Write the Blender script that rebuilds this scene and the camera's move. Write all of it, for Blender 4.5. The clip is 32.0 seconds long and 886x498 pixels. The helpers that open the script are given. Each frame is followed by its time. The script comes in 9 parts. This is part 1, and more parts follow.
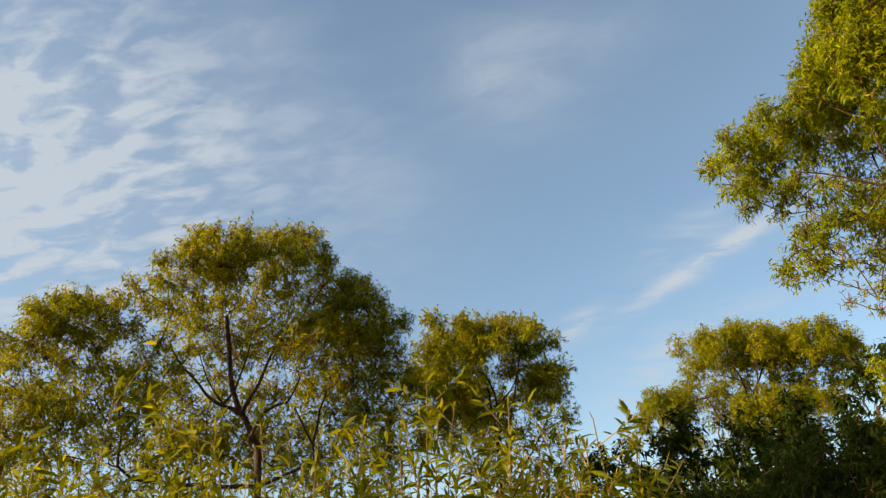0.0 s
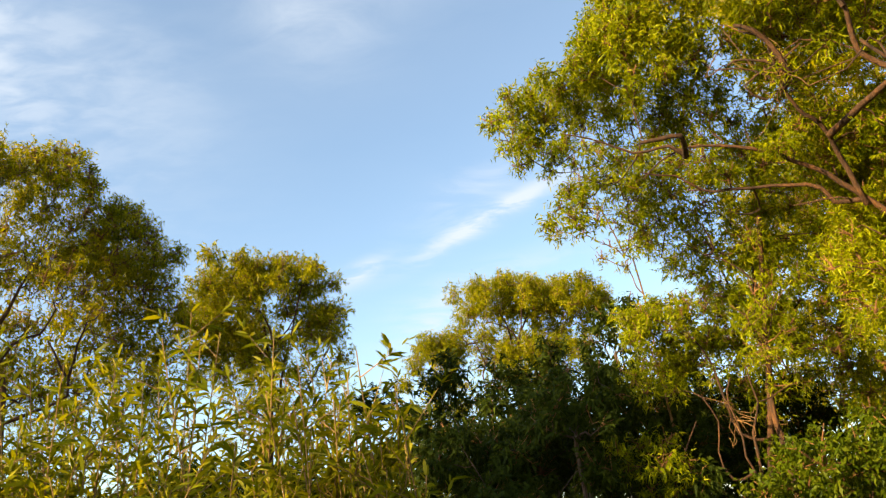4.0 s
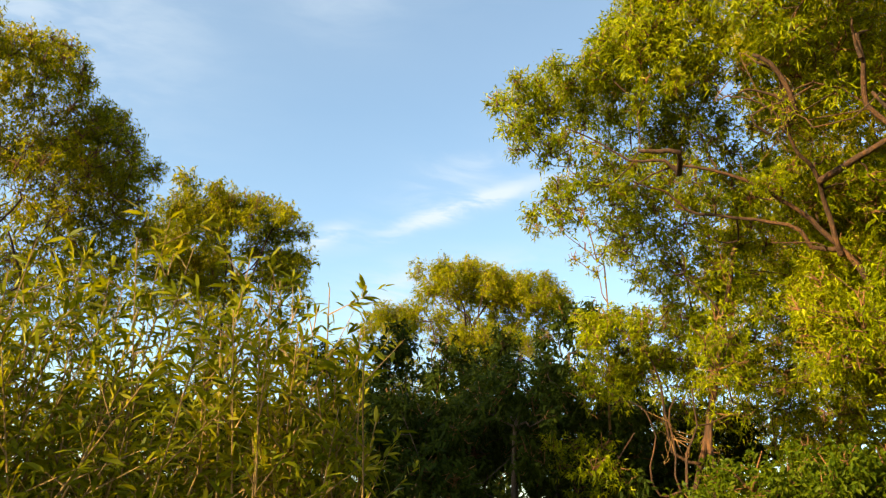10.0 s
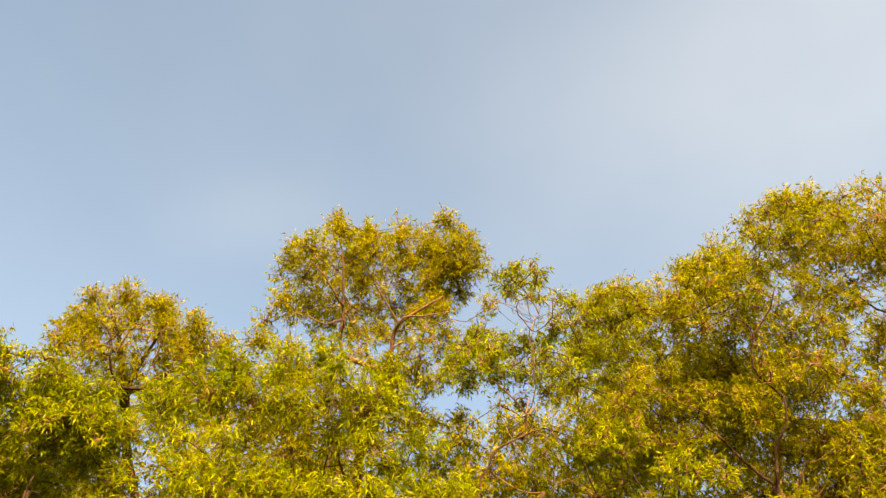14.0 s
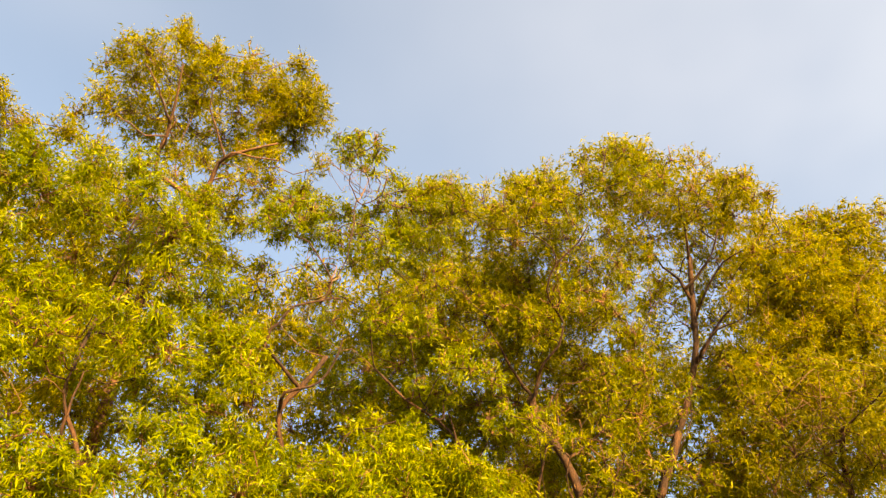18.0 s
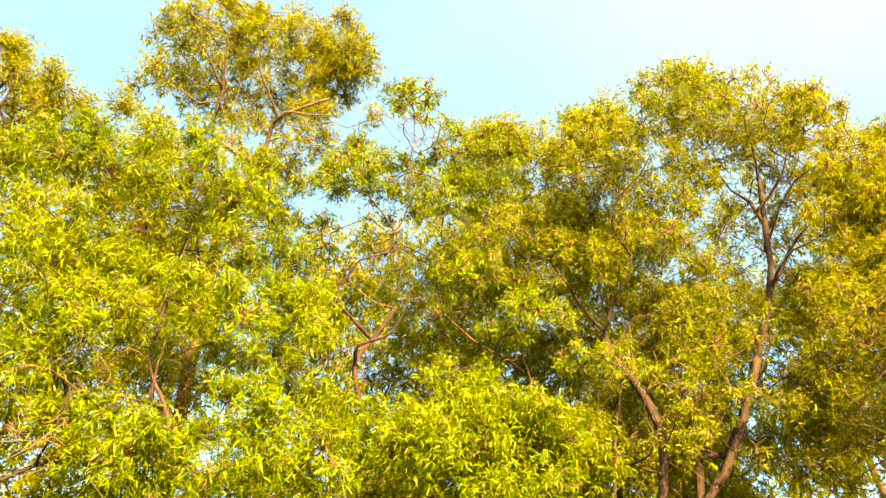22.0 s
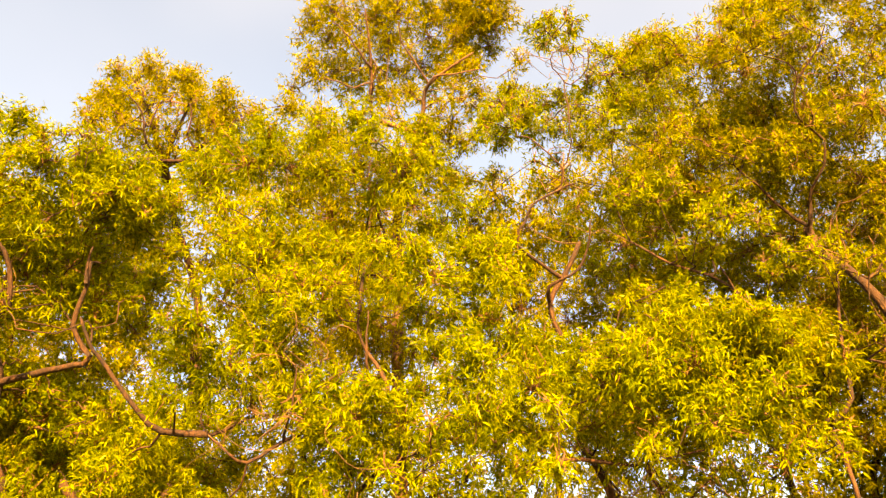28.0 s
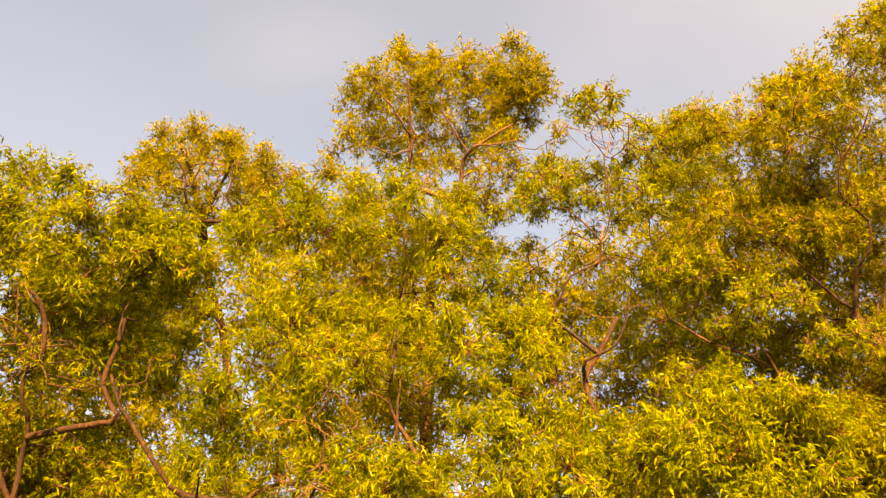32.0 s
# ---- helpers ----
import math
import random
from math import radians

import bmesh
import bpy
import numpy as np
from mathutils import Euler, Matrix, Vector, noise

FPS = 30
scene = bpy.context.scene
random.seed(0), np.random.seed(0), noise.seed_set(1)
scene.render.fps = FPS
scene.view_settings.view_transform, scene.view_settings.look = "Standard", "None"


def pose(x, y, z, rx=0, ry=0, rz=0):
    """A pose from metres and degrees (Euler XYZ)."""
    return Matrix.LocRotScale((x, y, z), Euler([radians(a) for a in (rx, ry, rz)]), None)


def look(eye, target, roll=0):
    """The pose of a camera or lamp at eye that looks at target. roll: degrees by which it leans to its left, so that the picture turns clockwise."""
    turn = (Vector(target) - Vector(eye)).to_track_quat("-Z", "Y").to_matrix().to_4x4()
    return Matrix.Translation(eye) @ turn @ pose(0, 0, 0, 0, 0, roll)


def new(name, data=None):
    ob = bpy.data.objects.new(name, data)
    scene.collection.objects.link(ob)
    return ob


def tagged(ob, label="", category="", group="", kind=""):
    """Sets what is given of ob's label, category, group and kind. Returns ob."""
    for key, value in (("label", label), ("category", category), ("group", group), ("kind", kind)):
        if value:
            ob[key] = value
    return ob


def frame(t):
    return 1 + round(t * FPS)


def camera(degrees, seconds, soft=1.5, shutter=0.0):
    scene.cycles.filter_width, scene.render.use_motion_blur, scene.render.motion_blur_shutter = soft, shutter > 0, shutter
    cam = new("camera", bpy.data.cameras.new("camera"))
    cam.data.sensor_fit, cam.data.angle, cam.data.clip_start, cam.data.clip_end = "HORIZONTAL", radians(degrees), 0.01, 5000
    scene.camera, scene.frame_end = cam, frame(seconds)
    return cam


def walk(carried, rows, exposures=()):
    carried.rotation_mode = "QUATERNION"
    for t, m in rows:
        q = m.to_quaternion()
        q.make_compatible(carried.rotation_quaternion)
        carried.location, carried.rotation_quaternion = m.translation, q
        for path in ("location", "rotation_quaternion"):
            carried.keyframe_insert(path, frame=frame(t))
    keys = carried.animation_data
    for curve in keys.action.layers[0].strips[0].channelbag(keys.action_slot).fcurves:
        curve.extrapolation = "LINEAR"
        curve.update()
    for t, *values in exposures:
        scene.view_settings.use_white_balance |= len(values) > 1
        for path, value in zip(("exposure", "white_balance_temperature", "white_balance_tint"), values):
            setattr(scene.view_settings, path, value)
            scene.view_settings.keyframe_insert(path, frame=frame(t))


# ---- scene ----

cam = camera(59.13, 32.0, soft=1.3)


def aim(az, el, roll, eye):
    """A pose by compass turn, tilt and roll, all in degrees."""
    a, e = radians(az), radians(el)
    way = Vector((math.sin(a) * math.cos(e), math.cos(a) * math.cos(e), math.sin(e)))
    return look(eye, Vector(eye) + way, roll)


TURNS = [
    (0, -14.00, 26.12, -4.00, 0.06, 0.11, 1.80), (0.5, -7.83, 23.63, -1.65, 0.04, 0.15, 1.80),
    (1, -12.17, 18.87, -0.38, -0.02, 0.17, 1.78), (1.5, -18.03, 16.63, 0.54, -0.08, 0.19, 1.76),
    (2, -17.65, 15.24, -1.46, -0.07, 0.19, 1.74), (2.5, -13.39, 17.37, -1.29, -0.04, 0.18, 1.74),
    (3, -11.07, 12.90, -4.00, -0.00, 0.25, 1.70), (3.5, -2.75, 19.41, -6.92, 0.10, 0.11, 1.71),
    (4, 2.17, 20.74, -6.69, 0.15, 0.11, 1.72), (4.5, 5.36, 21.57, -6.25, 0.13, 0.16, 1.73),
    (6.5, 5.94, 19.11, -1.66, 0.03, 0.17, 1.59), (7, 5.44, 18.83, -1.29, 0.02, 0.18, 1.59),
    (7.5, 5.83, 18.85, -0.78, 0.03, 0.17, 1.59), (8, 5.33, 19.40, -1.00, 0.04, 0.17, 1.59),
    (8.5, 9.51, 20.59, -0.54, 0.06, 0.15, 1.58), (9, 10.15, 21.63, 0.55, 0.06, 0.14, 1.58),
    (9.5, 6.82, 18.84, 1.86, 0.03, 0.18, 1.57), (10, 4.82, 19.52, 3.90, 0.02, 0.18, 1.58),
    (10.5, 9.31, 22.78, 5.95, 0.02, 0.10, 1.57), (11, 18.14, 27.18, 7.18, 0.04, 0.10, 1.59),
    (11.5, 25.31, 33.25, 8.37, 0.05, 0.03, 1.59), (12, 30.03, 41.04, 9.11, 0.07, -0.07, 1.55),
    (12.5, 39.07, 45.82, 10.08, 0.01, -0.14, 1.57), (13, 47.80, 48.57, 8.48, -0.00, -0.15, 1.59),
    (13.5, 52.97, 52.62, 6.27, 0.00, -0.18, 1.56), (14, 66.92, 53.19, -0.58, -0.01, -0.16, 1.53),
    (14.5, 76.66, 53.29, -2.63, -0.07, -0.14, 1.46), (15, 86.02, 51.67, -6.95, -0.04, -0.13, 1.46),
    (15.5, 95.86, 50.96, -8.28, -0.10, -0.09, 1.44), (17.5, 87.32, 45.93, 0.19, -0.03, 0.00, 1.58),
    (18, 86.80, 43.45, 0.67, -0.04, -0.01, 1.61), (18.5, 92.04, 45.22, -4.83, -0.08, -0.07, 1.55),
    (19, 102.14, 45.22, -4.21, -0.09, -0.03, 1.57), (19.5, 92.98, 43.09, 1.02, 0.04, 0.03, 1.59),
    (20, 86.76, 38.48, 2.15, 0.10, 0.01, 1.62), (20.5, 86.63, 38.06, -1.64, 0.18, 0.16, 1.69),
    (21, 76.52, 34.08, -0.80, 0.13, 0.05, 1.55), (21.5, 76.39, 29.26, 2.14, 0.06, 0.08, 1.65),
    (22, 80.81, 39.02, 0.12, -0.04, -0.01, 1.68), (22.5, 84.81, 43.33, -1.85, -0.03, -0.00, 1.64),
    (23, 89.20, 42.50, -2.80, -0.08, 0.00, 1.63), (23.5, 87.37, 39.98, -1.89, -0.03, 0.02, 1.59),
    (24, 83.01, 38.76, -2.02, -0.02, 0.05, 1.63), (24.5, 77.70, 39.00, -2.20, -0.03, 0.09, 1.62),
    (25, 67.27, 40.56, -3.38, -0.03, 0.10, 1.57), (25.5, 57.26, 36.54, -0.63, -0.05, 0.07, 1.59),
    (27.5, 61.49, 35.05, -0.07, -0.04, -0.04, 1.59), (28, 63.91, 35.80, -1.16, 0.01, -0.06, 1.57),
    (28.5, 66.82, 35.43, -2.33, 0.02, -0.03, 1.58), (29, 67.83, 35.48, -2.51, -0.01, -0.06, 1.57),
    (29.5, 68.29, 40.19, -1.55, -0.02, -0.00, 1.59), (30, 64.09, 38.14, 0.14, 0.03, 0.04, 1.57),
    (30.5, 61.67, 39.58, 0.54, 0.05, 0.04, 1.64), (31, 59.40, 37.00, 2.95, 0.06, 0.06, 1.61),
    (31.5, 59.75, 37.59, 2.03, 0.04, 0.03, 1.64), (32, 61.20, 40.73, 2.54, 0.03, 0.03, 1.63),
]
EXPOSURES = [
    (0, 1.06, 6450.0, 3.0),
    (0.7, 1.5, 6200.0, 1.0),
    (1.2, 1.5, 6300.0, 2.0),
    (2, 1.52, 7000.0, 10.0),
    (3, 1.62, 7600.0, 13.0),
    (4, 1.68, 6500.0, 4.0),
    (4.5, 1.7, 6400.0, 3.0),
    (6.5, 1.65, 6200.0, -4.0),
    (8.2, 1.65, 6200.0, -4.0),
    (10.2, 1.68, 6500.0, 0.0),
    (11, 1.62, 6200.0, -3.0),
    (12, 1.80, 7900.0, 9.0),
    (13, 1.95, 7500.0, 1.0),
    (14, 1.97, 7800.0, 5.0),
    (15.5, 1.92, 7250.0, -1.0),
    (17.5, 2.0, 7700.0, 9.0),
    (20.3, 1.99, 8400.0, 11.0),
    (21.1, 2.45, 9600.0, 13.0),
    (21.5, 2.75, 8300.0, 5.0),
    (22.0, 2.75, 6700.0, -12.0),
    (22.5, 2.04, 7900.0, 8.0),
    (25.5, 2.2, 9600.0, 16.0),
    (28, 2.5, 10300.0, 17.0),
    (29.2, 2.5, 10300.0, 17.0),
    (30, 2.3, 10400.0, 17.0),
    (32, 2.12, 10500.0, 21.0),
]
walk(cam, [(t, aim(a, e, r, (x, y, z))) for t, a, e, r, x, y, z in TURNS], EXPOSURES)

# ---- daylight: low sun behind the viewer's left shoulder, thin cirrus on a blue sky
SUN_AZ, SUN_EL = -120, 20
sun = new("sun", bpy.data.lights.new("sun", "SUN"))
sun.data.energy, sun.data.angle, sun.data.color = 5, radians(0.6), (1.0, 0.74, 0.36)
sun.matrix_world = look((0, 0, 40), (-40 * math.sin(radians(SUN_AZ)) * math.cos(radians(SUN_EL)), -40 * math.cos(radians(SUN_AZ)) * math.cos(radians(SUN_EL)), 40 - 40 * math.sin(radians(SUN_EL))))

world = bpy.data.worlds.new("world")
scene.world = world
world.use_nodes = True
wt = world.node_tree
for n in list(wt.nodes):
    wt.nodes.remove(n)


def put(tree, kind, inputs=(), **attrs):
    """A node with its settings and inputs; an input is a value or another node's socket."""
    n = tree.nodes.new(kind)
    if "operation" in attrs:
        n.operation = attrs["operation"]
    if "blend" in attrs:
        n.data_type, n.blend_type = "RGBA", attrs["blend"]
    if "noise_type" in attrs:
        n.noise_type = attrs["noise_type"]
    if "normalize" in attrs:
        n.normalize = attrs["normalize"]
    if "interpolation" in attrs:
        n.interpolation_type = attrs["interpolation"]
    for key, value in (inputs.items() if isinstance(inputs, dict) else enumerate(inputs)):
        if isinstance(value, bpy.types.NodeSocket):
            tree.links.new(value, n.inputs[key])
        else:
            n.inputs[key].default_value = value
    return n


def direction(az, el):
    a, e = radians(az), radians(el)
    return Vector((math.sin(a) * math.cos(e), math.cos(a) * math.cos(e), math.sin(e)))


way = put(wt, "ShaderNodeTexCoord").outputs["Generated"]
sky = put(wt, "ShaderNodeTexSky")
sky.sky_type, sky.sun_disc = "NISHITA", False
sky.sun_elevation, sky.sun_rotation = radians(SUN_EL), radians(SUN_AZ)
sky.air_density, sky.dust_density, sky.ozone_density = 1.0, 1, 1.0

# a flat layer of cirrus high above: where a line of sight meets it
parts_of = put(wt, "ShaderNodeSeparateXYZ", [way])
rise = put(wt, "ShaderNodeMath", [parts_of.outputs[2], 0.12], operation="ADD").outputs[0]
rise = put(wt, "ShaderNodeMath", [rise, 0.05], operation="MAXIMUM").outputs[0]
layer = put(wt, "ShaderNodeVectorMath", {0: way, 1: put(wt, "ShaderNodeCombineXYZ", [rise, rise, rise]).outputs[0]}, operation="DIVIDE").outputs[0]
wisp = put(wt, "ShaderNodeTexNoise", {"Vector": put(wt, "ShaderNodeMapping", {"Vector": layer, "Rotation": (0, 0, radians(38)), "Scale": (2.0, 3.6, 1.0)}).outputs[0], "Scale": 2.8, "Detail": 9.0, "Roughness": 0.58, "Distortion": 0.55}).outputs[0]
ripple = put(wt, "ShaderNodeTexNoise", {"Vector": put(wt, "ShaderNodeMapping", {"Vector": layer, "Rotation": (0, 0, radians(-28)), "Scale": (4.5, 8.0, 1.0)}).outputs[0], "Scale": 2.1, "Detail": 7.0, "Roughness": 0.52, "Distortion": 0.4}).outputs[0]
broad = put(wt, "ShaderNodeTexNoise", {"Vector": layer, "Scale": 1.3, "Detail": 4.0, "Roughness": 0.5}).outputs[0]


def spot(az, el, across, up, lean, weight):
    """A soft oval stretch of cloud in the sky: centre, half sizes and lean in degrees."""
    c = direction(az, el)
    right = Vector((math.cos(radians(az)), -math.sin(radians(az)), 0))
    top = right.cross(c)
    k = radians(lean)
    u, v = right * math.cos(k) + top * math.sin(k), top * math.cos(k) - right * math.sin(k)
    total = None
    for axis, size in ((u, across), (v, up)):
        d = put(wt, "ShaderNodeVectorMath", {0: way, 1: tuple(axis)}, operation="DOT_PRODUCT").outputs["Value"]
        d = put(wt, "ShaderNodeMath", [d, 1.0 / math.sin(radians(size))], operation="MULTIPLY").outputs[0]
        d = put(wt, "ShaderNodeMath", [d, 2.0], operation="POWER").outputs[0]
        total = d if total is None else put(wt, "ShaderNodeMath", [total, d], operation="ADD").outputs[0]
    front = put(wt, "ShaderNodeVectorMath", {0: way, 1: tuple(c)}, operation="DOT_PRODUCT").outputs["Value"]
    front = put(wt, "ShaderNodeMath", [front, 0.3], operation="GREATER_THAN").outputs[0]
    bell = put(wt, "ShaderNodeMath", [2.718, put(wt, "ShaderNodeMath", [total, -1.0], operation="MULTIPLY").outputs[0]], operation="POWER").outputs[0]
    bell = put(wt, "ShaderNodeMath", [bell, front], operation="MULTIPLY").outputs[0]
    return put(wt, "ShaderNodeMath", [bell, weight], operation="MULTIPLY").outputs[0]


def add_all(sockets):
    total = sockets[0]
    for s in sockets[1:]:
        total = put(wt, "ShaderNodeMath", [total, s], operation="ADD").outputs[0]
    return total


rippled = add_all([
    spot(-42.5, 30.6, 14.0, 11.0, -20, 1.0),
    spot(-52.9, 28.8, 12.8, 12.8, 0, 1.0),
])
streaks = add_all([
    spot(6.3, 22.7, 6.2, 0.7, 22, 1.1),
    spot(5.8, 24.9, 5.0, 1.7, 25, 0.35),
    spot(-4.3, 19.6, 1.9, 0.7, 25, 0.9),
    spot(1.5, 15.5, 3.7, 1.7, 20, 0.7),
    spot(6.3, 18.3, 6.6, 1.2, 10, 0.35),
])
puffs = add_all([
    spot(-7.5, 37.7, 4.6, 3.1, -20, 0.6),
    spot(-1.4, 40.0, 6.6, 2.5, -10, 0.35),
    spot(-22.5, 32.8, 6.6, 4.6, -40, 0.35),
    spot(-31.0, 39.9, 2.5, 6.6, -10, 0.25),
])
veil = add_all([
    spot(132.7, 49.2, 17.4, 17.4, 0, 0.65),
    spot(152.1, 46.5, 26.9, 22.7, 0, 0.8),
    spot(97.1, 59.1, 14.5, 8.3, 0, 0.35),
    spot(45.5, 53.4, 7.5, 3.3, 20, 0.3),
    spot(55.5, 59.4, 41.5, 33.2, 0, 0.33),
])
grain_a = put(wt, "ShaderNodeMapRange", [ripple, 0.36, 0.70, 0.16, 0.90], interpolation="SMOOTHSTEP").outputs[0]
grain_b = put(wt, "ShaderNodeMapRange", [wisp, 0.36, 0.64, 0.12, 1.0], interpolation="SMOOTHSTEP").outputs[0]
grain_c = put(wt, "ShaderNodeMapRange", [broad, 0.25, 0.75, 0.35, 1.0]).outputs[0]
grain_d = put(wt, "ShaderNodeMath", [grain_c, put(wt, "ShaderNodeMapRange", [wisp, 0.32, 0.70, 0.15, 1.0]).outputs[0]], operation="MULTIPLY").outputs[0]
cloud = add_all([
    put(wt, "ShaderNodeMath", [rippled, grain_a], operation="MULTIPLY").outputs[0],
    put(wt, "ShaderNodeMath", [streaks, grain_b], operation="MULTIPLY").outputs[0],
    put(wt, "ShaderNodeMath", [puffs, grain_d], operation="MULTIPLY").outputs[0],
    put(wt, "ShaderNodeMath", [veil, put(wt, "ShaderNodeMath", [grain_c, 0.45], operation="MULTIPLY").outputs[0]], operation="MULTIPLY").outputs[0],
    put(wt, "ShaderNodeMath", [grain_c, 0.10], operation="MULTIPLY").outputs[0],
])
cloud = put(wt, "ShaderNodeMath", [cloud, 0.92], operation="MINIMUM").outputs[0]
CLOUD_WHITE = (2.85, 3.0, 3.4, 1)
shade = put(wt, "ShaderNodeMix", {0: cloud, 6: sky.outputs[0], 7: CLOUD_WHITE}, blend="MIX").outputs[2]
back = put(wt, "ShaderNodeBackground", {"Color": shade, "Strength": 0.10})
wt.links.new(back.outputs[0], put(wt, "ShaderNodeOutputWorld").inputs[0])


# ---- materials
def material(name):
    m = bpy.data.materials.new(name)
    m.use_nodes = True
    t = m.node_tree
    for n in list(t.nodes):
        t.nodes.remove(n)
    return m, t, put(t, "ShaderNodeOutputMaterial")


def ramp(t, value, stops):
    n = put(t, "ShaderNodeValToRGB", [value])
    while len(n.color_ramp.elements) < len(stops):
        n.color_ramp.elements.new(0.5)
    for e, (pos, col) in zip(n.color_ramp.elements, stops):
        e.position, e.color = pos, (*col, 1)
    return n.outputs[0]


def leaf_material(name, stops, through_light=0.42, gloss=0.42):
    """Thin living leaf: each one a shade of its own, paler in patches of the crown, with light passing through."""
    m, t, out = material(name)
    own = put(t, "ShaderNodeNewGeometry").outputs["Random Per Island"]
    where = put(t, "ShaderNodeTexCoord").outputs["Object"]
    patch = put(t, "ShaderNodeTexNoise", {"Vector": where, "Scale": 1.1, "Detail": 3.0}).outputs[0]
    both = put(t, "ShaderNodeMath", [put(t, "ShaderNodeMath", [own, 0.62], operation="MULTIPLY").outputs[0], put(t, "ShaderNodeMath", [patch, 0.42], operation="MULTIPLY").outputs[0]], operation="ADD").outputs[0]
    colour = ramp(t, both, stops)
    fine = put(t, "ShaderNodeTexNoise", {"Vector": where, "Scale": 90.0, "Detail": 2.0}).outputs[0]
    bump = put(t, "ShaderNodeBump", {"Strength": 0.12, "Distance": 0.002, "Height": fine}).outputs[0]
    skin = put(t, "ShaderNodeBsdfPrincipled", {"Base Color": colour, "Roughness": gloss, "Specular IOR Level": 0.07, "Normal": bump})
    bright = put(t, "ShaderNodeMix", {0: 1.0, 6: colour, 7: (1.45, 1.25, 0.4, 1)}, blend="MULTIPLY").outputs[2]
    glow = put(t, "ShaderNodeBsdfTranslucent", {"Color": bright})
    mix = put(t, "ShaderNodeMixShader", [through_light, skin.outputs[0], glow.outputs[0]])
    t.links.new(mix.outputs[0], out.inputs[0])
    return m


def bark_material(name, dark, mid, light):
    m, t, out = material(name)
    where = put(t, "ShaderNodeTexCoord").outputs["Object"]
    long = put(t, "ShaderNodeMapping", {"Vector": where, "Scale": (30.0, 30.0, 7.0)}).outputs[0]
    crack = put(t, "ShaderNodeTexNoise", {"Vector": long, "Scale": 1.0, "Detail": 7.0, "Roughness": 0.65}).outputs[0]
    stain = put(t, "ShaderNodeTexNoise", {"Vector": where, "Scale": 2.2, "Detail": 3.0}).outputs[0]
    v = put(t, "ShaderNodeMath", [put(t, "ShaderNodeMath", [crack, 0.6], operation="MULTIPLY").outputs[0], put(t, "ShaderNodeMath", [stain, 0.45], operation="MULTIPLY").outputs[0]], operation="ADD").outputs[0]
    colour = ramp(t, v, [(0.36, dark), (0.52, mid), (0.68, light)])
    bump = put(t, "ShaderNodeBump", {"Strength": 1.0, "Distance": 0.02, "Height": crack}).outputs[0]
    skin = put(t, "ShaderNodeBsdfPrincipled", {"Base Color": colour, "Roughness": 0.85, "Normal": bump})
    t.links.new(skin.outputs[0], out.inputs[0])
    return m


LEAF = leaf_material("leaf_olive", [(0.15, (0.0664, 0.09, 0.0015)), (0.45, (0.172, 0.182, 0.002)), (0.75, (0.304, 0.285, 0.004)), (0.95, (0.538, 0.455, 0.025))], 0.48, 0.34)
GREEN = leaf_material("leaf_green", [(0.15, (0.0658, 0.099, 0.00165)), (0.45, (0.171, 0.2, 0.0022)), (0.75, (0.301, 0.314, 0.0044)), (0.95, (0.532, 0.501, 0.0275))], 0.48, 0.34)
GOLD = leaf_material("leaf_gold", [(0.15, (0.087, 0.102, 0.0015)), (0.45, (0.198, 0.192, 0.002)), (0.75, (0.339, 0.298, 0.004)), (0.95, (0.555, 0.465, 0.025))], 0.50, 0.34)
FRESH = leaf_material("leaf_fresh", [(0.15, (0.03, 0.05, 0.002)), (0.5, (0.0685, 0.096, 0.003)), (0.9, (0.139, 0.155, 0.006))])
# green leaf with deep shade painted into its colour
SHADED = leaf_material("leaf_shaded", [(0.15, (0.015, 0.025, 0.0025)), (0.5, (0.03, 0.045, 0.00375)), (0.9, (0.0562, 0.0725, 0.00625))], 0.28, 0.6)
DRY = leaf_material("leaf_dry", [(0.15, (0.095, 0.105, 0.003)), (0.5, (0.20, 0.192, 0.005)), (0.8, (0.30, 0.255, 0.010)), (0.95, (0.42, 0.34, 0.03))], 0.48, 0.5)
WILLOW = leaf_material("leaf_willow", [(0.15, (0.0603, 0.078, 0.002)), (0.45, (0.142, 0.156, 0.004)), (0.75, (0.259, 0.245, 0.008)), (0.95, (0.462, 0.39, 0.05))], 0.48, 0.4)
BARK = bark_material("bark", (0.013, 0.0048, 0.0014), (0.050, 0.0185, 0.0048), (0.135, 0.052, 0.0135))
# brighter copy of the bark, with the low sun's orange in its colour
BARK_SUNLIT = bark_material("bark_sunlit", (0.03, 0.012, 0.004), (0.10, 0.041, 0.012), (0.24, 0.105, 0.032))
BARK_DARK = bark_material("bark_dark", (0.016, 0.010, 0.006), (0.045, 0.025, 0.014), (0.10, 0.06, 0.035))
TWIG = bark_material("twig_bark", (0.07, 0.027, 0.007), (0.16, 0.066, 0.017), (0.30, 0.135, 0.038))
PALE_TWIG = bark_material("pale_twig", (0.07, 0.032, 0.008), (0.17, 0.082, 0.022), (0.32, 0.17, 0.052))
STEM = bark_material("thin_stem", (0.09, 0.050, 0.012), (0.24, 0.135, 0.036), (0.45, 0.27, 0.09))


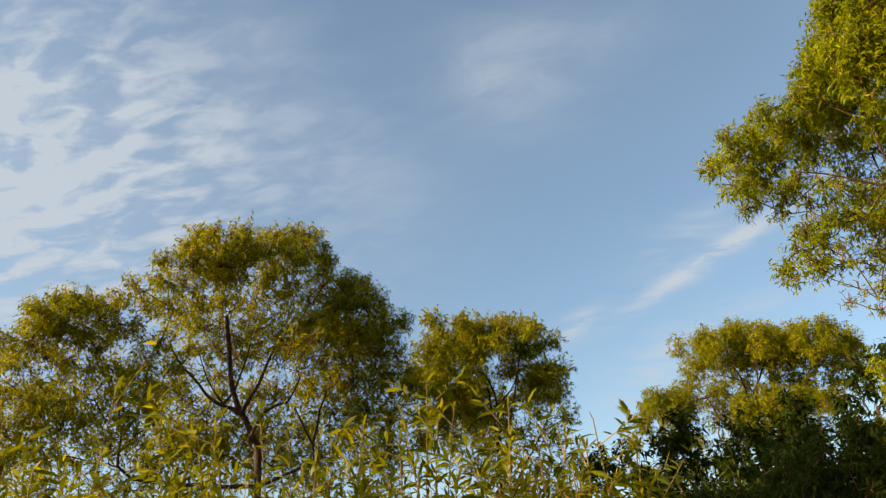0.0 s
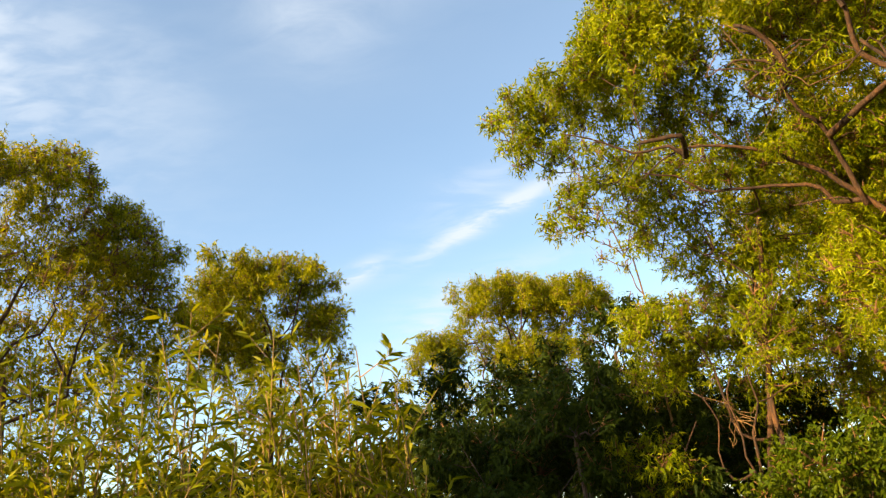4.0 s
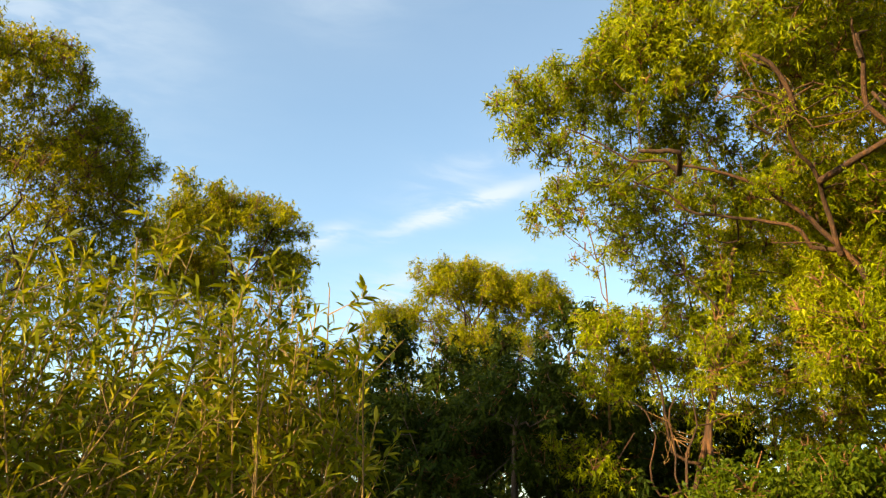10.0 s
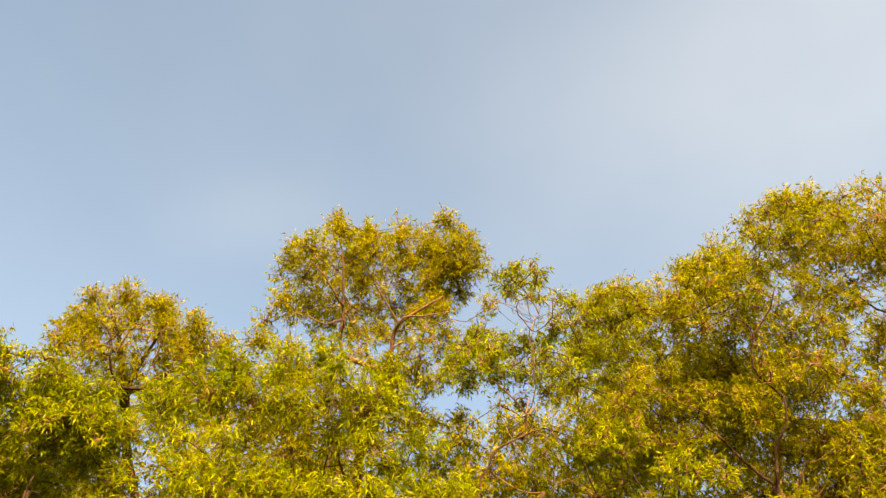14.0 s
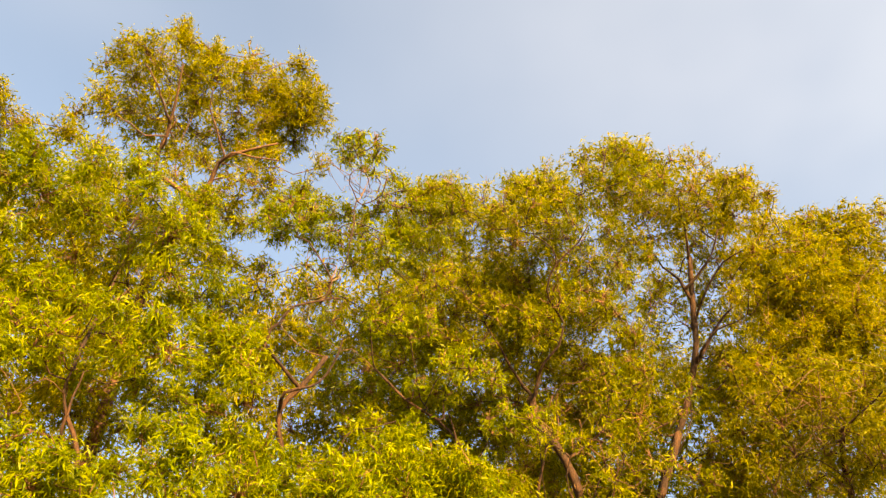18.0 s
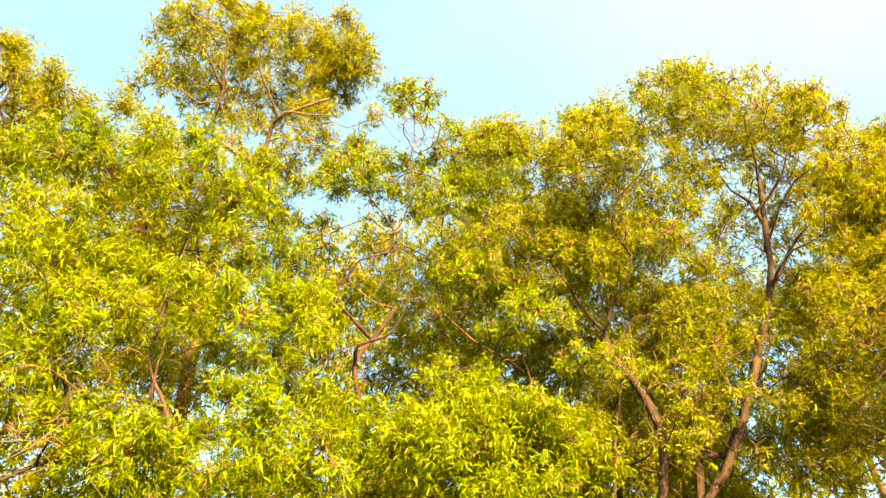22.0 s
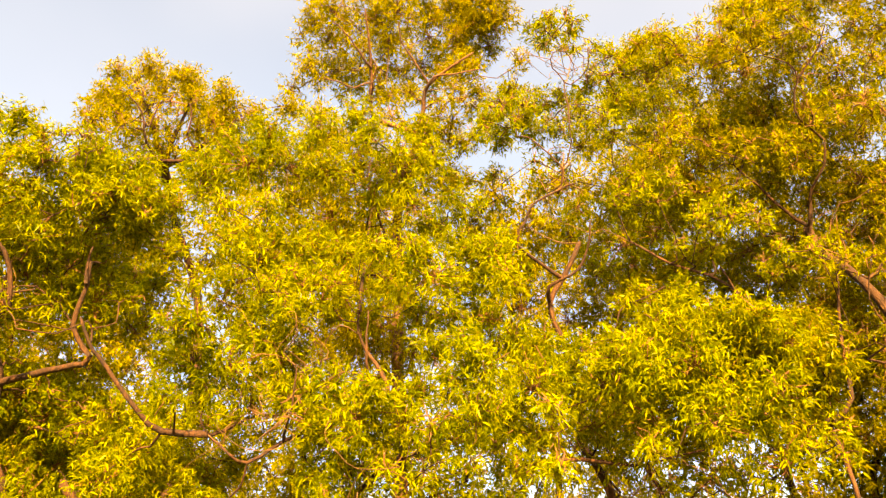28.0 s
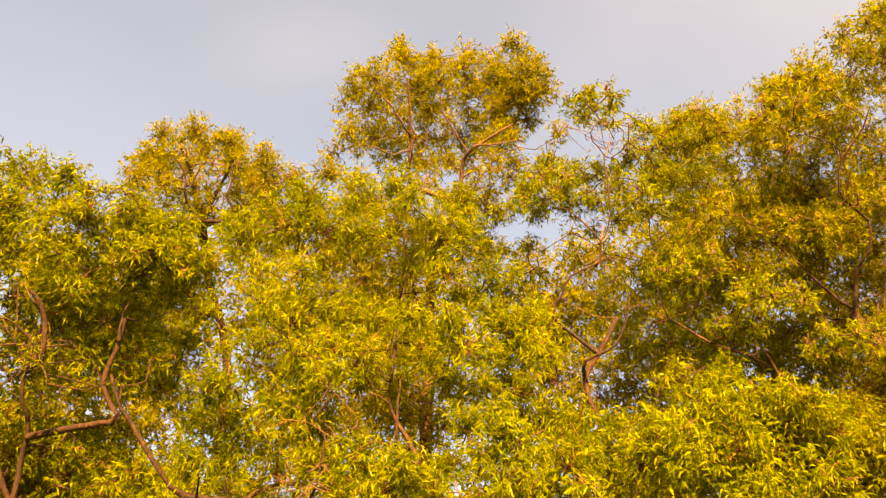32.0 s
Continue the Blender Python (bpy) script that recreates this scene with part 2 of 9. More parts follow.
def ground_material():
    m, t, out = material("ground_litter")
    where = put(t, "ShaderNodeTexCoord").outputs["Object"]
    big = put(t, "ShaderNodeTexNoise", {"Vector": where, "Scale": 0.35, "Detail": 4.0}).outputs[0]
    small = put(t, "ShaderNodeTexNoise", {"Vector": where, "Scale": 14.0, "Detail": 6.0, "Roughness": 0.7}).outputs[0]
    v = put(t, "ShaderNodeMath", [put(t, "ShaderNodeMath", [big, 0.5], operation="MULTIPLY").outputs[0], put(t, "ShaderNodeMath", [small, 0.5], operation="MULTIPLY").outputs[0]], operation="ADD").outputs[0]
    colour = ramp(t, v, [(0.35, (0.035, 0.030, 0.012)), (0.5, (0.075, 0.070, 0.020)), (0.66, (0.15, 0.115, 0.05))])
    bump = put(t, "ShaderNodeBump", {"Strength": 0.6, "Distance": 0.03, "Height": small}).outputs[0]
    skin = put(t, "ShaderNodeBsdfPrincipled", {"Base Color": colour, "Roughness": 0.95, "Normal": bump})
    t.links.new(skin.outputs[0], out.inputs[0])
    return m


GROUND = ground_material()


# ---- mesh helpers
def mesh_of(name, verts, faces, mat, smooth=False):
    """A mesh from arrays; faces is one array, or several of different corner counts."""
    me = bpy.data.meshes.new(name)
    groups = [np.asarray(f, dtype=np.int32) for f in (faces if isinstance(faces, (list, tuple)) else [faces]) if len(f)]
    verts = np.asarray(verts, dtype=np.float32)
    me.vertices.add(len(verts))
    me.vertices.foreach_set("co", verts.ravel())
    loops = np.concatenate([g.ravel() for g in groups])
    counts = np.concatenate([np.full(len(g), g.shape[1], dtype=np.int32) for g in groups])
    me.loops.add(len(loops))
    me.loops.foreach_set("vertex_index", loops)
    me.polygons.add(len(counts))
    me.polygons.foreach_set("loop_start", np.concatenate([[0], np.cumsum(counts)[:-1]]).astype(np.int32))
    me.update(calc_edges=True)
    me.polygons.foreach_set("use_smooth", np.full(len(counts), smooth))
    me.materials.append(mat)
    me.update()
    return me


def part(name, verts, faces, mat, parent, label="", smooth=False, kind=""):
    ob = new(name, mesh_of(name, verts, faces, mat, smooth))
    ob.parent = parent
    if label or kind:
        tagged(ob, label, kind=kind)
    return ob


def unit(v):
    return v / np.maximum(np.linalg.norm(v, axis=-1, keepdims=True), 1e-9)


def curve_through(points, step):
    """A smooth line through the points, with stations about step apart."""
    p = np.asarray(points, dtype=float)
    q = np.vstack([2 * p[0] - p[1], p, 2 * p[-1] - p[-2]])
    line = []
    for i in range(1, len(q) - 2):
        n = max(2, int(np.linalg.norm(q[i + 1] - q[i]) / step))
        s = np.linspace(0, 1, n, endpoint=False)[:, None]
        a, b, c, d = q[i - 1], q[i], q[i + 1], q[i + 2]
        line.append(0.5 * (2 * b + (c - a) * s + (2 * a - 5 * b + 4 * c - d) * s ** 2 + (3 * b - a - 3 * c + d) * s ** 3))
    return np.vstack([*line, p[-1:]])


def tube(line, r0, r1, sides, rng, rough=0.08, flare=0.0):
    """A tapered, slightly knotty round limb along the line: vertices and faces."""
    n = len(line)
    t = unit(np.gradient(line, axis=0))
    side = unit(np.cross(t, np.array([0.31, 0.92, 0.23])))
    other = np.cross(t, side)
    s = np.linspace(0, 1, n)
    r = (r0 + (r1 - r0) * s ** 0.8) * (1 + flare * np.exp(-s * n / 3.0))
    a = np.linspace(0, 2 * np.pi, sides, endpoint=False)
    wob = 1 + rough * rng.normal(size=(n, sides))
    ring = line[:, None] + (r[:, None] * wob)[..., None] * (np.cos(a)[None, :, None] * side[:, None] + np.sin(a)[None, :, None] * other[:, None])
    verts = np.vstack([ring.reshape(-1, 3), line[-1:] + t[-1:] * r1])
    i, j = np.meshgrid(np.arange(n - 1), np.arange(sides), indexing="ij")
    k = (j + 1) % sides
    quads = np.stack([i * sides + j, i * sides + k, (i + 1) * sides + k, (i + 1) * sides + j], -1).reshape(-1, 4)
    j = np.arange(sides)
    tris = np.stack([(n - 1) * sides + j, (n - 1) * sides + (j + 1) % sides, np.full(sides, n * sides)], -1)
    return verts, quads, tris


def joined(pieces):
    """Several tubes as one set of vertices and faces."""
    vs, qs, ts, at = [], [], [], 0
    for v, q, t in pieces:
        vs.append(v), qs.append(q + at), ts.append(t + at)
        at += len(v)
    return np.vstack(vs), [np.vstack(qs), np.vstack(ts)]


def slivers(base, way, side, length, width, sag):
    """Far leaves: three corners each, broadest near the stalk."""
    L, w = length[:, None], width[:, None] * 0.5
    foot = base + way * L * 0.15
    v = np.stack([foot + side * w, base + way * L + np.array([0, 0, -1.0]) * sag * L, foot - side * w], 1)
    return v.reshape(-1, 3), (np.arange(len(base))[:, None] * 3 + np.arange(3)).astype(np.int32)


def blades(base, way, side, length, width, sag, fine=False):
    """Lance-shaped leaves: 4 corners each, or 6 with a bent middle when fine."""
    n, down = len(base), np.array([0, 0, -1.0])
    L, w = length[:, None], width[:, None] * 0.5
    if not fine:
        mid = base + way * L * 0.45
        v = np.stack([base, mid + side * w, base + way * L + down * sag * L, mid - side * w], 1)
        return v.reshape(-1, 3), (np.arange(n)[:, None] * 4 + np.arange(4)).astype(np.int32)
    lift = np.cross(side, way) * w * 0.35
    a, b = base + way * L * 0.28 + down * sag * L * 0.1, base + way * L * 0.66 + down * sag * L * 0.45
    tip = base + way * L * 0.97 + down * sag * L
    v = np.stack([base, a + side * w + lift, a - side * w + lift, b + side * w * 0.8 + lift, b - side * w * 0.8 + lift, tip], 1)
    k = np.arange(n)[:, None] * 6
    return v.reshape(-1, 3), [np.vstack([k + np.array([[0, 1, 2]]), k + np.array([[3, 5, 4]])]).astype(np.int32), (k + np.array([[1, 3, 4, 2]])).astype(np.int32)]


# ---- setting: one ground sheet to the horizon, gently uneven
def make_ground():
    rings = np.concatenate([np.linspace(0.5, 30, 60), np.geomspace(32, 3500, 24)])
    n = 96
    a = np.linspace(0, 2 * np.pi, n, endpoint=False)
    x, y = rings[:, None] * np.sin(a), rings[:, None] * np.cos(a)
    z = 0.05 * np.sin(x * 0.9 + 1.3) * np.cos(y * 0.7) * np.minimum(1, rings[:, None] / 4) - 0.03
    v = np.vstack([np.stack([x, y, z], -1).reshape(-1, 3), [[0, 0, -0.03]]])
    i, j = np.meshgrid(np.arange(len(rings) - 1), np.arange(n), indexing="ij")
    k = (j + 1) % n
    quads = np.stack([i * n + j, (i + 1) * n + j, (i + 1) * n + k, i * n + k], -1).reshape(-1, 4)
    j = np.arange(n)
    tris = np.stack([np.full(n, len(v) - 1), j, (j + 1) % n], -1)
    ob = new("ground", mesh_of("ground", v, [quads, tris], GROUND, True))
    tagged(ob, "bare earth and leaf litter under the trees", "ground", kind="structure")


make_ground()


# ---- trees
class Grown:
    """A tree while it is being built: its base, its limbs' lines and its leafy clumps."""

    def __init__(self, base, label, leaf, leaf_size, bark, seed):
        self.base, self.leaf, self.leaf_size, self.bark = np.array(base), leaf, leaf_size, bark
        self.rng = np.random.default_rng(seed)
        self.lines, self.radii, self.clumps, self.owners = [], [], [], []
        self.top = tagged(new("tree"), label, "tree")
        self.top.location = base


LEAF_COVER = 2.8
LEAF_SCALE = (1.06, 1.14)
count_trees = [0]


def tree(base, label, leaf=LEAF, leaf_size=(0.068, 0.0155), bark=BARK):
    count_trees[0] += 1
    t = Grown(base, label, leaf, leaf_size, bark, 100 + count_trees[0])
    if "shrub" in label:
        t.top.name = "shrub"
        t.top["category"] = "shrub"
    return t


def limb(t, points, r0, r1, name="limb"):
    if t.lines:
        start = np.array(points[0])
        old = np.vstack(t.lines)
        gap = np.linalg.norm(old - start, axis=1) + 1.5 * np.maximum(0, old[:, 2] - start[2])
        if gap.min() > 0.06:
            points = [tuple(old[int(np.argmin(gap))]), *points]
    line = curve_through(points, 0.16)
    n = len(line)
    kink = t.rng.normal(size=(n, 3)) * 0.020
    kink[0] = 0
    line = line + np.cumsum(kink, 0) * np.exp(-np.arange(n) / 40.0)[:, None] * 0.6
    t.lines.append(line)
    t.radii.append(r0 + (r1 - r0) * np.linspace(0, 1, n) ** 0.8)
    v, q, tri = tube(line, r0, r1, 10 if r0 > 0.07 else 7, t.rng, 0.07, 0.5 if name == "trunk" else 0.12)
    t.owners += [part(name, v - t.base, [q, tri], t.bark, t.top, smooth=True)] * n


def bough(t, clumps, fullness, coarse=1.0):
    """Leaf clumps (centre and radius): twigs set with leaves, thick on the bough's outer and upper face, open beneath."""
    rng = t.rng
    c = np.array(clumps)
    t.clumps.append(c)
    length, width = t.leaf_size[0] * coarse * LEAF_SCALE[0], t.leaf_size[1] * coarse * LEAF_SCALE[1]
    per_leaf = 0.5 * length * width
    m = 12
    twigs = np.maximum(8, (LEAF_COVER * fullness * np.pi * c[:, 3] ** 2 / per_leaf / m)).astype(int)
    idx = np.repeat(np.arange(len(c)), twigs)
    n = len(idx)
    out = unit(rng.normal(size=(n, 3)) * np.array([1, 1, 0.9]))
    lobes = unit(rng.normal(size=(len(c), 5, 3)))
    near_lobe = np.einsum("nk,nlk->nl", out, lobes[idx]).max(1)
    reach = 0.80 + 0.22 * np.clip(near_lobe, 0, 1) ** 2
    depth = 0.15 + 0.85 * rng.random(n) ** 0.55
    spot_at = c[idx, :3] + out * (c[idx, 3] * reach * depth)[:, None]
    # leaves crowd on the rounded outside of the bough and thin out under it
    middle, half = c[:, :3].mean(0), np.maximum(c[:, :3].std(0) * 1.6 + c[:, 3].mean(), 0.3)
    away = (spot_at - middle) / half
    shell = np.clip(0.5 * np.linalg.norm(away, axis=1) + 0.45 * away[:, 2] + 0.38, 0.50, 1.0)
    keep = rng.random(n) < shell
    idx, out, spot_at = idx[keep], out[keep], spot_at[keep]
    n = len(idx)
    face = unit(unit(spot_at - middle) + out * 0.5 + np.array([0, 0, 0.35]))
    stalk = unit(out * 0.40 + face * 0.25 + rng.normal(size=(n, 3)) * 0.55 + np.array([0, 0, 0.20]))
    long = rng.uniform(0.13, 0.26, n)
    foot = spot_at - stalk * long[:, None] * 0.7
    tip = foot + stalk * long[:, None]
    s = np.tile(np.linspace(0.10, 1.0, m), n) + rng.normal(size=n * m) * 0.03
    k = np.repeat(np.arange(n), m)
    base = foot[k] + (tip - foot)[k] * s[:, None]
    way = unit(stalk[k] * 0.45 + rng.normal(size=(n * m, 3)) * 0.62 + np.array([0, 0, -0.32]))
    side = unit(np.cross(way, rng.normal(size=(n * m, 3)) * 0.75 + face[k]))
    size = rng.uniform(0.6, 1.2, n * m)
    far = np.linalg.norm(c[:, :3].mean(0) - np.array([0, 0, 1.6])) > 8.8
    v, f = (slivers if far else blades)(base, way, side, length * size, width * size, 0.22)
    part("foliage", v - t.base, f, t.leaf, t.top, kind="stuff")
    # the bent twigs that carry them, from inside each clump out to the leaves
    pick = rng.permutation(n)[: max(6, n // 5)]
    b = tip[pick]
    a = c[idx[pick], :3] + (b - c[idx[pick], :3]) * rng.uniform(-0.25, 0.25, len(pick))[:, None] - np.array([0, 0, 0.06])
    bow = np.linalg.norm(b - a, axis=1)[:, None] * rng.normal(size=(len(pick), 3)) * 0.16
    u = unit(np.cross(b - a, np.array([0.2, 0.4, 0.9])))
    w = unit(np.cross(b - a, u))
    ring_at = [u, -0.5 * u + 0.87 * w, -0.5 * u - 0.87 * w]
    thick = rng.uniform(0.0036, 0.0070, (len(pick), 1))
    rows = [a + q * thick for q in ring_at] + [a + (b - a) * 0.5 + bow + q * thick * 0.8 for q in ring_at] + [b]
    tv = np.stack(rows, 1).reshape(-1, 3)
    e = np.arange(len(pick))[:, None] * 7
    quads = np.vstack([e + np.array([[0, 1, 4, 3]]), e + np.array([[1, 2, 5, 4]]), e + np.array([[2, 0, 3, 5]])])
    tris = np.vstack([e + np.array([[3, 4, 6]]), e + np.array([[4, 5, 6]]), e + np.array([[5, 3, 6]])])
    part("twigwork", tv - t.base, [quads, tris], TWIG, t.top, kind="stuff")


def head(t, centre, wide, tall, count, fullness):
    """A rounded umbrella of leaf clumps on the bough's upper and open side."""
    c = np.array(centre)
    outward = unit(np.array([-c[0], -c[1], 0.0])) * 0.6 + np.array([0, 0, 0.8])
    way = unit(t.rng.normal(size=(count * 6, 3)))
    way = way[way @ outward > -0.15]
    picked = [way[0]]
    for w in way[1:]:
        if len(picked) < count and min(np.linalg.norm(w - q) for q in picked) > 1.9 / math.sqrt(count):
            picked.append(w)
    r = 1.25 * max(wide, tall) * 1.9 / math.sqrt(count) * 0.5
    bough(t, [(*(c + w * np.array([wide - r * 0.6, wide - r * 0.6, tall - r * 0.6])), r * t.rng.uniform(0.8, 1.15)) for w in picked], fullness)


def bare_twigs(t, centre, spread, count, thick=0.009):
    """Leafless crooked twigs that start on the nearest limb and wander about the given place."""
    rng = t.rng
    line = np.vstack(t.lines)
    for _ in range(count):
        p = np.array(centre) + rng.normal(size=3) * spread * np.array([0.6, 0.6, 0.5])
        i = int(np.argmin(np.linalg.norm(line - p, axis=1) + rng.random(len(line)) * 0.5))
        start = line[i]
        path, way = [start, start + (p - start) * 0.3 + rng.normal(size=3) * 0.10, start + (p - start) * 0.7 + rng.normal(size=3) * 0.12, p], unit(rng.normal(size=3) + np.array([0, 0, 0.25]))
        for _ in range(5):
            way = unit(way + rng.normal(size=3) * 0.75)
            path.append(path[-1] + way * spread * rng.uniform(0.12, 0.3))
        v, q, tri = tube(curve_through(path, 0.08), thick * rng.uniform(0.4, 0.9), 0.002, 5, rng, 0.1)
        part("bare_twig", v - t.base, [q, tri], PALE_TWIG, t.owners[i], smooth=True)


def finish(t):
    """Branches that tie each clump to the nearest lower stretch of limb, and spread inside it."""
    rng = t.rng
    line, rad = np.vstack(t.lines), np.concatenate(t.radii)
    pieces = []
    todo = np.vstack(t.clumps)
    order = np.argsort([np.linalg.norm(line - c[:3], axis=1).min() for c in todo])
    for x, y, z, r in todo[order]:
        c = np.array([x, y, z])
        d = np.linalg.norm(line - c, axis=1) + 1.2 * np.maximum(0, line[:, 2] - z + 0.1)
        i = int(np.argmin(d))
        a, gap = line[i], np.linalg.norm(line[i] - c)
        r0 = min(rad[i] * 0.75, 0.009 + 0.010 * gap)
        third = a + (c - a) * 0.35 + rng.normal(size=3) * 0.11 * gap + np.array([0, 0, -0.07 * gap])
        mid = a + (c - a) * 0.7 + rng.normal(size=3) * 0.10 * gap
        if gap > 0.12:
            path = curve_through([a, third, mid, c], 0.15)
            v, q, tri = tube(path, r0, 0.006, 6, rng)
            part("branch", v - t.base, [q, tri], t.bark, t.owners[i], smooth=True)
            t.owners += [t.owners[i]] * (len(path) - 2)
            line = np.vstack([line, path[2:]])
            rad = np.concatenate([rad, r0 + (0.006 - r0) * np.linspace(0, 1, len(path))[2:]])
        for _ in range(4):
            way = unit(rng.normal(size=3) + np.array([0, 0, 0.35]) + 0.5 * unit(c - a))
            e = c + way * r * rng.uniform(0.6, 0.95)
            bend = (c + e) / 2 + rng.normal(size=3) * 0.13 * r
            pieces.append(tube(np.array([c - way * 0.02, (c + bend) / 2 + way * 0.01, bend, e]), 0.010, 0.004, 3, rng))
    v, f = joined(pieces)
    part("branchwork", v - t.base, f, TWIG, t.top, smooth=True, kind="stuff")




tall_left = tree((-4.91, 9.07, 0.0), "broad spreading tree, yellow-green narrow leaves, sunlit on one flank", leaf_size=(0.064, 0.0155))
limb(tall_left, [(-4.91, 9.07, -0.10), (-4.88, 9.34, 3.56), (-4.89, 9.14, 4.21), (-4.97, 8.97, 4.48), (-5.00, 8.81, 4.75), (-4.95, 8.64, 5.16), (-4.90, 8.45, 5.55)], 0.102, 0.025, "trunk")
limb(tall_left, [(-4.94, 8.84, 4.48), (-5.16, 8.68, 4.58), (-5.32, 8.51, 4.78), (-5.46, 8.35, 4.98), (-5.52, 8.22, 5.17)], 0.032, 0.009)
limb(tall_left, [(-4.90, 8.87, 4.45), (-4.68, 8.87, 4.81), (-4.53, 8.85, 5.09), (-4.37, 8.81, 5.37)], 0.036, 0.009)
limb(tall_left, [(-4.80, 9.01, 4.17), (-4.61, 9.03, 4.46), (-4.34, 9.13, 4.57), (-4.16, 9.12, 4.86)], 0.032, 0.009)
limb(tall_left, [(-4.14, 9.41, 3.89), (-4.20, 9.28, 4.25), (-4.29, 9.16, 4.54)], 0.024, 0.010)
limb(tall_left, [(-4.12, 9.36, 4.11), (-4.01, 9.31, 4.47), (-3.88, 9.28, 4.72)], 0.022, 0.009)
limb(tall_left, [(-5.05, 8.64, 4.52), (-5.17, 8.47, 4.83), (-5.22, 8.33, 5.09)], 0.017, 0.006)
limb(tall_left, [(-4.91, 8.67, 4.70), (-4.74, 8.63, 5.05), (-4.63, 8.55, 5.39)], 0.017, 0.006)
limb(tall_left, [(-5.96, 8.28, 3.69), (-6.02, 8.12, 4.16), (-6.00, 7.99, 4.57), (-6.03, 7.87, 4.83)], 0.029, 0.010)
limb(tall_left, [(-6.02, 8.12, 4.16), (-5.84, 8.15, 4.45), (-5.73, 8.14, 4.72)], 0.016, 0.006)
bough(tall_left, [(-5.30, 8.29, 6.80, 0.21), (-4.68, 8.31, 6.71, 0.21), (-5.42, 7.73, 6.20, 0.20), (-5.14, 7.93, 6.20, 0.35), (-4.86, 8.10, 6.23, 0.35), (-4.75, 8.52, 6.51, 0.21), (-5.56, 7.40, 5.74, 0.20), (-5.80, 8.19, 6.17, 0.22), (-5.52, 8.34, 6.14, 0.37), (-5.28, 8.54, 6.36, 0.37), (-5.00, 8.62, 6.31, 0.37), (-5.81, 7.98, 5.73, 0.21), (-5.33, 7.79, 5.58, 0.20), (-5.31, 8.37, 5.82, 0.21), (-4.92, 8.28, 5.79, 0.20)], 1.15)
bough(tall_left, [(-4.68, 8.72, 6.76, 0.22), (-4.38, 9.04, 6.88, 0.22), (-4.78, 9.33, 6.69, 0.31), (-4.38, 9.23, 6.66, 0.38), (-3.64, 8.62, 6.18, 0.20), (-4.86, 9.25, 6.40, 0.22), (-4.34, 8.99, 6.19, 0.37), (-4.06, 9.43, 6.30, 0.38), (-3.74, 9.54, 6.34, 0.22), (-4.25, 9.40, 6.06, 0.23), (-3.93, 9.40, 5.95, 0.21)], 1.15)
bough(tall_left, [(-3.72, 9.63, 6.32, 0.22), (-3.82, 9.49, 6.02, 0.26), (-3.52, 9.63, 5.98, 0.32), (-4.07, 9.73, 5.85, 0.22), (-3.91, 10.11, 5.85, 0.39), (-3.47, 10.27, 5.85, 0.37), (-2.99, 9.72, 5.68, 0.21), (-3.84, 9.61, 5.24, 0.22), (-3.64, 10.15, 5.51, 0.38), (-3.21, 10.06, 5.38, 0.28), (-3.77, 10.08, 5.12, 0.22), (-3.41, 9.94, 5.06, 0.21), (-3.05, 9.94, 5.02, 0.21)], 1.15)
bough(tall_left, [(-6.21, 6.76, 5.24, 0.19), (-6.66, 7.64, 5.72, 0.25), (-6.46, 7.77, 5.77, 0.23), (-5.63, 7.23, 5.45, 0.19), (-6.50, 6.52, 4.94, 0.19), (-6.45, 6.89, 5.01, 0.33), (-6.25, 7.05, 5.15, 0.34), (-6.13, 7.34, 5.19, 0.34), (-6.26, 7.93, 5.42, 0.24), (-5.75, 7.72, 5.32, 0.20), (-7.41, 7.44, 5.06, 0.24), (-7.07, 7.37, 5.06, 0.32), (-6.74, 7.45, 5.07, 0.28), (-6.45, 7.52, 4.98, 0.20), (-6.00, 7.45, 5.00, 0.20)], 1.10)
bough(tall_left, [(-5.48, 7.85, 5.16, 0.21), (-6.49, 7.52, 4.88, 0.22), (-5.87, 7.20, 4.70, 0.21), (-6.13, 7.97, 4.96, 0.25), (-5.79, 8.06, 5.02, 0.34), (-5.50, 8.30, 4.97, 0.22), (-7.01, 7.00, 4.46, 0.22), (-7.10, 7.68, 4.66, 0.39), (-6.85, 7.76, 4.66, 0.39), (-6.13, 7.34, 4.43, 0.36), (-6.03, 7.75, 4.64, 0.37), (-5.78, 7.91, 4.62, 0.37), (-5.87, 8.57, 4.81, 0.23), (-6.59, 6.93, 4.03, 0.36), (-7.05, 7.81, 4.33, 0.39), (-6.30, 7.40, 4.17, 0.36), (-6.45, 8.08, 4.42, 0.39), (-5.80, 7.86, 4.30, 0.37), (-5.89, 8.41, 4.40, 0.22), (-7.18, 7.34, 3.88, 0.22), (-7.03, 7.60, 3.99, 0.25), (-6.32, 7.25, 3.79, 0.21), (-6.46, 7.99, 4.07, 0.22), (-5.72, 7.43, 3.96, 0.25), (-5.80, 8.07, 4.09, 0.22)], 0.85)
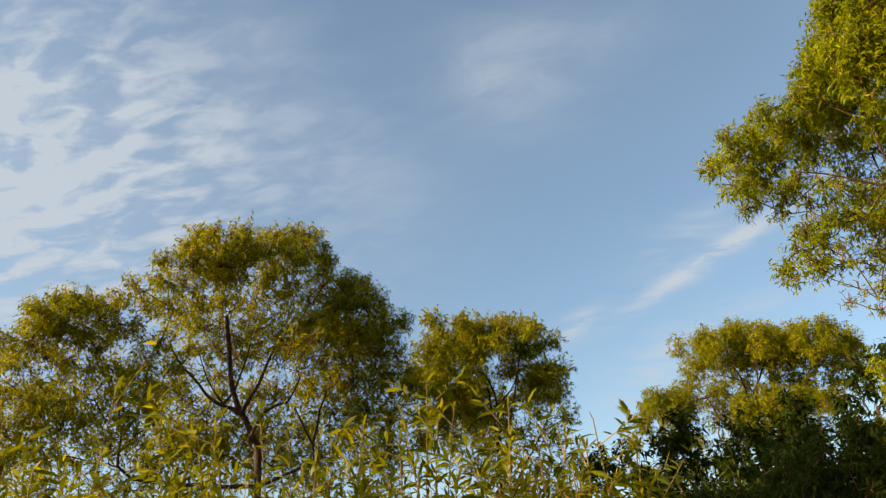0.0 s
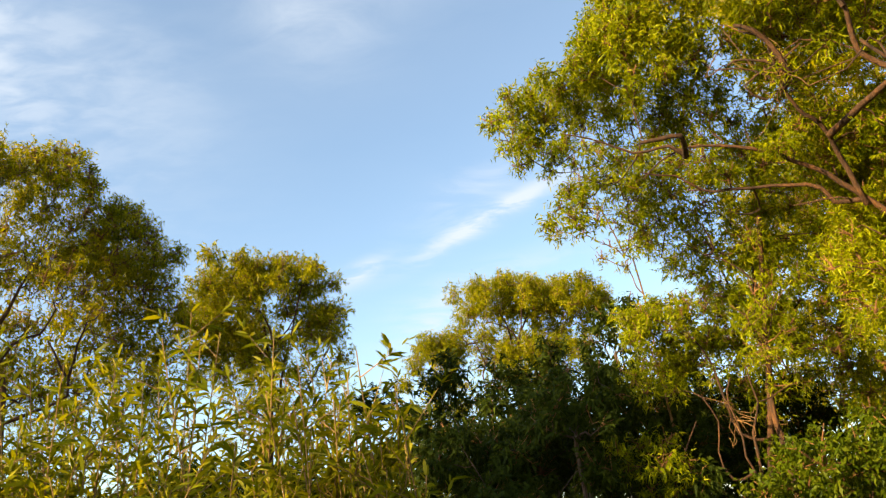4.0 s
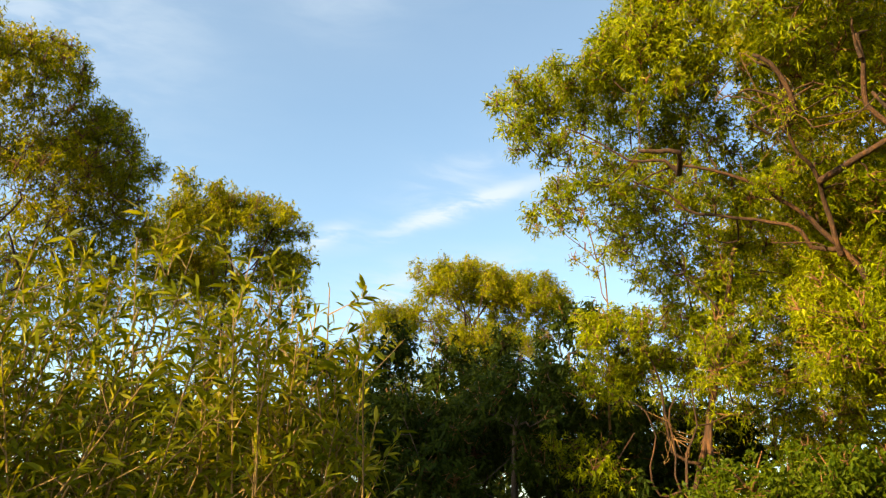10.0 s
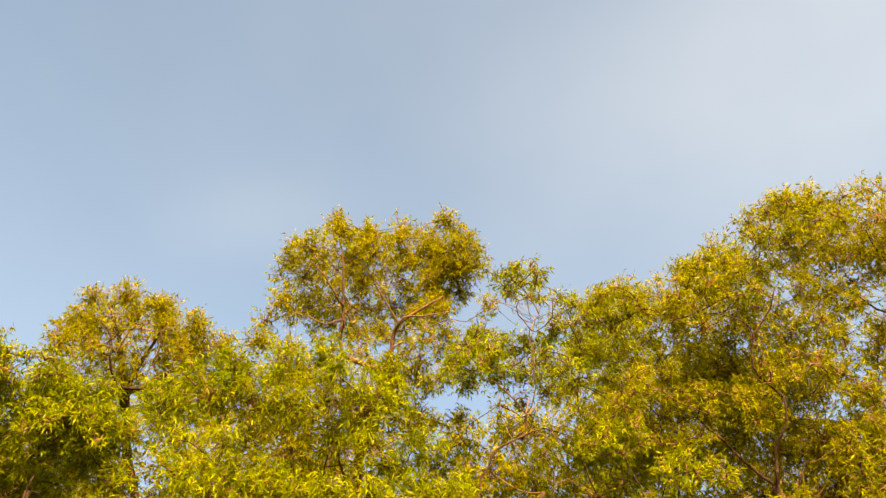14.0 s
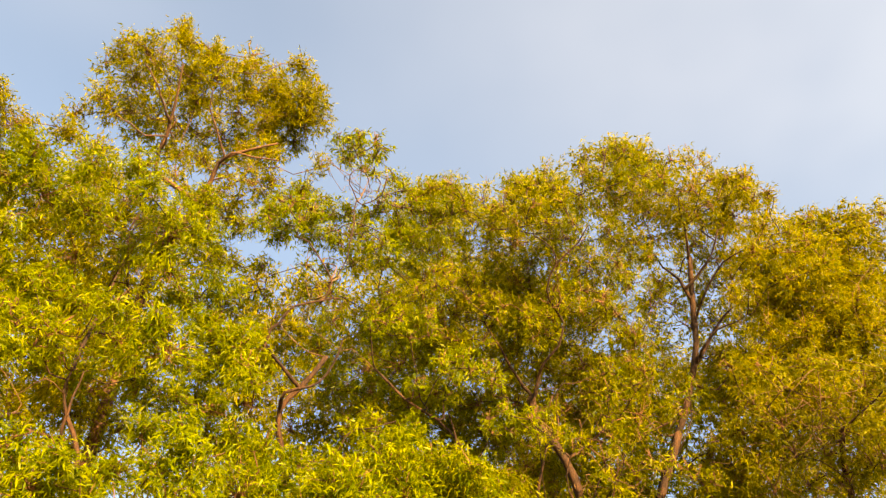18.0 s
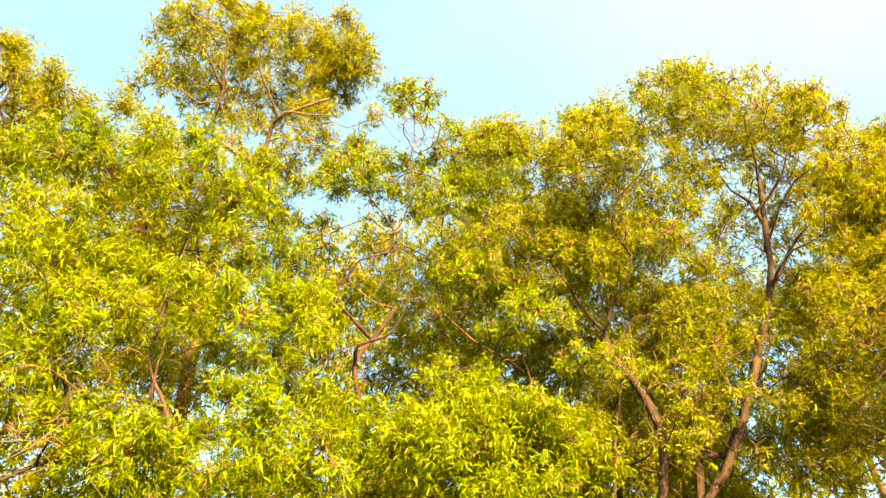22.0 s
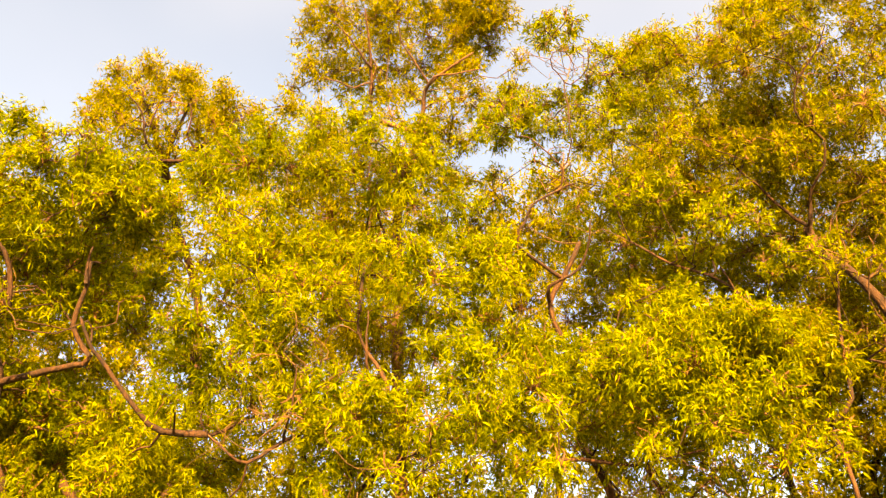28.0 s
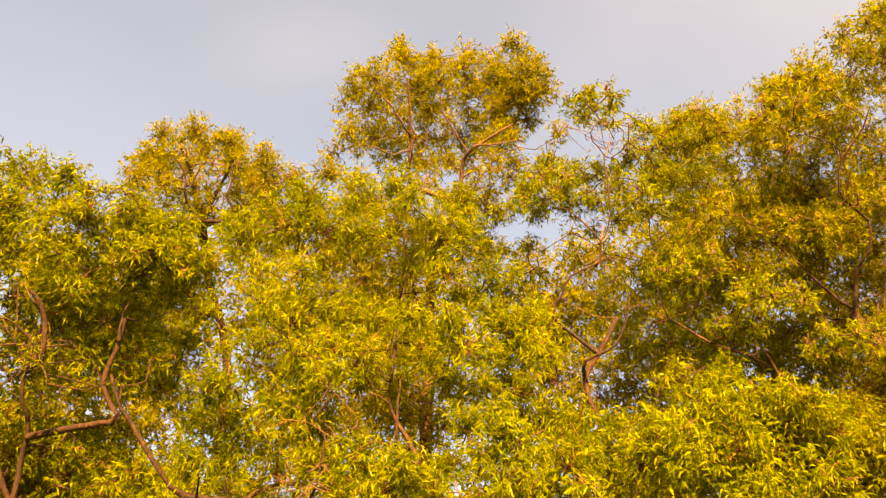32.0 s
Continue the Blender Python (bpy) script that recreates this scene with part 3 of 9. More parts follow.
bough(tall_left, [(-6.24, 8.85, 6.14, 0.25), (-6.22, 9.63, 6.39, 0.26), (-5.80, 9.77, 6.52, 0.26), (-5.21, 9.57, 6.26, 0.34), (-4.76, 9.63, 6.31, 0.25), (-6.41, 9.54, 6.11, 0.31), (-5.89, 9.49, 6.00, 0.43), (-5.64, 10.01, 5.97, 0.44), (-5.15, 9.90, 6.00, 0.43), (-4.75, 10.03, 6.00, 0.43), (-4.49, 10.19, 6.06, 0.32), (-6.67, 9.89, 5.82, 0.27), (-6.22, 9.94, 5.82, 0.45), (-5.80, 10.06, 5.76, 0.45), (-5.64, 10.50, 5.87, 0.46), (-5.01, 10.28, 5.75, 0.44), (-4.56, 10.19, 5.75, 0.42), (-6.38, 9.73, 5.29, 0.26), (-6.14, 10.26, 5.50, 0.26), (-5.86, 10.24, 5.48, 0.26), (-5.12, 9.94, 5.32, 0.25), (-4.68, 10.13, 5.29, 0.25), (-4.41, 10.57, 5.41, 0.25)], 0.70, 1.3)
bough(tall_left, [(-5.77, 8.76, 5.92, 0.19), (-5.33, 8.64, 5.91, 0.19), (-4.80, 8.38, 5.73, 0.18), (-4.90, 9.15, 6.01, 0.28), (-5.67, 8.98, 5.75, 0.27), (-5.35, 8.98, 5.78, 0.33), (-5.20, 9.39, 5.91, 0.33), (-4.52, 8.74, 5.51, 0.31), (-4.36, 9.05, 5.61, 0.31), (-4.23, 9.66, 5.87, 0.19), (-5.34, 8.27, 5.15, 0.18), (-5.25, 8.72, 5.33, 0.22), (-5.01, 8.65, 5.27, 0.19), (-5.05, 9.45, 5.58, 0.22), (-4.43, 8.99, 5.39, 0.25), (-4.20, 9.27, 5.40, 0.18)], 0.25)
bough(tall_left, [(-6.54, 9.34, 4.91, 0.28), (-6.39, 9.78, 5.12, 0.29), (-5.75, 9.59, 4.97, 0.27), (-5.37, 9.99, 5.09, 0.28), (-5.10, 10.20, 5.04, 0.35), (-4.42, 9.91, 4.90, 0.36), (-3.98, 10.08, 4.98, 0.28), (-3.71, 10.85, 5.17, 0.28), (-3.16, 10.58, 5.07, 0.27), (-6.14, 9.30, 4.43, 0.47), (-6.20, 10.08, 4.70, 0.50), (-5.81, 10.29, 4.67, 0.49), (-5.29, 10.26, 4.68, 0.48), (-4.60, 10.21, 4.47, 0.47), (-4.43, 10.73, 4.88, 0.49), (-4.05, 11.12, 4.89, 0.50), (-3.42, 10.51, 4.63, 0.43), (-6.34, 9.11, 4.01, 0.27), (-6.33, 9.80, 4.29, 0.46), (-5.75, 9.83, 4.25, 0.44), (-5.51, 10.32, 4.29, 0.38), (-4.91, 10.23, 4.13, 0.27), (-4.64, 10.78, 4.28, 0.30), (-3.95, 10.32, 4.26, 0.43), (-3.69, 10.90, 4.22, 0.28), (-3.30, 11.37, 4.38, 0.29)], 0.90, 1.3)
bough(tall_left, [(-8.04, 8.32, 4.16, 0.33), (-7.81, 8.67, 4.20, 0.33), (-7.39, 8.95, 4.14, 0.46), (-6.95, 9.11, 4.28, 0.33), (-6.65, 9.39, 4.36, 0.33), (-6.49, 10.26, 4.52, 0.37), (-6.18, 10.65, 4.56, 0.37), (-5.58, 10.89, 4.60, 0.35), (-5.03, 10.87, 4.60, 0.34), (-4.49, 11.31, 4.66, 0.35), (-3.78, 11.27, 4.48, 0.34), (-8.43, 9.18, 3.89, 0.60), (-8.05, 9.33, 3.81, 0.60), (-7.32, 9.40, 3.89, 0.58), (-6.99, 9.66, 3.87, 0.58), (-6.46, 9.73, 3.94, 0.57), (-6.27, 10.62, 4.04, 0.60), (-5.79, 10.87, 4.18, 0.60), (-4.93, 10.49, 3.92, 0.56), (-4.96, 11.08, 4.18, 0.59), (-4.07, 10.94, 4.05, 0.57), (-3.58, 11.18, 4.04, 0.40), (-7.97, 8.48, 3.29, 0.33), (-8.26, 9.45, 3.51, 0.49), (-7.30, 9.21, 3.45, 0.49), (-7.43, 9.90, 3.50, 0.42), (-6.93, 10.22, 3.60, 0.52), (-6.30, 10.22, 3.59, 0.53), (-5.71, 10.09, 3.43, 0.36), (-5.39, 10.75, 3.51, 0.37), (-4.89, 10.92, 3.57, 0.44), (-4.20, 10.88, 3.56, 0.45), (-3.84, 10.96, 3.58, 0.48)], 0.45, 1.3)
bough(tall_left, [(-4.24, 9.37, 5.51, 0.21), (-3.75, 9.27, 5.45, 0.21), (-3.70, 9.86, 5.67, 0.22), (-3.21, 9.53, 5.46, 0.21), (-4.24, 9.93, 5.38, 0.37), (-3.89, 10.18, 5.51, 0.39), (-3.43, 9.85, 5.32, 0.28), (-4.39, 9.82, 5.05, 0.22), (-3.96, 9.71, 5.00, 0.35), (-3.71, 10.32, 5.16, 0.33), (-3.45, 10.57, 5.23, 0.23), (-3.86, 9.98, 4.69, 0.21)], 0.90)
bare_twigs(tall_left, (-5.15, 9.13, 4.94), 0.72, 14, 0.012)
head(tall_left, (-3.50, 9.36, 5.72), 0.45, 0.56, 18, 0.90)
head(tall_left, (-4.07, 8.52, 6.35), 0.54, 0.36, 18, 0.90)
head(tall_left, (-3.99, 9.07, 5.25), 0.54, 0.51, 18, 0.70)
head(tall_left, (-4.84, 8.01, 6.28), 0.54, 0.36, 18, 0.90)
head(tall_left, (-6.33, 7.31, 5.33), 0.57, 0.43, 18, 0.90)
head(tall_left, (-7.16, 6.90, 3.67), 0.59, 0.52, 18, 0.70)
head(tall_left, (-6.68, 7.23, 4.30), 0.49, 0.42, 16, 0.70)
finish(tall_left)

tree_mid = tree((-2.13, 13.03, 0.0), "rounded tree with dull green crown beside the taller one", leaf_size=(0.064, 0.0155))
limb(tree_mid, [(-2.13, 13.03, -0.10), (-2.53, 13.01, 2.67), (-2.43, 12.89, 3.80)], 0.120, 0.080, "trunk")
limb(tree_mid, [(-2.45, 12.92, 3.61), (-2.39, 12.72, 4.65), (-2.52, 12.44, 5.59), (-2.91, 12.15, 6.15)], 0.029, 0.009)
limb(tree_mid, [(-2.44, 12.90, 3.70), (-2.19, 12.74, 4.73), (-1.94, 12.52, 5.64), (-1.79, 12.39, 6.08)], 0.029, 0.009)
limb(tree_mid, [(-2.47, 12.94, 3.42), (-1.90, 12.88, 4.33), (-1.44, 12.76, 5.05)], 0.024, 0.009)
limb(tree_mid, [(-2.27, 12.29, 4.47), (-2.26, 12.16, 5.00), (-2.33, 12.05, 5.35), (-2.50, 11.93, 5.62)], 0.029, 0.009)
limb(tree_mid, [(-2.25, 12.18, 4.95), (-1.97, 12.16, 5.20), (-1.81, 12.11, 5.45)], 0.022, 0.007)
bough(tree_mid, [(-3.11, 11.89, 6.46, 0.24), (-2.60, 11.69, 6.29, 0.24), (-3.09, 11.49, 5.82, 0.40), (-3.00, 12.55, 6.25, 0.44), (-2.60, 12.75, 6.35, 0.26), (-3.65, 12.49, 5.80, 0.25), (-3.34, 12.74, 5.89, 0.44), (-2.57, 11.70, 5.51, 0.39), (-3.12, 11.61, 5.17, 0.40), (-2.94, 12.38, 5.28, 0.42), (-2.59, 12.56, 5.46, 0.25), (-3.43, 11.68, 4.88, 0.23), (-3.20, 11.94, 4.89, 0.41), (-2.82, 12.58, 5.01, 0.34), (-3.57, 12.65, 4.70, 0.25), (-2.95, 12.01, 4.54, 0.25)], 1.20, 1.3)
bough(tree_mid, [(-2.53, 12.44, 6.49, 0.25), (-2.01, 12.63, 6.54, 0.25), (-1.45, 11.80, 6.07, 0.23), (-2.28, 11.91, 5.89, 0.24), (-1.91, 13.11, 6.20, 0.45), (-1.35, 12.93, 6.15, 0.25), (-2.16, 12.94, 5.79, 0.28), (-1.68, 13.08, 5.72, 0.44), (-1.20, 12.27, 5.49, 0.24), (-1.95, 13.23, 5.45, 0.26), (-1.48, 13.30, 5.46, 0.44), (-1.81, 13.37, 5.09, 0.26), (-1.22, 12.88, 4.86, 0.25)], 1.20, 1.3)
bough(tree_mid, [(-3.12, 12.55, 4.65, 0.32), (-2.84, 13.40, 4.78, 0.34), (-2.03, 13.17, 4.68, 0.34), (-1.52, 13.25, 4.65, 0.33), (-2.74, 12.63, 4.12, 0.55), (-2.43, 13.12, 4.18, 0.57), (-1.82, 13.28, 4.08, 0.57), (-1.23, 13.63, 4.23, 0.34), (-3.26, 13.26, 3.68, 0.34), (-2.80, 13.58, 3.76, 0.34), (-2.16, 13.41, 3.71, 0.33), (-1.63, 13.84, 3.69, 0.34)], 0.60, 1.3)
bough(tree_mid, [(-3.26, 12.49, 5.74, 0.31), (-2.67, 12.94, 5.84, 0.32), (-2.09, 13.24, 5.88, 0.33), (-2.93, 13.06, 5.43, 0.55), (-2.56, 13.29, 5.45, 0.56), (-1.83, 12.87, 5.26, 0.36), (-2.80, 13.80, 5.01, 0.47), (-2.31, 13.82, 4.83, 0.33), (-2.61, 13.35, 4.52, 0.32)], 0.80, 1.3)
head(tree_mid, (-2.10, 12.37, 6.00), 0.77, 0.50, 20, 1.00)
head(tree_mid, (-2.83, 12.21, 5.95), 0.55, 0.55, 14, 1.00)
head(tree_mid, (-2.59, 12.39, 4.80), 0.72, 0.54, 16, 1.00)
head(tree_mid, (-1.51, 12.43, 5.17), 0.32, 0.55, 10, 1.00)
head(tree_mid, (-3.31, 12.11, 5.19), 0.54, 0.54, 12, 1.00)
finish(tree_mid)

tree_gap = tree((1.87, 16.90, 0.0), "golden-lit round tree standing beyond the shrubs", leaf_size=(0.09, 0.020))
limb(tree_gap, [(1.87, 16.90, -0.10), (2.02, 16.99, 4.14), (2.07, 16.76, 5.35)], 0.090, 0.060, "trunk")
limb(tree_gap, [(2.07, 16.79, 5.23), (1.99, 16.66, 5.83), (1.81, 16.55, 6.32), (1.43, 16.47, 6.69)], 0.029, 0.010)
limb(tree_gap, [(2.07, 16.79, 5.23), (2.20, 16.63, 5.82), (2.55, 16.42, 6.41), (2.80, 16.27, 6.76)], 0.029, 0.010)
limb(tree_gap, [(2.07, 16.79, 5.23), (1.68, 16.70, 5.78), (1.05, 16.76, 5.74), (0.43, 16.79, 5.75)], 0.024, 0.010)
limb(tree_gap, [(2.09, 17.03, 5.02), (2.82, 16.80, 5.60), (3.56, 16.51, 6.17)], 0.024, 0.010)
limb(tree_gap, [(2.37, 15.89, 4.72), (2.07, 15.81, 5.29), (1.95, 15.74, 5.63), (1.72, 15.72, 5.80), (1.48, 15.73, 5.87)], 0.029, 0.009)
limb(tree_gap, [(2.03, 15.79, 5.40), (2.12, 15.69, 5.74), (2.18, 15.57, 6.13)], 0.024, 0.009)
limb(tree_gap, [(1.31, 16.03, 4.63), (1.37, 15.93, 5.08), (1.19, 15.84, 5.53)], 0.024, 0.009)
bough(tree_gap, [(1.34, 15.99, 6.79, 0.31), (2.04, 16.47, 6.91, 0.32), (1.13, 16.17, 6.29, 0.38), (1.83, 16.39, 6.38, 0.49), (2.26, 16.52, 6.39, 0.32), (0.97, 16.86, 6.10, 0.32), (1.41, 16.02, 5.76, 0.31)], 1.40)
bough(tree_gap, [(2.68, 16.75, 6.87, 0.33), (3.13, 16.32, 6.58, 0.47), (3.54, 15.85, 6.68, 0.31), (2.95, 16.56, 6.28, 0.56), (3.44, 16.22, 6.14, 0.55), (4.02, 16.88, 6.31, 0.46), (3.17, 16.93, 5.87, 0.33), (3.68, 16.41, 5.75, 0.32)], 1.40)
bough(tree_gap, [(0.16, 15.94, 5.69, 0.29), (0.68, 16.00, 5.73, 0.29), (-0.13, 16.53, 5.35, 0.30), (0.47, 16.07, 5.41, 0.48), (0.84, 16.55, 5.55, 0.30), (-0.43, 16.44, 4.96, 0.30), (0.23, 16.90, 5.07, 0.37), (0.67, 16.88, 5.01, 0.30)], 1.40)
bough(tree_gap, [(2.25, 15.59, 5.13, 0.28), (2.78, 15.82, 5.26, 0.29), (3.18, 15.44, 5.12, 0.31), (1.97, 16.33, 4.92, 0.30), (2.50, 16.34, 4.88, 0.51), (3.07, 16.28, 4.81, 0.39), (3.68, 16.37, 4.72, 0.30), (2.30, 16.01, 4.38, 0.29)], 1.40)
bough(tree_gap, [(-0.22, 16.67, 4.37, 0.30), (0.22, 16.08, 4.32, 0.29), (0.67, 16.30, 4.25, 0.40), (1.23, 15.94, 4.31, 0.29), (0.09, 16.40, 3.95, 0.29), (0.45, 16.58, 3.85, 0.29), (0.94, 16.35, 3.84, 0.29), (1.55, 16.59, 3.91, 0.30)], 1.40)
bough(tree_gap, [(0.98, 17.57, 5.95, 0.32), (1.49, 17.34, 5.79, 0.44), (2.04, 17.04, 5.89, 0.31), (2.79, 17.70, 5.99, 0.38), (3.03, 16.75, 5.79, 0.31), (3.80, 17.32, 5.87, 0.32), (1.48, 17.42, 5.52, 0.54), (1.92, 17.77, 5.48, 0.56), (2.23, 17.74, 5.60, 0.56), (2.83, 17.09, 5.44, 0.54), (3.53, 17.17, 5.35, 0.32), (1.01, 18.09, 5.13, 0.33), (1.56, 17.90, 5.06, 0.32), (2.13, 17.11, 4.91, 0.31), (2.64, 17.29, 4.98, 0.31)], 0.60)
bough(tree_gap, [(0.94, 17.09, 7.01, 0.33), (1.73, 17.55, 7.21, 0.34), (2.11, 16.87, 7.14, 0.33), (2.69, 16.94, 6.94, 0.37), (3.35, 17.16, 7.07, 0.34), (1.33, 17.20, 6.58, 0.44), (1.90, 16.92, 6.49, 0.56), (2.48, 17.77, 6.85, 0.60), (3.07, 17.44, 6.53, 0.59), (3.65, 17.46, 6.74, 0.54), (4.24, 16.93, 6.57, 0.34), (1.67, 17.95, 6.18, 0.34), (2.18, 17.89, 6.24, 0.34), (2.81, 17.26, 6.12, 0.33)], 0.80)
head(tree_gap, (2.10, 16.33, 6.48), 1.01, 0.59, 20, 1.20)
head(tree_gap, (3.30, 16.14, 6.18), 0.89, 0.59, 18, 1.20)
head(tree_gap, (0.39, 16.47, 5.44), 0.59, 0.53, 14, 1.20)
head(tree_gap, (2.40, 16.14, 5.25), 0.93, 0.46, 16, 1.10)
finish(tree_gap)

# undergrowth shrubs: their shade is partly in the darkened leaf colour
shade_shrub_a = tree((1.72, 8.70, 0.0), "dense green shrub, deep shade put into its leaf colour", leaf=SHADED, leaf_size=(0.11, 0.030), bark=BARK_DARK)
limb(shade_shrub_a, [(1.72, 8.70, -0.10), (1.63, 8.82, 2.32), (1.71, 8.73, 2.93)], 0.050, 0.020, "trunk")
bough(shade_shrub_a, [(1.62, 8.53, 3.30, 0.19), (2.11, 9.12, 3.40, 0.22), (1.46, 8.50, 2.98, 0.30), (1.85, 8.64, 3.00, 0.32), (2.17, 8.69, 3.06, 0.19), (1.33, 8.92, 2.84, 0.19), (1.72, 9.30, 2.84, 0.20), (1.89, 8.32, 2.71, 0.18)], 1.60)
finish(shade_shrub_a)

shade_shrub_b = tree((2.62, 10.01, 0.0), "dense green shrub, deep shade put into its leaf colour", leaf=SHADED, leaf_size=(0.11, 0.030), bark=BARK_DARK)
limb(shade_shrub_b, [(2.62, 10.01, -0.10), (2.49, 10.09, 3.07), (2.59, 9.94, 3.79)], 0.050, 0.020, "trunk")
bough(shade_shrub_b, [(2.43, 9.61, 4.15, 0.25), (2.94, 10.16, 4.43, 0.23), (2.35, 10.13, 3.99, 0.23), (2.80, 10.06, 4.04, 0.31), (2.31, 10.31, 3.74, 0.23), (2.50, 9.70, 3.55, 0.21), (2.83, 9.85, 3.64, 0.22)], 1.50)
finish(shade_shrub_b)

shade_shrub_c = tree((0.78, 9.32, 0.0), "dense green shrub, deep shade put into its leaf colour", leaf=SHADED, leaf_size=(0.11, 0.030), bark=BARK_DARK)
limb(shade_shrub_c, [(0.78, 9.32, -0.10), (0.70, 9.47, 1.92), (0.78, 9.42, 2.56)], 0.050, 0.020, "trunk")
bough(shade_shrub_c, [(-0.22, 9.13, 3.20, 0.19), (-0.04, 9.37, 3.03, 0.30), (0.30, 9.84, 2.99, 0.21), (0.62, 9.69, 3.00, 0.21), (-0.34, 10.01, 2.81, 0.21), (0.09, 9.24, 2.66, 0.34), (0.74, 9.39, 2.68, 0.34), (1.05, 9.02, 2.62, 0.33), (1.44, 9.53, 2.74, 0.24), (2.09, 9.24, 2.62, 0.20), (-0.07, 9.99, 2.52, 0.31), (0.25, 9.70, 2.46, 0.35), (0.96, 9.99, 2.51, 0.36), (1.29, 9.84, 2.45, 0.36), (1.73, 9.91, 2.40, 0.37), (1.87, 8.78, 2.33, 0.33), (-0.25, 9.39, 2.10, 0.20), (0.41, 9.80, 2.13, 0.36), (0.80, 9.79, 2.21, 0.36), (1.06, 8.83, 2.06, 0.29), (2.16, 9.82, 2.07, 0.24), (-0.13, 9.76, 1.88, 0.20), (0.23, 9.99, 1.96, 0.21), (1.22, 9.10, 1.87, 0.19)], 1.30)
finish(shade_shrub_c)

shade_shrub_d = tree((1.51, 9.23, 0.0), "dense green shrub, deep shade put into its leaf colour", leaf=SHADED, leaf_size=(0.11, 0.030), bark=BARK_DARK)
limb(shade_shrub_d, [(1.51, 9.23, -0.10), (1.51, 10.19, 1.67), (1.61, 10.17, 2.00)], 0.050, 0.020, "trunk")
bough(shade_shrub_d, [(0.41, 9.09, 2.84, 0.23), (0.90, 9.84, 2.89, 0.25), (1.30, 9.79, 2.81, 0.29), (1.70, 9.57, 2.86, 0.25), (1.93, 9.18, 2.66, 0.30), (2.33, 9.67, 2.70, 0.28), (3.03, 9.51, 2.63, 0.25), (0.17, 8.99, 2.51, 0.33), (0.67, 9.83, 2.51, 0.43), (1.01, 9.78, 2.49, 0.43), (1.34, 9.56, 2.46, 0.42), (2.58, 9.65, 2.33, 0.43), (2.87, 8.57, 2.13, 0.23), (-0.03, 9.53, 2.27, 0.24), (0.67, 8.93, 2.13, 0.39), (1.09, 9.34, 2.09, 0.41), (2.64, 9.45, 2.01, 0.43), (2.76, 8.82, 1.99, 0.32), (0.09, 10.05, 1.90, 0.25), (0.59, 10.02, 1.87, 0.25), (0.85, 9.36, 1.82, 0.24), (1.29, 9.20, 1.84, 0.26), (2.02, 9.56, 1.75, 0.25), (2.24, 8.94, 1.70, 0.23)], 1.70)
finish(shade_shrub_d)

shade_shrub_e = tree((0.51, 8.36, 0.0), "dense green shrub, deep shade put into its leaf colour", leaf=SHADED, leaf_size=(0.11, 0.030), bark=BARK_DARK)
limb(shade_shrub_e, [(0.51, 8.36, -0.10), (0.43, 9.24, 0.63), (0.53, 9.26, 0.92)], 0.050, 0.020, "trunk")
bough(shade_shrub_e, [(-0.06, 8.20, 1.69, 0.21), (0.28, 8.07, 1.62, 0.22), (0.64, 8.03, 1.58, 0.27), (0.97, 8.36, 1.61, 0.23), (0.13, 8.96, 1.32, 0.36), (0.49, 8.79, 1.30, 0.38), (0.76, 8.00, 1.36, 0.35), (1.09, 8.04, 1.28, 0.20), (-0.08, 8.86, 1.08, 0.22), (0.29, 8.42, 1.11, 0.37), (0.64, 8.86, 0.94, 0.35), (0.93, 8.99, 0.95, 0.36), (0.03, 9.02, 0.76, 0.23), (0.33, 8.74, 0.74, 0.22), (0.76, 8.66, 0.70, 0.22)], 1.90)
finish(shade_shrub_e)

shade_shrub_f = tree((2.04, 8.63, 0.0), "dense green shrub, deep shade put into its leaf colour", leaf=SHADED, leaf_size=(0.11, 0.030), bark=BARK_DARK)
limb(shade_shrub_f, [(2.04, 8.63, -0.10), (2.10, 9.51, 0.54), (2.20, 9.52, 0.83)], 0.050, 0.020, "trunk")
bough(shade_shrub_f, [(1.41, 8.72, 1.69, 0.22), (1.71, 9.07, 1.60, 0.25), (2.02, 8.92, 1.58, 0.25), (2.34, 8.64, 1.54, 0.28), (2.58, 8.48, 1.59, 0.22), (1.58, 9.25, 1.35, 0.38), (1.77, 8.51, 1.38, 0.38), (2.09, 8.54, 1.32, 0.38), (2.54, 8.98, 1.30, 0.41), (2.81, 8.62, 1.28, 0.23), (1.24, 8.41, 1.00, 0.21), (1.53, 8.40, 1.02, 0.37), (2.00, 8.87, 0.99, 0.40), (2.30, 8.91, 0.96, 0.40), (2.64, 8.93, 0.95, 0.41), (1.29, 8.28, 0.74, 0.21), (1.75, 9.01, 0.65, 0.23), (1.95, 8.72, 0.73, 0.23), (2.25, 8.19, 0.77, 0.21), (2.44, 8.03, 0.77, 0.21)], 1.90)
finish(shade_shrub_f)

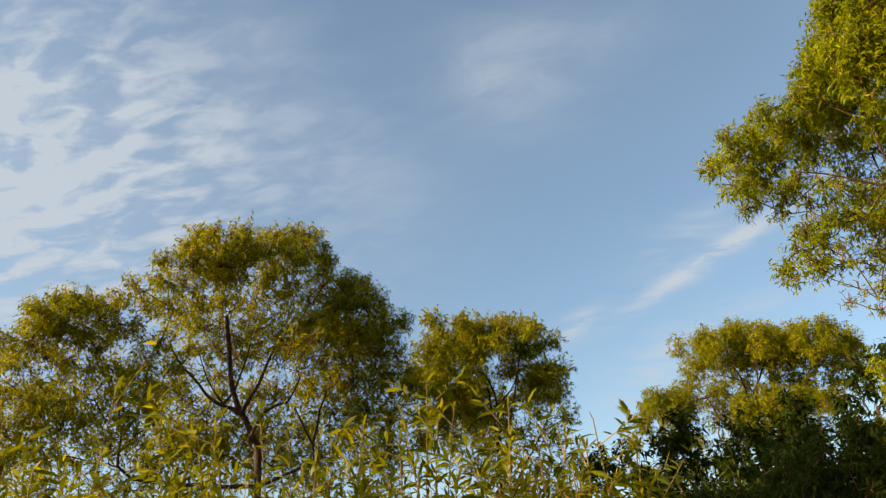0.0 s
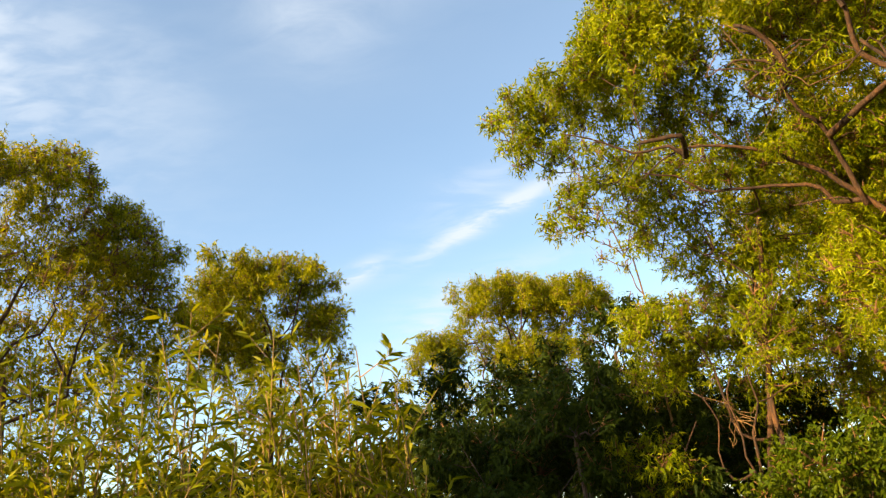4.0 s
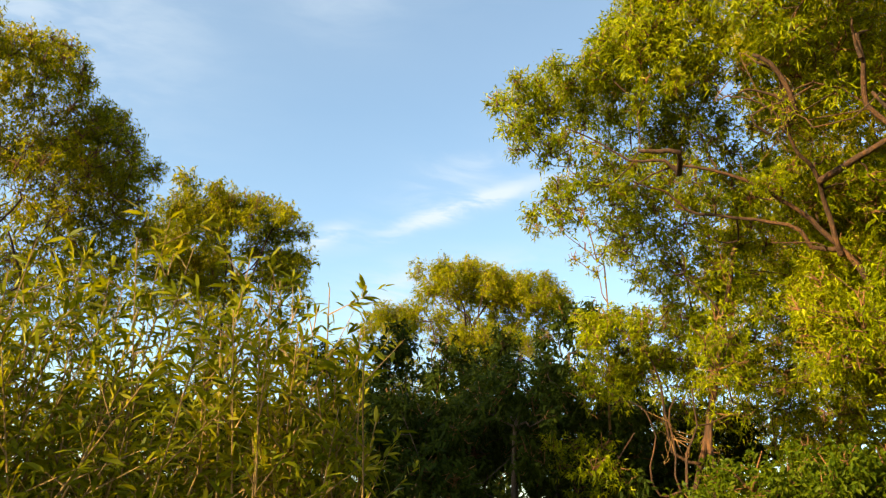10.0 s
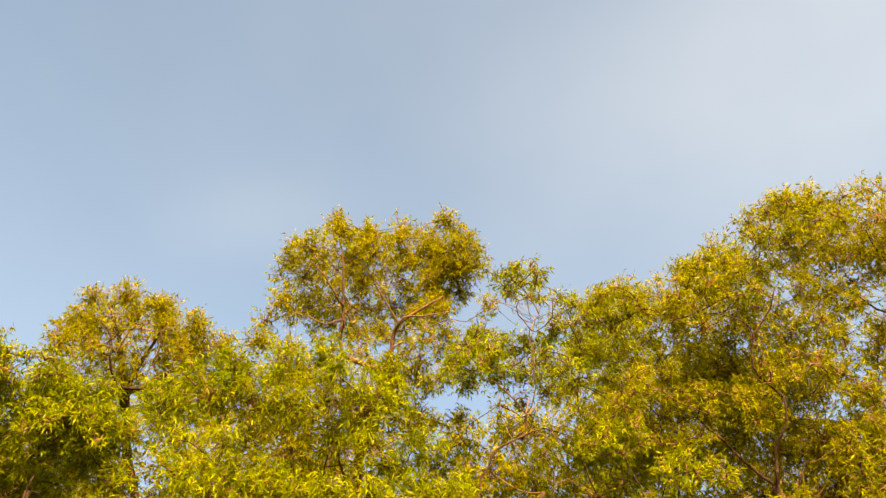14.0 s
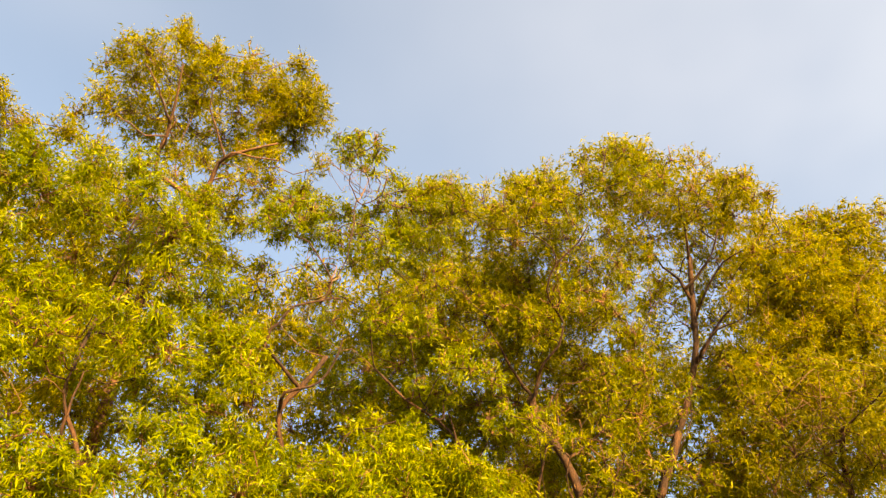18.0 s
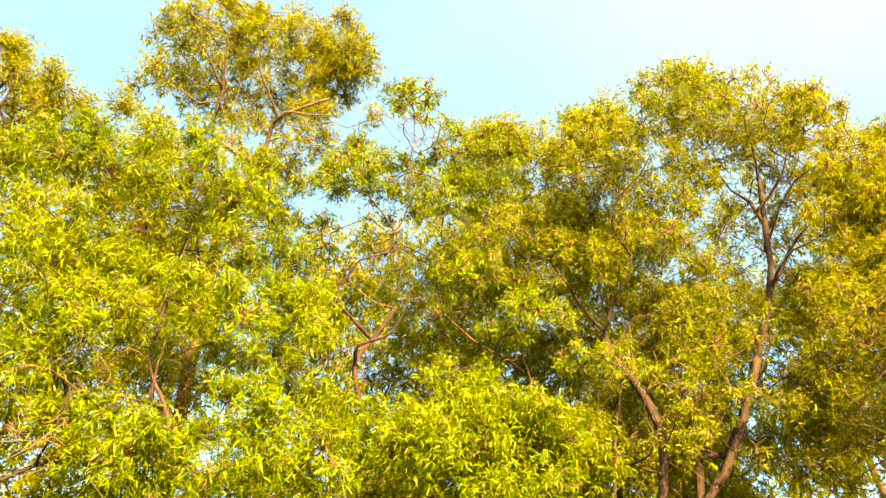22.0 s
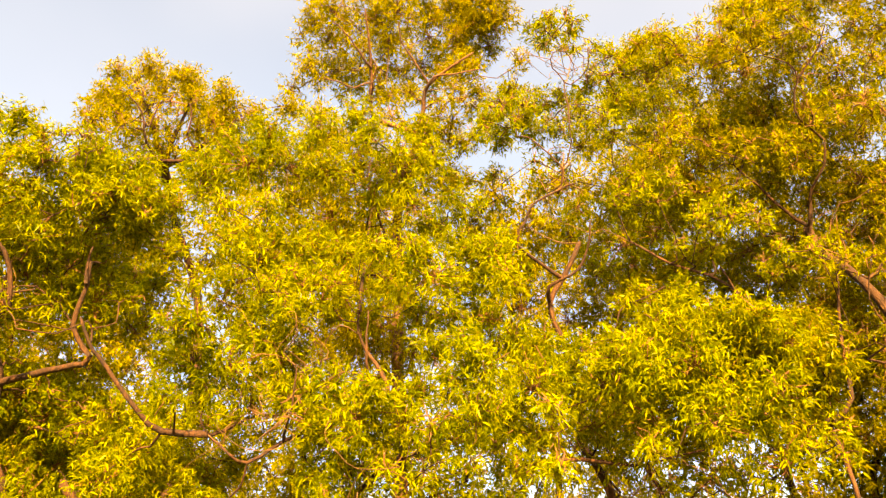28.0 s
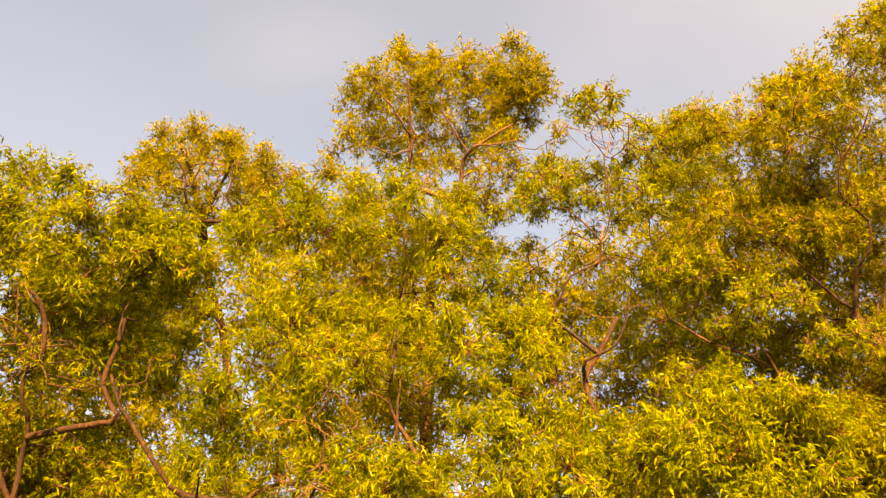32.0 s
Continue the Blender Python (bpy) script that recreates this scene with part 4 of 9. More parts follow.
shade_shrub_h = tree((4.22, 10.51, 0.0), "dense green shrub, deep shade put into its leaf colour", leaf=SHADED, leaf_size=(0.11, 0.030), bark=BARK_DARK)
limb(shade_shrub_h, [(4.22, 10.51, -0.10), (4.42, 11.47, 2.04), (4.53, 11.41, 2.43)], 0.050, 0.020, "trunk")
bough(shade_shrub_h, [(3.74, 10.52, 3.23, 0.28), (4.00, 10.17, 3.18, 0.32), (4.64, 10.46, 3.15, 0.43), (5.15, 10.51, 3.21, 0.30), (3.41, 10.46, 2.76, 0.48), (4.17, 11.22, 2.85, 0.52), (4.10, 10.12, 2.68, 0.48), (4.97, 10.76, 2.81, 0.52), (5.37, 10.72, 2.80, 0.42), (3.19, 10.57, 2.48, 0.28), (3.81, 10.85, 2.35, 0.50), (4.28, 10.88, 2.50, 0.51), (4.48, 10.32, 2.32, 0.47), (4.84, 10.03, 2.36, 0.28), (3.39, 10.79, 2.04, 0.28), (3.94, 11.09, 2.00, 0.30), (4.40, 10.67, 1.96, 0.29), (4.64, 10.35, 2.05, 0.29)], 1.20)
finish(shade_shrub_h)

shade_shrub_i = tree((2.18, 10.21, 0.0), "dense green shrub, deep shade put into its leaf colour", leaf=SHADED, leaf_size=(0.11, 0.030), bark=BARK_DARK)
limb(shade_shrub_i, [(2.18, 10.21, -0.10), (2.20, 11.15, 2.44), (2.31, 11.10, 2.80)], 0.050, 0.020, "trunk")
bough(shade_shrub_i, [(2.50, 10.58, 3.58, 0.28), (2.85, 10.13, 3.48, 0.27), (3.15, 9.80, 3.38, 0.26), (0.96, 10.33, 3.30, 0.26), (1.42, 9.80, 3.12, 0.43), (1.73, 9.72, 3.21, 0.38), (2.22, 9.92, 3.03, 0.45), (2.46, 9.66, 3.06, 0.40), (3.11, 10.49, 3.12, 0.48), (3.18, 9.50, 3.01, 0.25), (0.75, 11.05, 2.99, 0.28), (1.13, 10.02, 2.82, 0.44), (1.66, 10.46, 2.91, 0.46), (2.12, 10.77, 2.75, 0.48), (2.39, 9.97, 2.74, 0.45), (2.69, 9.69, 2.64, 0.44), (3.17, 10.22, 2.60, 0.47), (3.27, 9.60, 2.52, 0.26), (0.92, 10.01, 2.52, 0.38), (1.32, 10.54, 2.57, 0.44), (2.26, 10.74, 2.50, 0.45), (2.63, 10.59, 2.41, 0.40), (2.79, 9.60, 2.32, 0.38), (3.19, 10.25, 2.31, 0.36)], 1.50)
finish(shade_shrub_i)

shade_shrub_j = tree((1.77, 13.18, 0.0), "dense green shrub, deep shade put into its leaf colour", leaf=SHADED, leaf_size=(0.11, 0.030), bark=BARK_DARK)
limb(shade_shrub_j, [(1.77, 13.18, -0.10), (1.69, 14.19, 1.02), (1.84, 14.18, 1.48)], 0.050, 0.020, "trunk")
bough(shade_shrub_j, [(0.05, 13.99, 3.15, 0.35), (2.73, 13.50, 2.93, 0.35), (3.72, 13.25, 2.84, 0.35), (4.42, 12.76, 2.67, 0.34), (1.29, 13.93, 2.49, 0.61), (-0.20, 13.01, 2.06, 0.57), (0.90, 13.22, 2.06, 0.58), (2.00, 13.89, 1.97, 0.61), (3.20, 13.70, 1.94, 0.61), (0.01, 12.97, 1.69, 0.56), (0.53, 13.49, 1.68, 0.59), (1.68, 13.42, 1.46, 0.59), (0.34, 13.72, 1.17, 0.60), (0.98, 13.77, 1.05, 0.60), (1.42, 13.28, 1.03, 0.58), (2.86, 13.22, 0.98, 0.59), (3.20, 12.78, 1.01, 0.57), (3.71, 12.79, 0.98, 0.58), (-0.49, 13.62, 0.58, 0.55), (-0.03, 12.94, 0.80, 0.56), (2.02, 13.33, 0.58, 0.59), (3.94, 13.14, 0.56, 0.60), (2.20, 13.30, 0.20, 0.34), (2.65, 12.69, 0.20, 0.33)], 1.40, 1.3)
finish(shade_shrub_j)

shade_shrub_k = tree((1.77, 13.18, 0.0), "dense green shrub, deep shade put into its leaf colour", leaf=SHADED, leaf_size=(0.11, 0.030), bark=BARK_DARK)
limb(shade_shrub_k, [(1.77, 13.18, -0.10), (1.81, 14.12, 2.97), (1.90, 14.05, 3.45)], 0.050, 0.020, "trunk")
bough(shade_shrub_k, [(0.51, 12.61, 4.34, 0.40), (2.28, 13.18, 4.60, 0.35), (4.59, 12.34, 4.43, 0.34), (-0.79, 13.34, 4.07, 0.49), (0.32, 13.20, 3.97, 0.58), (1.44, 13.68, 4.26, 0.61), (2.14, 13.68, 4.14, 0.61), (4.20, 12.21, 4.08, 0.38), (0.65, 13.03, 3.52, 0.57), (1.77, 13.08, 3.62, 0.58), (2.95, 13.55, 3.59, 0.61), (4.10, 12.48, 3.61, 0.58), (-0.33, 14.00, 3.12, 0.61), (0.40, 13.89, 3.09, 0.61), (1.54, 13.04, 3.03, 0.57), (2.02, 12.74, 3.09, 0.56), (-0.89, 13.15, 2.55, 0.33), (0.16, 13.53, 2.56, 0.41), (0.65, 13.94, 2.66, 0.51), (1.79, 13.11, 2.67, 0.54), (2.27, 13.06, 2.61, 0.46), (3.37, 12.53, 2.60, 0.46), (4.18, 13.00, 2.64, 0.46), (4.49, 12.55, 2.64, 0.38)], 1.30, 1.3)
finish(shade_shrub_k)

shade_shrub_g = tree((-1.17, 7.79, 0.0), "dense green shrub, deep shade put into its leaf colour", leaf=SHADED, leaf_size=(0.11, 0.030), bark=BARK_DARK)
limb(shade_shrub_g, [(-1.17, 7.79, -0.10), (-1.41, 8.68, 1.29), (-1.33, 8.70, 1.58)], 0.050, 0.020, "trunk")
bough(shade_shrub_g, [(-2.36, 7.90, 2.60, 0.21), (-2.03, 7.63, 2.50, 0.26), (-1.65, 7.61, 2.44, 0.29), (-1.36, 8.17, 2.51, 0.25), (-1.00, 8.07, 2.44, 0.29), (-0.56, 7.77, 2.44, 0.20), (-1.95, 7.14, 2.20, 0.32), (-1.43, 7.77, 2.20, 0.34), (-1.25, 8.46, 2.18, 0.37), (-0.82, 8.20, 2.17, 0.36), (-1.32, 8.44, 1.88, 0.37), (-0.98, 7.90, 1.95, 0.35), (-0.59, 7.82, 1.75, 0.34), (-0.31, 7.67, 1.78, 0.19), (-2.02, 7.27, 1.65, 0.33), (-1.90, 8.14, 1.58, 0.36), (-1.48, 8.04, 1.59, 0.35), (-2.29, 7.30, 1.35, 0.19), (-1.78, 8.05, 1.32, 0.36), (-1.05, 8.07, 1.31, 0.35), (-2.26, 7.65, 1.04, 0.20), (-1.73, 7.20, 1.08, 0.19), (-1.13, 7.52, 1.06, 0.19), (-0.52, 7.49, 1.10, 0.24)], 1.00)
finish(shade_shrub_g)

reaching = tree((6.26, 6.04, 0.0), "large tree with long limbs reaching out over the clearing", leaf_size=(0.064, 0.0155), leaf=GREEN)
limb(reaching, [(6.26, 6.04, -0.10), (6.40, 6.15, 3.09), (5.79, 6.51, 3.86), (5.29, 6.76, 4.32)], 0.150, 0.050, "trunk")
limb(reaching, [(4.98, 7.10, 3.64), (4.84, 7.03, 4.02), (4.59, 7.02, 4.36), (4.37, 7.04, 4.55), (4.18, 7.03, 4.72), (3.99, 7.04, 4.85), (3.74, 7.06, 4.99), (3.47, 7.11, 5.09), (3.15, 7.17, 5.17), (2.96, 7.22, 5.16), (2.75, 7.29, 5.09), (2.59, 7.37, 4.97)], 0.045, 0.007)
limb(reaching, [(4.32, 7.12, 4.44), (4.19, 7.10, 4.59), (3.91, 7.16, 4.69), (3.60, 7.26, 4.75), (3.24, 7.36, 4.80), (3.07, 7.35, 4.89), (2.88, 7.32, 5.02), (2.70, 7.33, 5.06), (2.55, 7.32, 5.09)], 0.027, 0.007)
limb(reaching, [(2.94, 7.16, 5.13), (2.81, 7.14, 5.27), (2.60, 7.21, 5.28), (2.46, 7.25, 5.30), (2.29, 7.25, 5.39), (2.06, 7.26, 5.52), (1.83, 7.27, 5.60)], 0.024, 0.006)
limb(reaching, [(2.52, 7.25, 5.27), (2.41, 7.34, 5.14), (2.30, 7.42, 5.07), (2.17, 7.45, 5.07)], 0.010, 0.005)
limb(reaching, [(4.56, 7.00, 4.35), (4.37, 6.85, 4.81), (4.27, 6.75, 4.97), (4.11, 6.69, 5.13), (3.97, 6.64, 5.22), (3.84, 6.55, 5.38), (3.75, 6.40, 5.57), (3.65, 6.25, 5.77), (3.42, 6.22, 5.88)], 0.033, 0.010)
limb(reaching, [(3.75, 6.45, 5.44), (3.55, 6.46, 5.60), (3.26, 6.55, 5.71)], 0.016, 0.006)
limb(reaching, [(3.64, 6.25, 5.65), (3.55, 6.17, 5.85), (3.49, 6.10, 5.99)], 0.012, 0.005)
limb(reaching, [(4.33, 5.67, 4.96), (4.25, 5.66, 5.08), (4.09, 5.67, 5.25), (4.03, 5.60, 5.42), (3.96, 5.50, 5.63), (3.91, 5.45, 5.74)], 0.036, 0.018)
limb(reaching, [(4.15, 5.75, 5.27), (3.92, 5.93, 5.25), (3.70, 6.09, 5.23), (3.45, 6.26, 5.17)], 0.008, 0.005)
limb(reaching, [(4.14, 5.76, 5.26), (3.94, 5.80, 5.43), (3.73, 5.89, 5.50), (3.58, 6.02, 5.45), (3.51, 6.11, 5.38)], 0.008, 0.005)
limb(reaching, [(4.36, 6.99, 4.41), (4.18, 7.08, 4.44), (3.95, 7.20, 4.48)], 0.012, 0.005)
limb(reaching, [(3.58, 6.04, 5.29), (3.44, 5.96, 5.54), (3.31, 5.94, 5.68), (3.18, 5.96, 5.76)], 0.030, 0.018)
limb(reaching, [(3.53, 6.02, 5.37), (3.28, 6.07, 5.51), (3.14, 6.14, 5.51)], 0.020, 0.008)
limb(reaching, [(3.92, 5.51, 5.56), (3.83, 5.45, 5.74), (3.77, 5.38, 5.88)], 0.018, 0.007)
limb(reaching, [(2.77, 6.77, 5.12), (2.58, 6.84, 5.14), (2.40, 6.89, 5.15)], 0.030, 0.018)
limb(reaching, [(3.30, 6.19, 5.29), (3.56, 5.99, 5.39), (3.74, 5.83, 5.47)], 0.013, 0.006)
bough(reaching, [(1.65, 7.17, 6.23, 0.17), (1.95, 6.94, 6.17, 0.16), (1.35, 7.63, 6.26, 0.17), (1.62, 7.83, 6.42, 0.18), (1.91, 7.52, 6.26, 0.30), (2.19, 7.48, 6.26, 0.18), (1.10, 7.41, 5.87, 0.17), (1.41, 7.79, 6.13, 0.26), (1.77, 7.96, 6.18, 0.31), (2.10, 7.80, 6.12, 0.23), (1.27, 7.33, 5.56, 0.24), (1.64, 8.10, 5.97, 0.31), (1.94, 7.89, 5.82, 0.18), (1.39, 7.62, 5.44, 0.17), (1.73, 7.58, 5.48, 0.17)], 1.30)
bough(reaching, [(1.89, 7.96, 5.75, 0.15), (2.02, 7.30, 5.41, 0.14), (1.66, 7.58, 5.31, 0.14), (1.92, 7.54, 5.33, 0.14)], 0.80)
bough(reaching, [(1.93, 8.08, 5.28, 0.15), (2.02, 7.45, 5.10, 0.14), (1.68, 7.55, 4.85, 0.14), (1.93, 7.59, 4.91, 0.22), (1.64, 8.01, 4.86, 0.15), (1.80, 7.46, 4.67, 0.20), (2.02, 7.46, 4.63, 0.14)], 0.90)
bough(reaching, [(2.41, 6.84, 6.97, 0.22), (2.65, 6.50, 6.69, 0.24), (2.94, 6.35, 6.57, 0.29), (2.37, 7.22, 6.87, 0.24), (2.52, 6.57, 6.43, 0.36), (2.89, 6.59, 6.46, 0.36), (3.12, 6.36, 6.36, 0.21), (2.23, 7.26, 6.61, 0.22), (2.58, 7.28, 6.48, 0.38), (2.75, 6.68, 6.18, 0.36), (3.18, 6.94, 6.36, 0.27), (2.34, 7.26, 6.21, 0.22), (2.49, 6.76, 5.81, 0.20), (2.77, 6.72, 5.90, 0.21)], 1.00)
bough(reaching, [(2.90, 7.68, 5.69, 0.20), (3.15, 7.56, 5.57, 0.20), (3.66, 7.48, 5.64, 0.20), (2.77, 7.85, 5.49, 0.20), (3.13, 7.75, 5.35, 0.34), (3.27, 7.44, 5.24, 0.30), (3.74, 7.56, 5.27, 0.33), (3.73, 6.87, 5.02, 0.19), (2.59, 7.76, 5.09, 0.19), (2.94, 8.00, 5.22, 0.20), (3.20, 7.74, 5.12, 0.20), (3.40, 7.30, 4.92, 0.19), (3.89, 7.50, 5.10, 0.21)], 1.00)
bough(reaching, [(2.79, 8.70, 5.09, 0.21), (2.85, 8.03, 4.80, 0.22), (3.39, 8.38, 4.94, 0.21), (3.66, 8.05, 4.83, 0.21), (4.08, 8.31, 4.93, 0.21), (2.94, 8.74, 4.78, 0.25), (3.40, 8.68, 4.67, 0.37), (3.50, 8.39, 4.56, 0.36), (3.83, 8.15, 4.51, 0.36), (4.12, 8.17, 4.50, 0.21), (3.09, 8.68, 4.48, 0.21), (3.55, 8.96, 4.49, 0.22), (3.67, 8.40, 4.33, 0.21), (4.15, 8.67, 4.35, 0.22)], 0.70)
bough(reaching, [(3.19, 7.79, 6.42, 0.21), (3.37, 7.38, 6.16, 0.20), (3.46, 6.84, 5.84, 0.19), (4.17, 7.42, 6.20, 0.23), (4.06, 6.81, 5.81, 0.20), (3.61, 7.55, 6.02, 0.21), (3.70, 7.04, 5.67, 0.22), (4.09, 7.11, 5.71, 0.35), (4.25, 6.91, 5.59, 0.29), (3.91, 7.21, 5.51, 0.20), (4.47, 7.49, 5.66, 0.21), (4.35, 6.84, 5.31, 0.19)], 0.70)
bough(reaching, [(4.91, 6.73, 5.45, 0.21), (4.98, 6.41, 5.36, 0.21), (4.08, 6.96, 5.25, 0.20), (4.70, 7.37, 5.46, 0.23), (4.83, 6.90, 5.27, 0.34), (4.89, 6.54, 4.98, 0.33), (4.02, 7.09, 5.04, 0.20), (4.47, 7.28, 5.07, 0.37), (4.89, 7.37, 5.16, 0.38), (4.89, 6.92, 4.94, 0.36), (5.03, 6.61, 4.76, 0.22), (4.49, 7.59, 4.87, 0.22), (4.69, 7.45, 4.85, 0.27), (5.17, 7.62, 4.85, 0.23), (5.32, 7.37, 4.86, 0.24), (4.73, 7.35, 4.53, 0.21)], 0.75)
bough(reaching, [(3.62, 6.49, 6.76, 0.23), (3.73, 6.12, 6.48, 0.23), (4.22, 6.36, 6.57, 0.35), (4.35, 6.01, 6.42, 0.22), (4.92, 6.14, 6.44, 0.31), (4.85, 5.71, 6.22, 0.22), (3.57, 6.25, 6.19, 0.21), (4.19, 6.51, 6.48, 0.40), (4.39, 6.31, 6.30, 0.39), (4.59, 6.12, 6.08, 0.38), (4.69, 5.71, 5.78, 0.25), (3.68, 6.74, 6.19, 0.23), (3.80, 6.29, 5.88, 0.21), (4.19, 6.39, 5.94, 0.29), (4.35, 6.16, 5.75, 0.31), (4.78, 6.19, 5.81, 0.22), (4.84, 5.91, 5.69, 0.22), (4.65, 6.25, 5.65, 0.22)], 0.80)
bough(reaching, [(2.42, 6.72, 6.98, 0.23), (2.57, 6.36, 6.99, 0.23), (2.94, 6.44, 7.24, 0.31), (2.93, 5.73, 6.91, 0.22), (2.27, 7.17, 6.67, 0.24), (2.49, 6.79, 6.65, 0.40), (2.79, 6.90, 6.96, 0.41), (2.81, 6.25, 6.70, 0.35), (3.13, 6.05, 6.76, 0.22), (2.18, 7.08, 6.14, 0.23), (2.42, 6.70, 6.09, 0.22), (2.84, 7.20, 6.68, 0.24)], 1.00)
bough(reaching, [(2.92, 6.70, 6.16, 0.19), (3.16, 6.47, 6.20, 0.19), (3.58, 6.43, 6.40, 0.21), (3.72, 6.06, 6.24, 0.19), (2.81, 6.81, 5.93, 0.20), (3.09, 6.67, 5.99, 0.25), (3.40, 6.54, 6.01, 0.19), (3.58, 6.02, 5.92, 0.31), (3.95, 6.15, 6.01, 0.30), (4.07, 5.66, 5.93, 0.18), (3.85, 6.03, 5.69, 0.18), (4.35, 6.36, 5.96, 0.19)], 0.80)
bough(reaching, [(2.80, 7.99, 5.34, 0.20), (3.08, 7.94, 5.35, 0.20), (2.97, 8.80, 5.31, 0.27), (3.20, 8.52, 5.32, 0.37), (3.63, 8.29, 5.32, 0.21), (2.87, 8.80, 4.90, 0.21), (3.22, 8.73, 5.08, 0.37), (3.45, 8.20, 5.03, 0.31), (2.96, 8.16, 4.35, 0.22), (3.35, 8.40, 4.64, 0.36), (3.87, 8.55, 4.81, 0.22), (3.32, 8.70, 4.35, 0.21), (3.54, 8.25, 4.40, 0.21)], 0.70)
bough(reaching, [(3.92, 8.30, 5.72, 0.23), (4.22, 8.12, 5.82, 0.23), (4.43, 7.79, 5.63, 0.23), (3.86, 7.72, 5.11, 0.30), (4.24, 7.76, 5.38, 0.38), (4.55, 7.49, 5.33, 0.22), (4.16, 8.05, 5.06, 0.36), (4.69, 7.94, 5.19, 0.26)], 0.65)
bough(reaching, [(5.05, 7.25, 5.50, 0.26), (4.84, 7.14, 5.13, 0.37), (5.53, 7.64, 5.43, 0.43), (5.55, 6.97, 5.26, 0.23), (5.13, 8.14, 5.10, 0.25), (5.02, 7.18, 4.78, 0.39), (5.42, 7.11, 4.77, 0.40), (6.13, 7.43, 5.09, 0.25), (5.14, 7.67, 4.53, 0.24), (5.73, 7.85, 4.72, 0.26), (5.57, 7.01, 4.60, 0.23)], 0.60)
bough(reaching, [(5.01, 7.84, 4.82, 0.25), (5.45, 7.64, 4.83, 0.25), (5.50, 7.27, 4.73, 0.24), (5.53, 6.69, 4.43, 0.23), (4.94, 8.01, 4.45, 0.39), (5.00, 7.42, 4.28, 0.41), (5.37, 7.40, 4.27, 0.41), (5.88, 7.45, 4.41, 0.43), (5.88, 7.05, 4.24, 0.30), (5.12, 8.20, 4.14, 0.43), (5.52, 7.98, 4.24, 0.44), (5.52, 7.33, 4.01, 0.41), (6.07, 7.46, 3.96, 0.43), (6.04, 6.98, 3.92, 0.24), (4.76, 7.75, 3.79, 0.31), (5.07, 7.89, 3.84, 0.42), (5.18, 7.27, 3.62, 0.40), (5.40, 7.09, 3.63, 0.40), (6.17, 7.44, 3.66, 0.31), (4.97, 7.98, 3.47, 0.24), (5.51, 8.06, 3.49, 0.36), (5.64, 7.79, 3.49, 0.43), (6.04, 7.77, 3.45, 0.34), (6.14, 7.19, 3.31, 0.24)], 1.00)
bough(reaching, [(4.35, 7.12, 4.09, 0.18), (4.66, 6.77, 3.95, 0.17), (3.78, 6.59, 3.62, 0.16), (4.43, 7.23, 3.82, 0.30), (4.31, 6.44, 3.61, 0.28), (4.53, 6.32, 3.58, 0.16), (4.32, 7.39, 3.60, 0.18), (4.58, 7.12, 3.58, 0.30), (4.46, 6.67, 3.49, 0.29), (4.74, 6.47, 3.49, 0.17), (4.28, 7.01, 3.29, 0.17), (4.45, 6.78, 3.22, 0.17), (4.92, 7.02, 3.34, 0.18), (5.17, 6.89, 3.39, 0.18)], 0.30)
bough(reaching, [(4.18, 8.40, 4.90, 0.22), (4.37, 8.12, 4.84, 0.21), (3.96, 8.39, 4.48, 0.24), (4.23, 8.29, 4.47, 0.37), (4.56, 8.06, 4.44, 0.26), (4.07, 8.40, 4.20, 0.21), (4.19, 7.99, 4.00, 0.20), (4.46, 7.84, 4.11, 0.20)], 0.80)
bough(reaching, [(4.13, 7.63, 5.57, 0.21), (4.41, 7.38, 5.49, 0.21), (4.70, 7.45, 5.52, 0.21), (4.64, 6.78, 5.17, 0.26), (5.10, 6.96, 5.27, 0.20), (4.12, 7.40, 5.17, 0.20), (4.63, 7.69, 5.29, 0.36), (4.59, 7.10, 5.12, 0.34), (5.04, 7.15, 5.23, 0.34), (5.05, 6.60, 4.90, 0.20), (4.50, 7.26, 4.89, 0.20), (5.10, 7.56, 4.95, 0.21), (5.15, 7.01, 4.76, 0.20)], 0.80)
bough(reaching, [(4.37, 6.23, 4.84, 0.17), (4.64, 6.15, 4.82, 0.17), (4.54, 5.73, 4.52, 0.16), (4.23, 5.98, 4.37, 0.16), (4.84, 6.38, 4.61, 0.17), (4.81, 5.95, 4.45, 0.16)], 0.35)
bough(reaching, [(2.34, 7.63, 6.37, 0.19), (2.67, 7.51, 6.19, 0.24), (2.48, 7.87, 6.15, 0.19), (2.57, 7.15, 5.81, 0.19)], 0.70)
bough(reaching, [(4.44, 7.85, 4.52, 0.24), (4.65, 7.41, 4.45, 0.33), (4.90, 7.21, 4.45, 0.32), (5.26, 7.09, 4.56, 0.23), (4.60, 7.65, 4.15, 0.40), (4.86, 7.55, 4.19, 0.41), (4.74, 6.67, 4.02, 0.34), (4.38, 7.50, 3.77, 0.23), (4.60, 7.49, 3.89, 0.39), (4.98, 7.16, 3.87, 0.39), (5.00, 6.66, 3.73, 0.22), (4.36, 7.27, 3.42, 0.29), (4.75, 7.38, 3.46, 0.29), (4.81, 6.82, 3.41, 0.29), (5.37, 6.98, 3.59, 0.23)], 0.80)
bare_twigs(reaching, (3.86, 6.72, 5.76), 0.64, 10, 0.009)
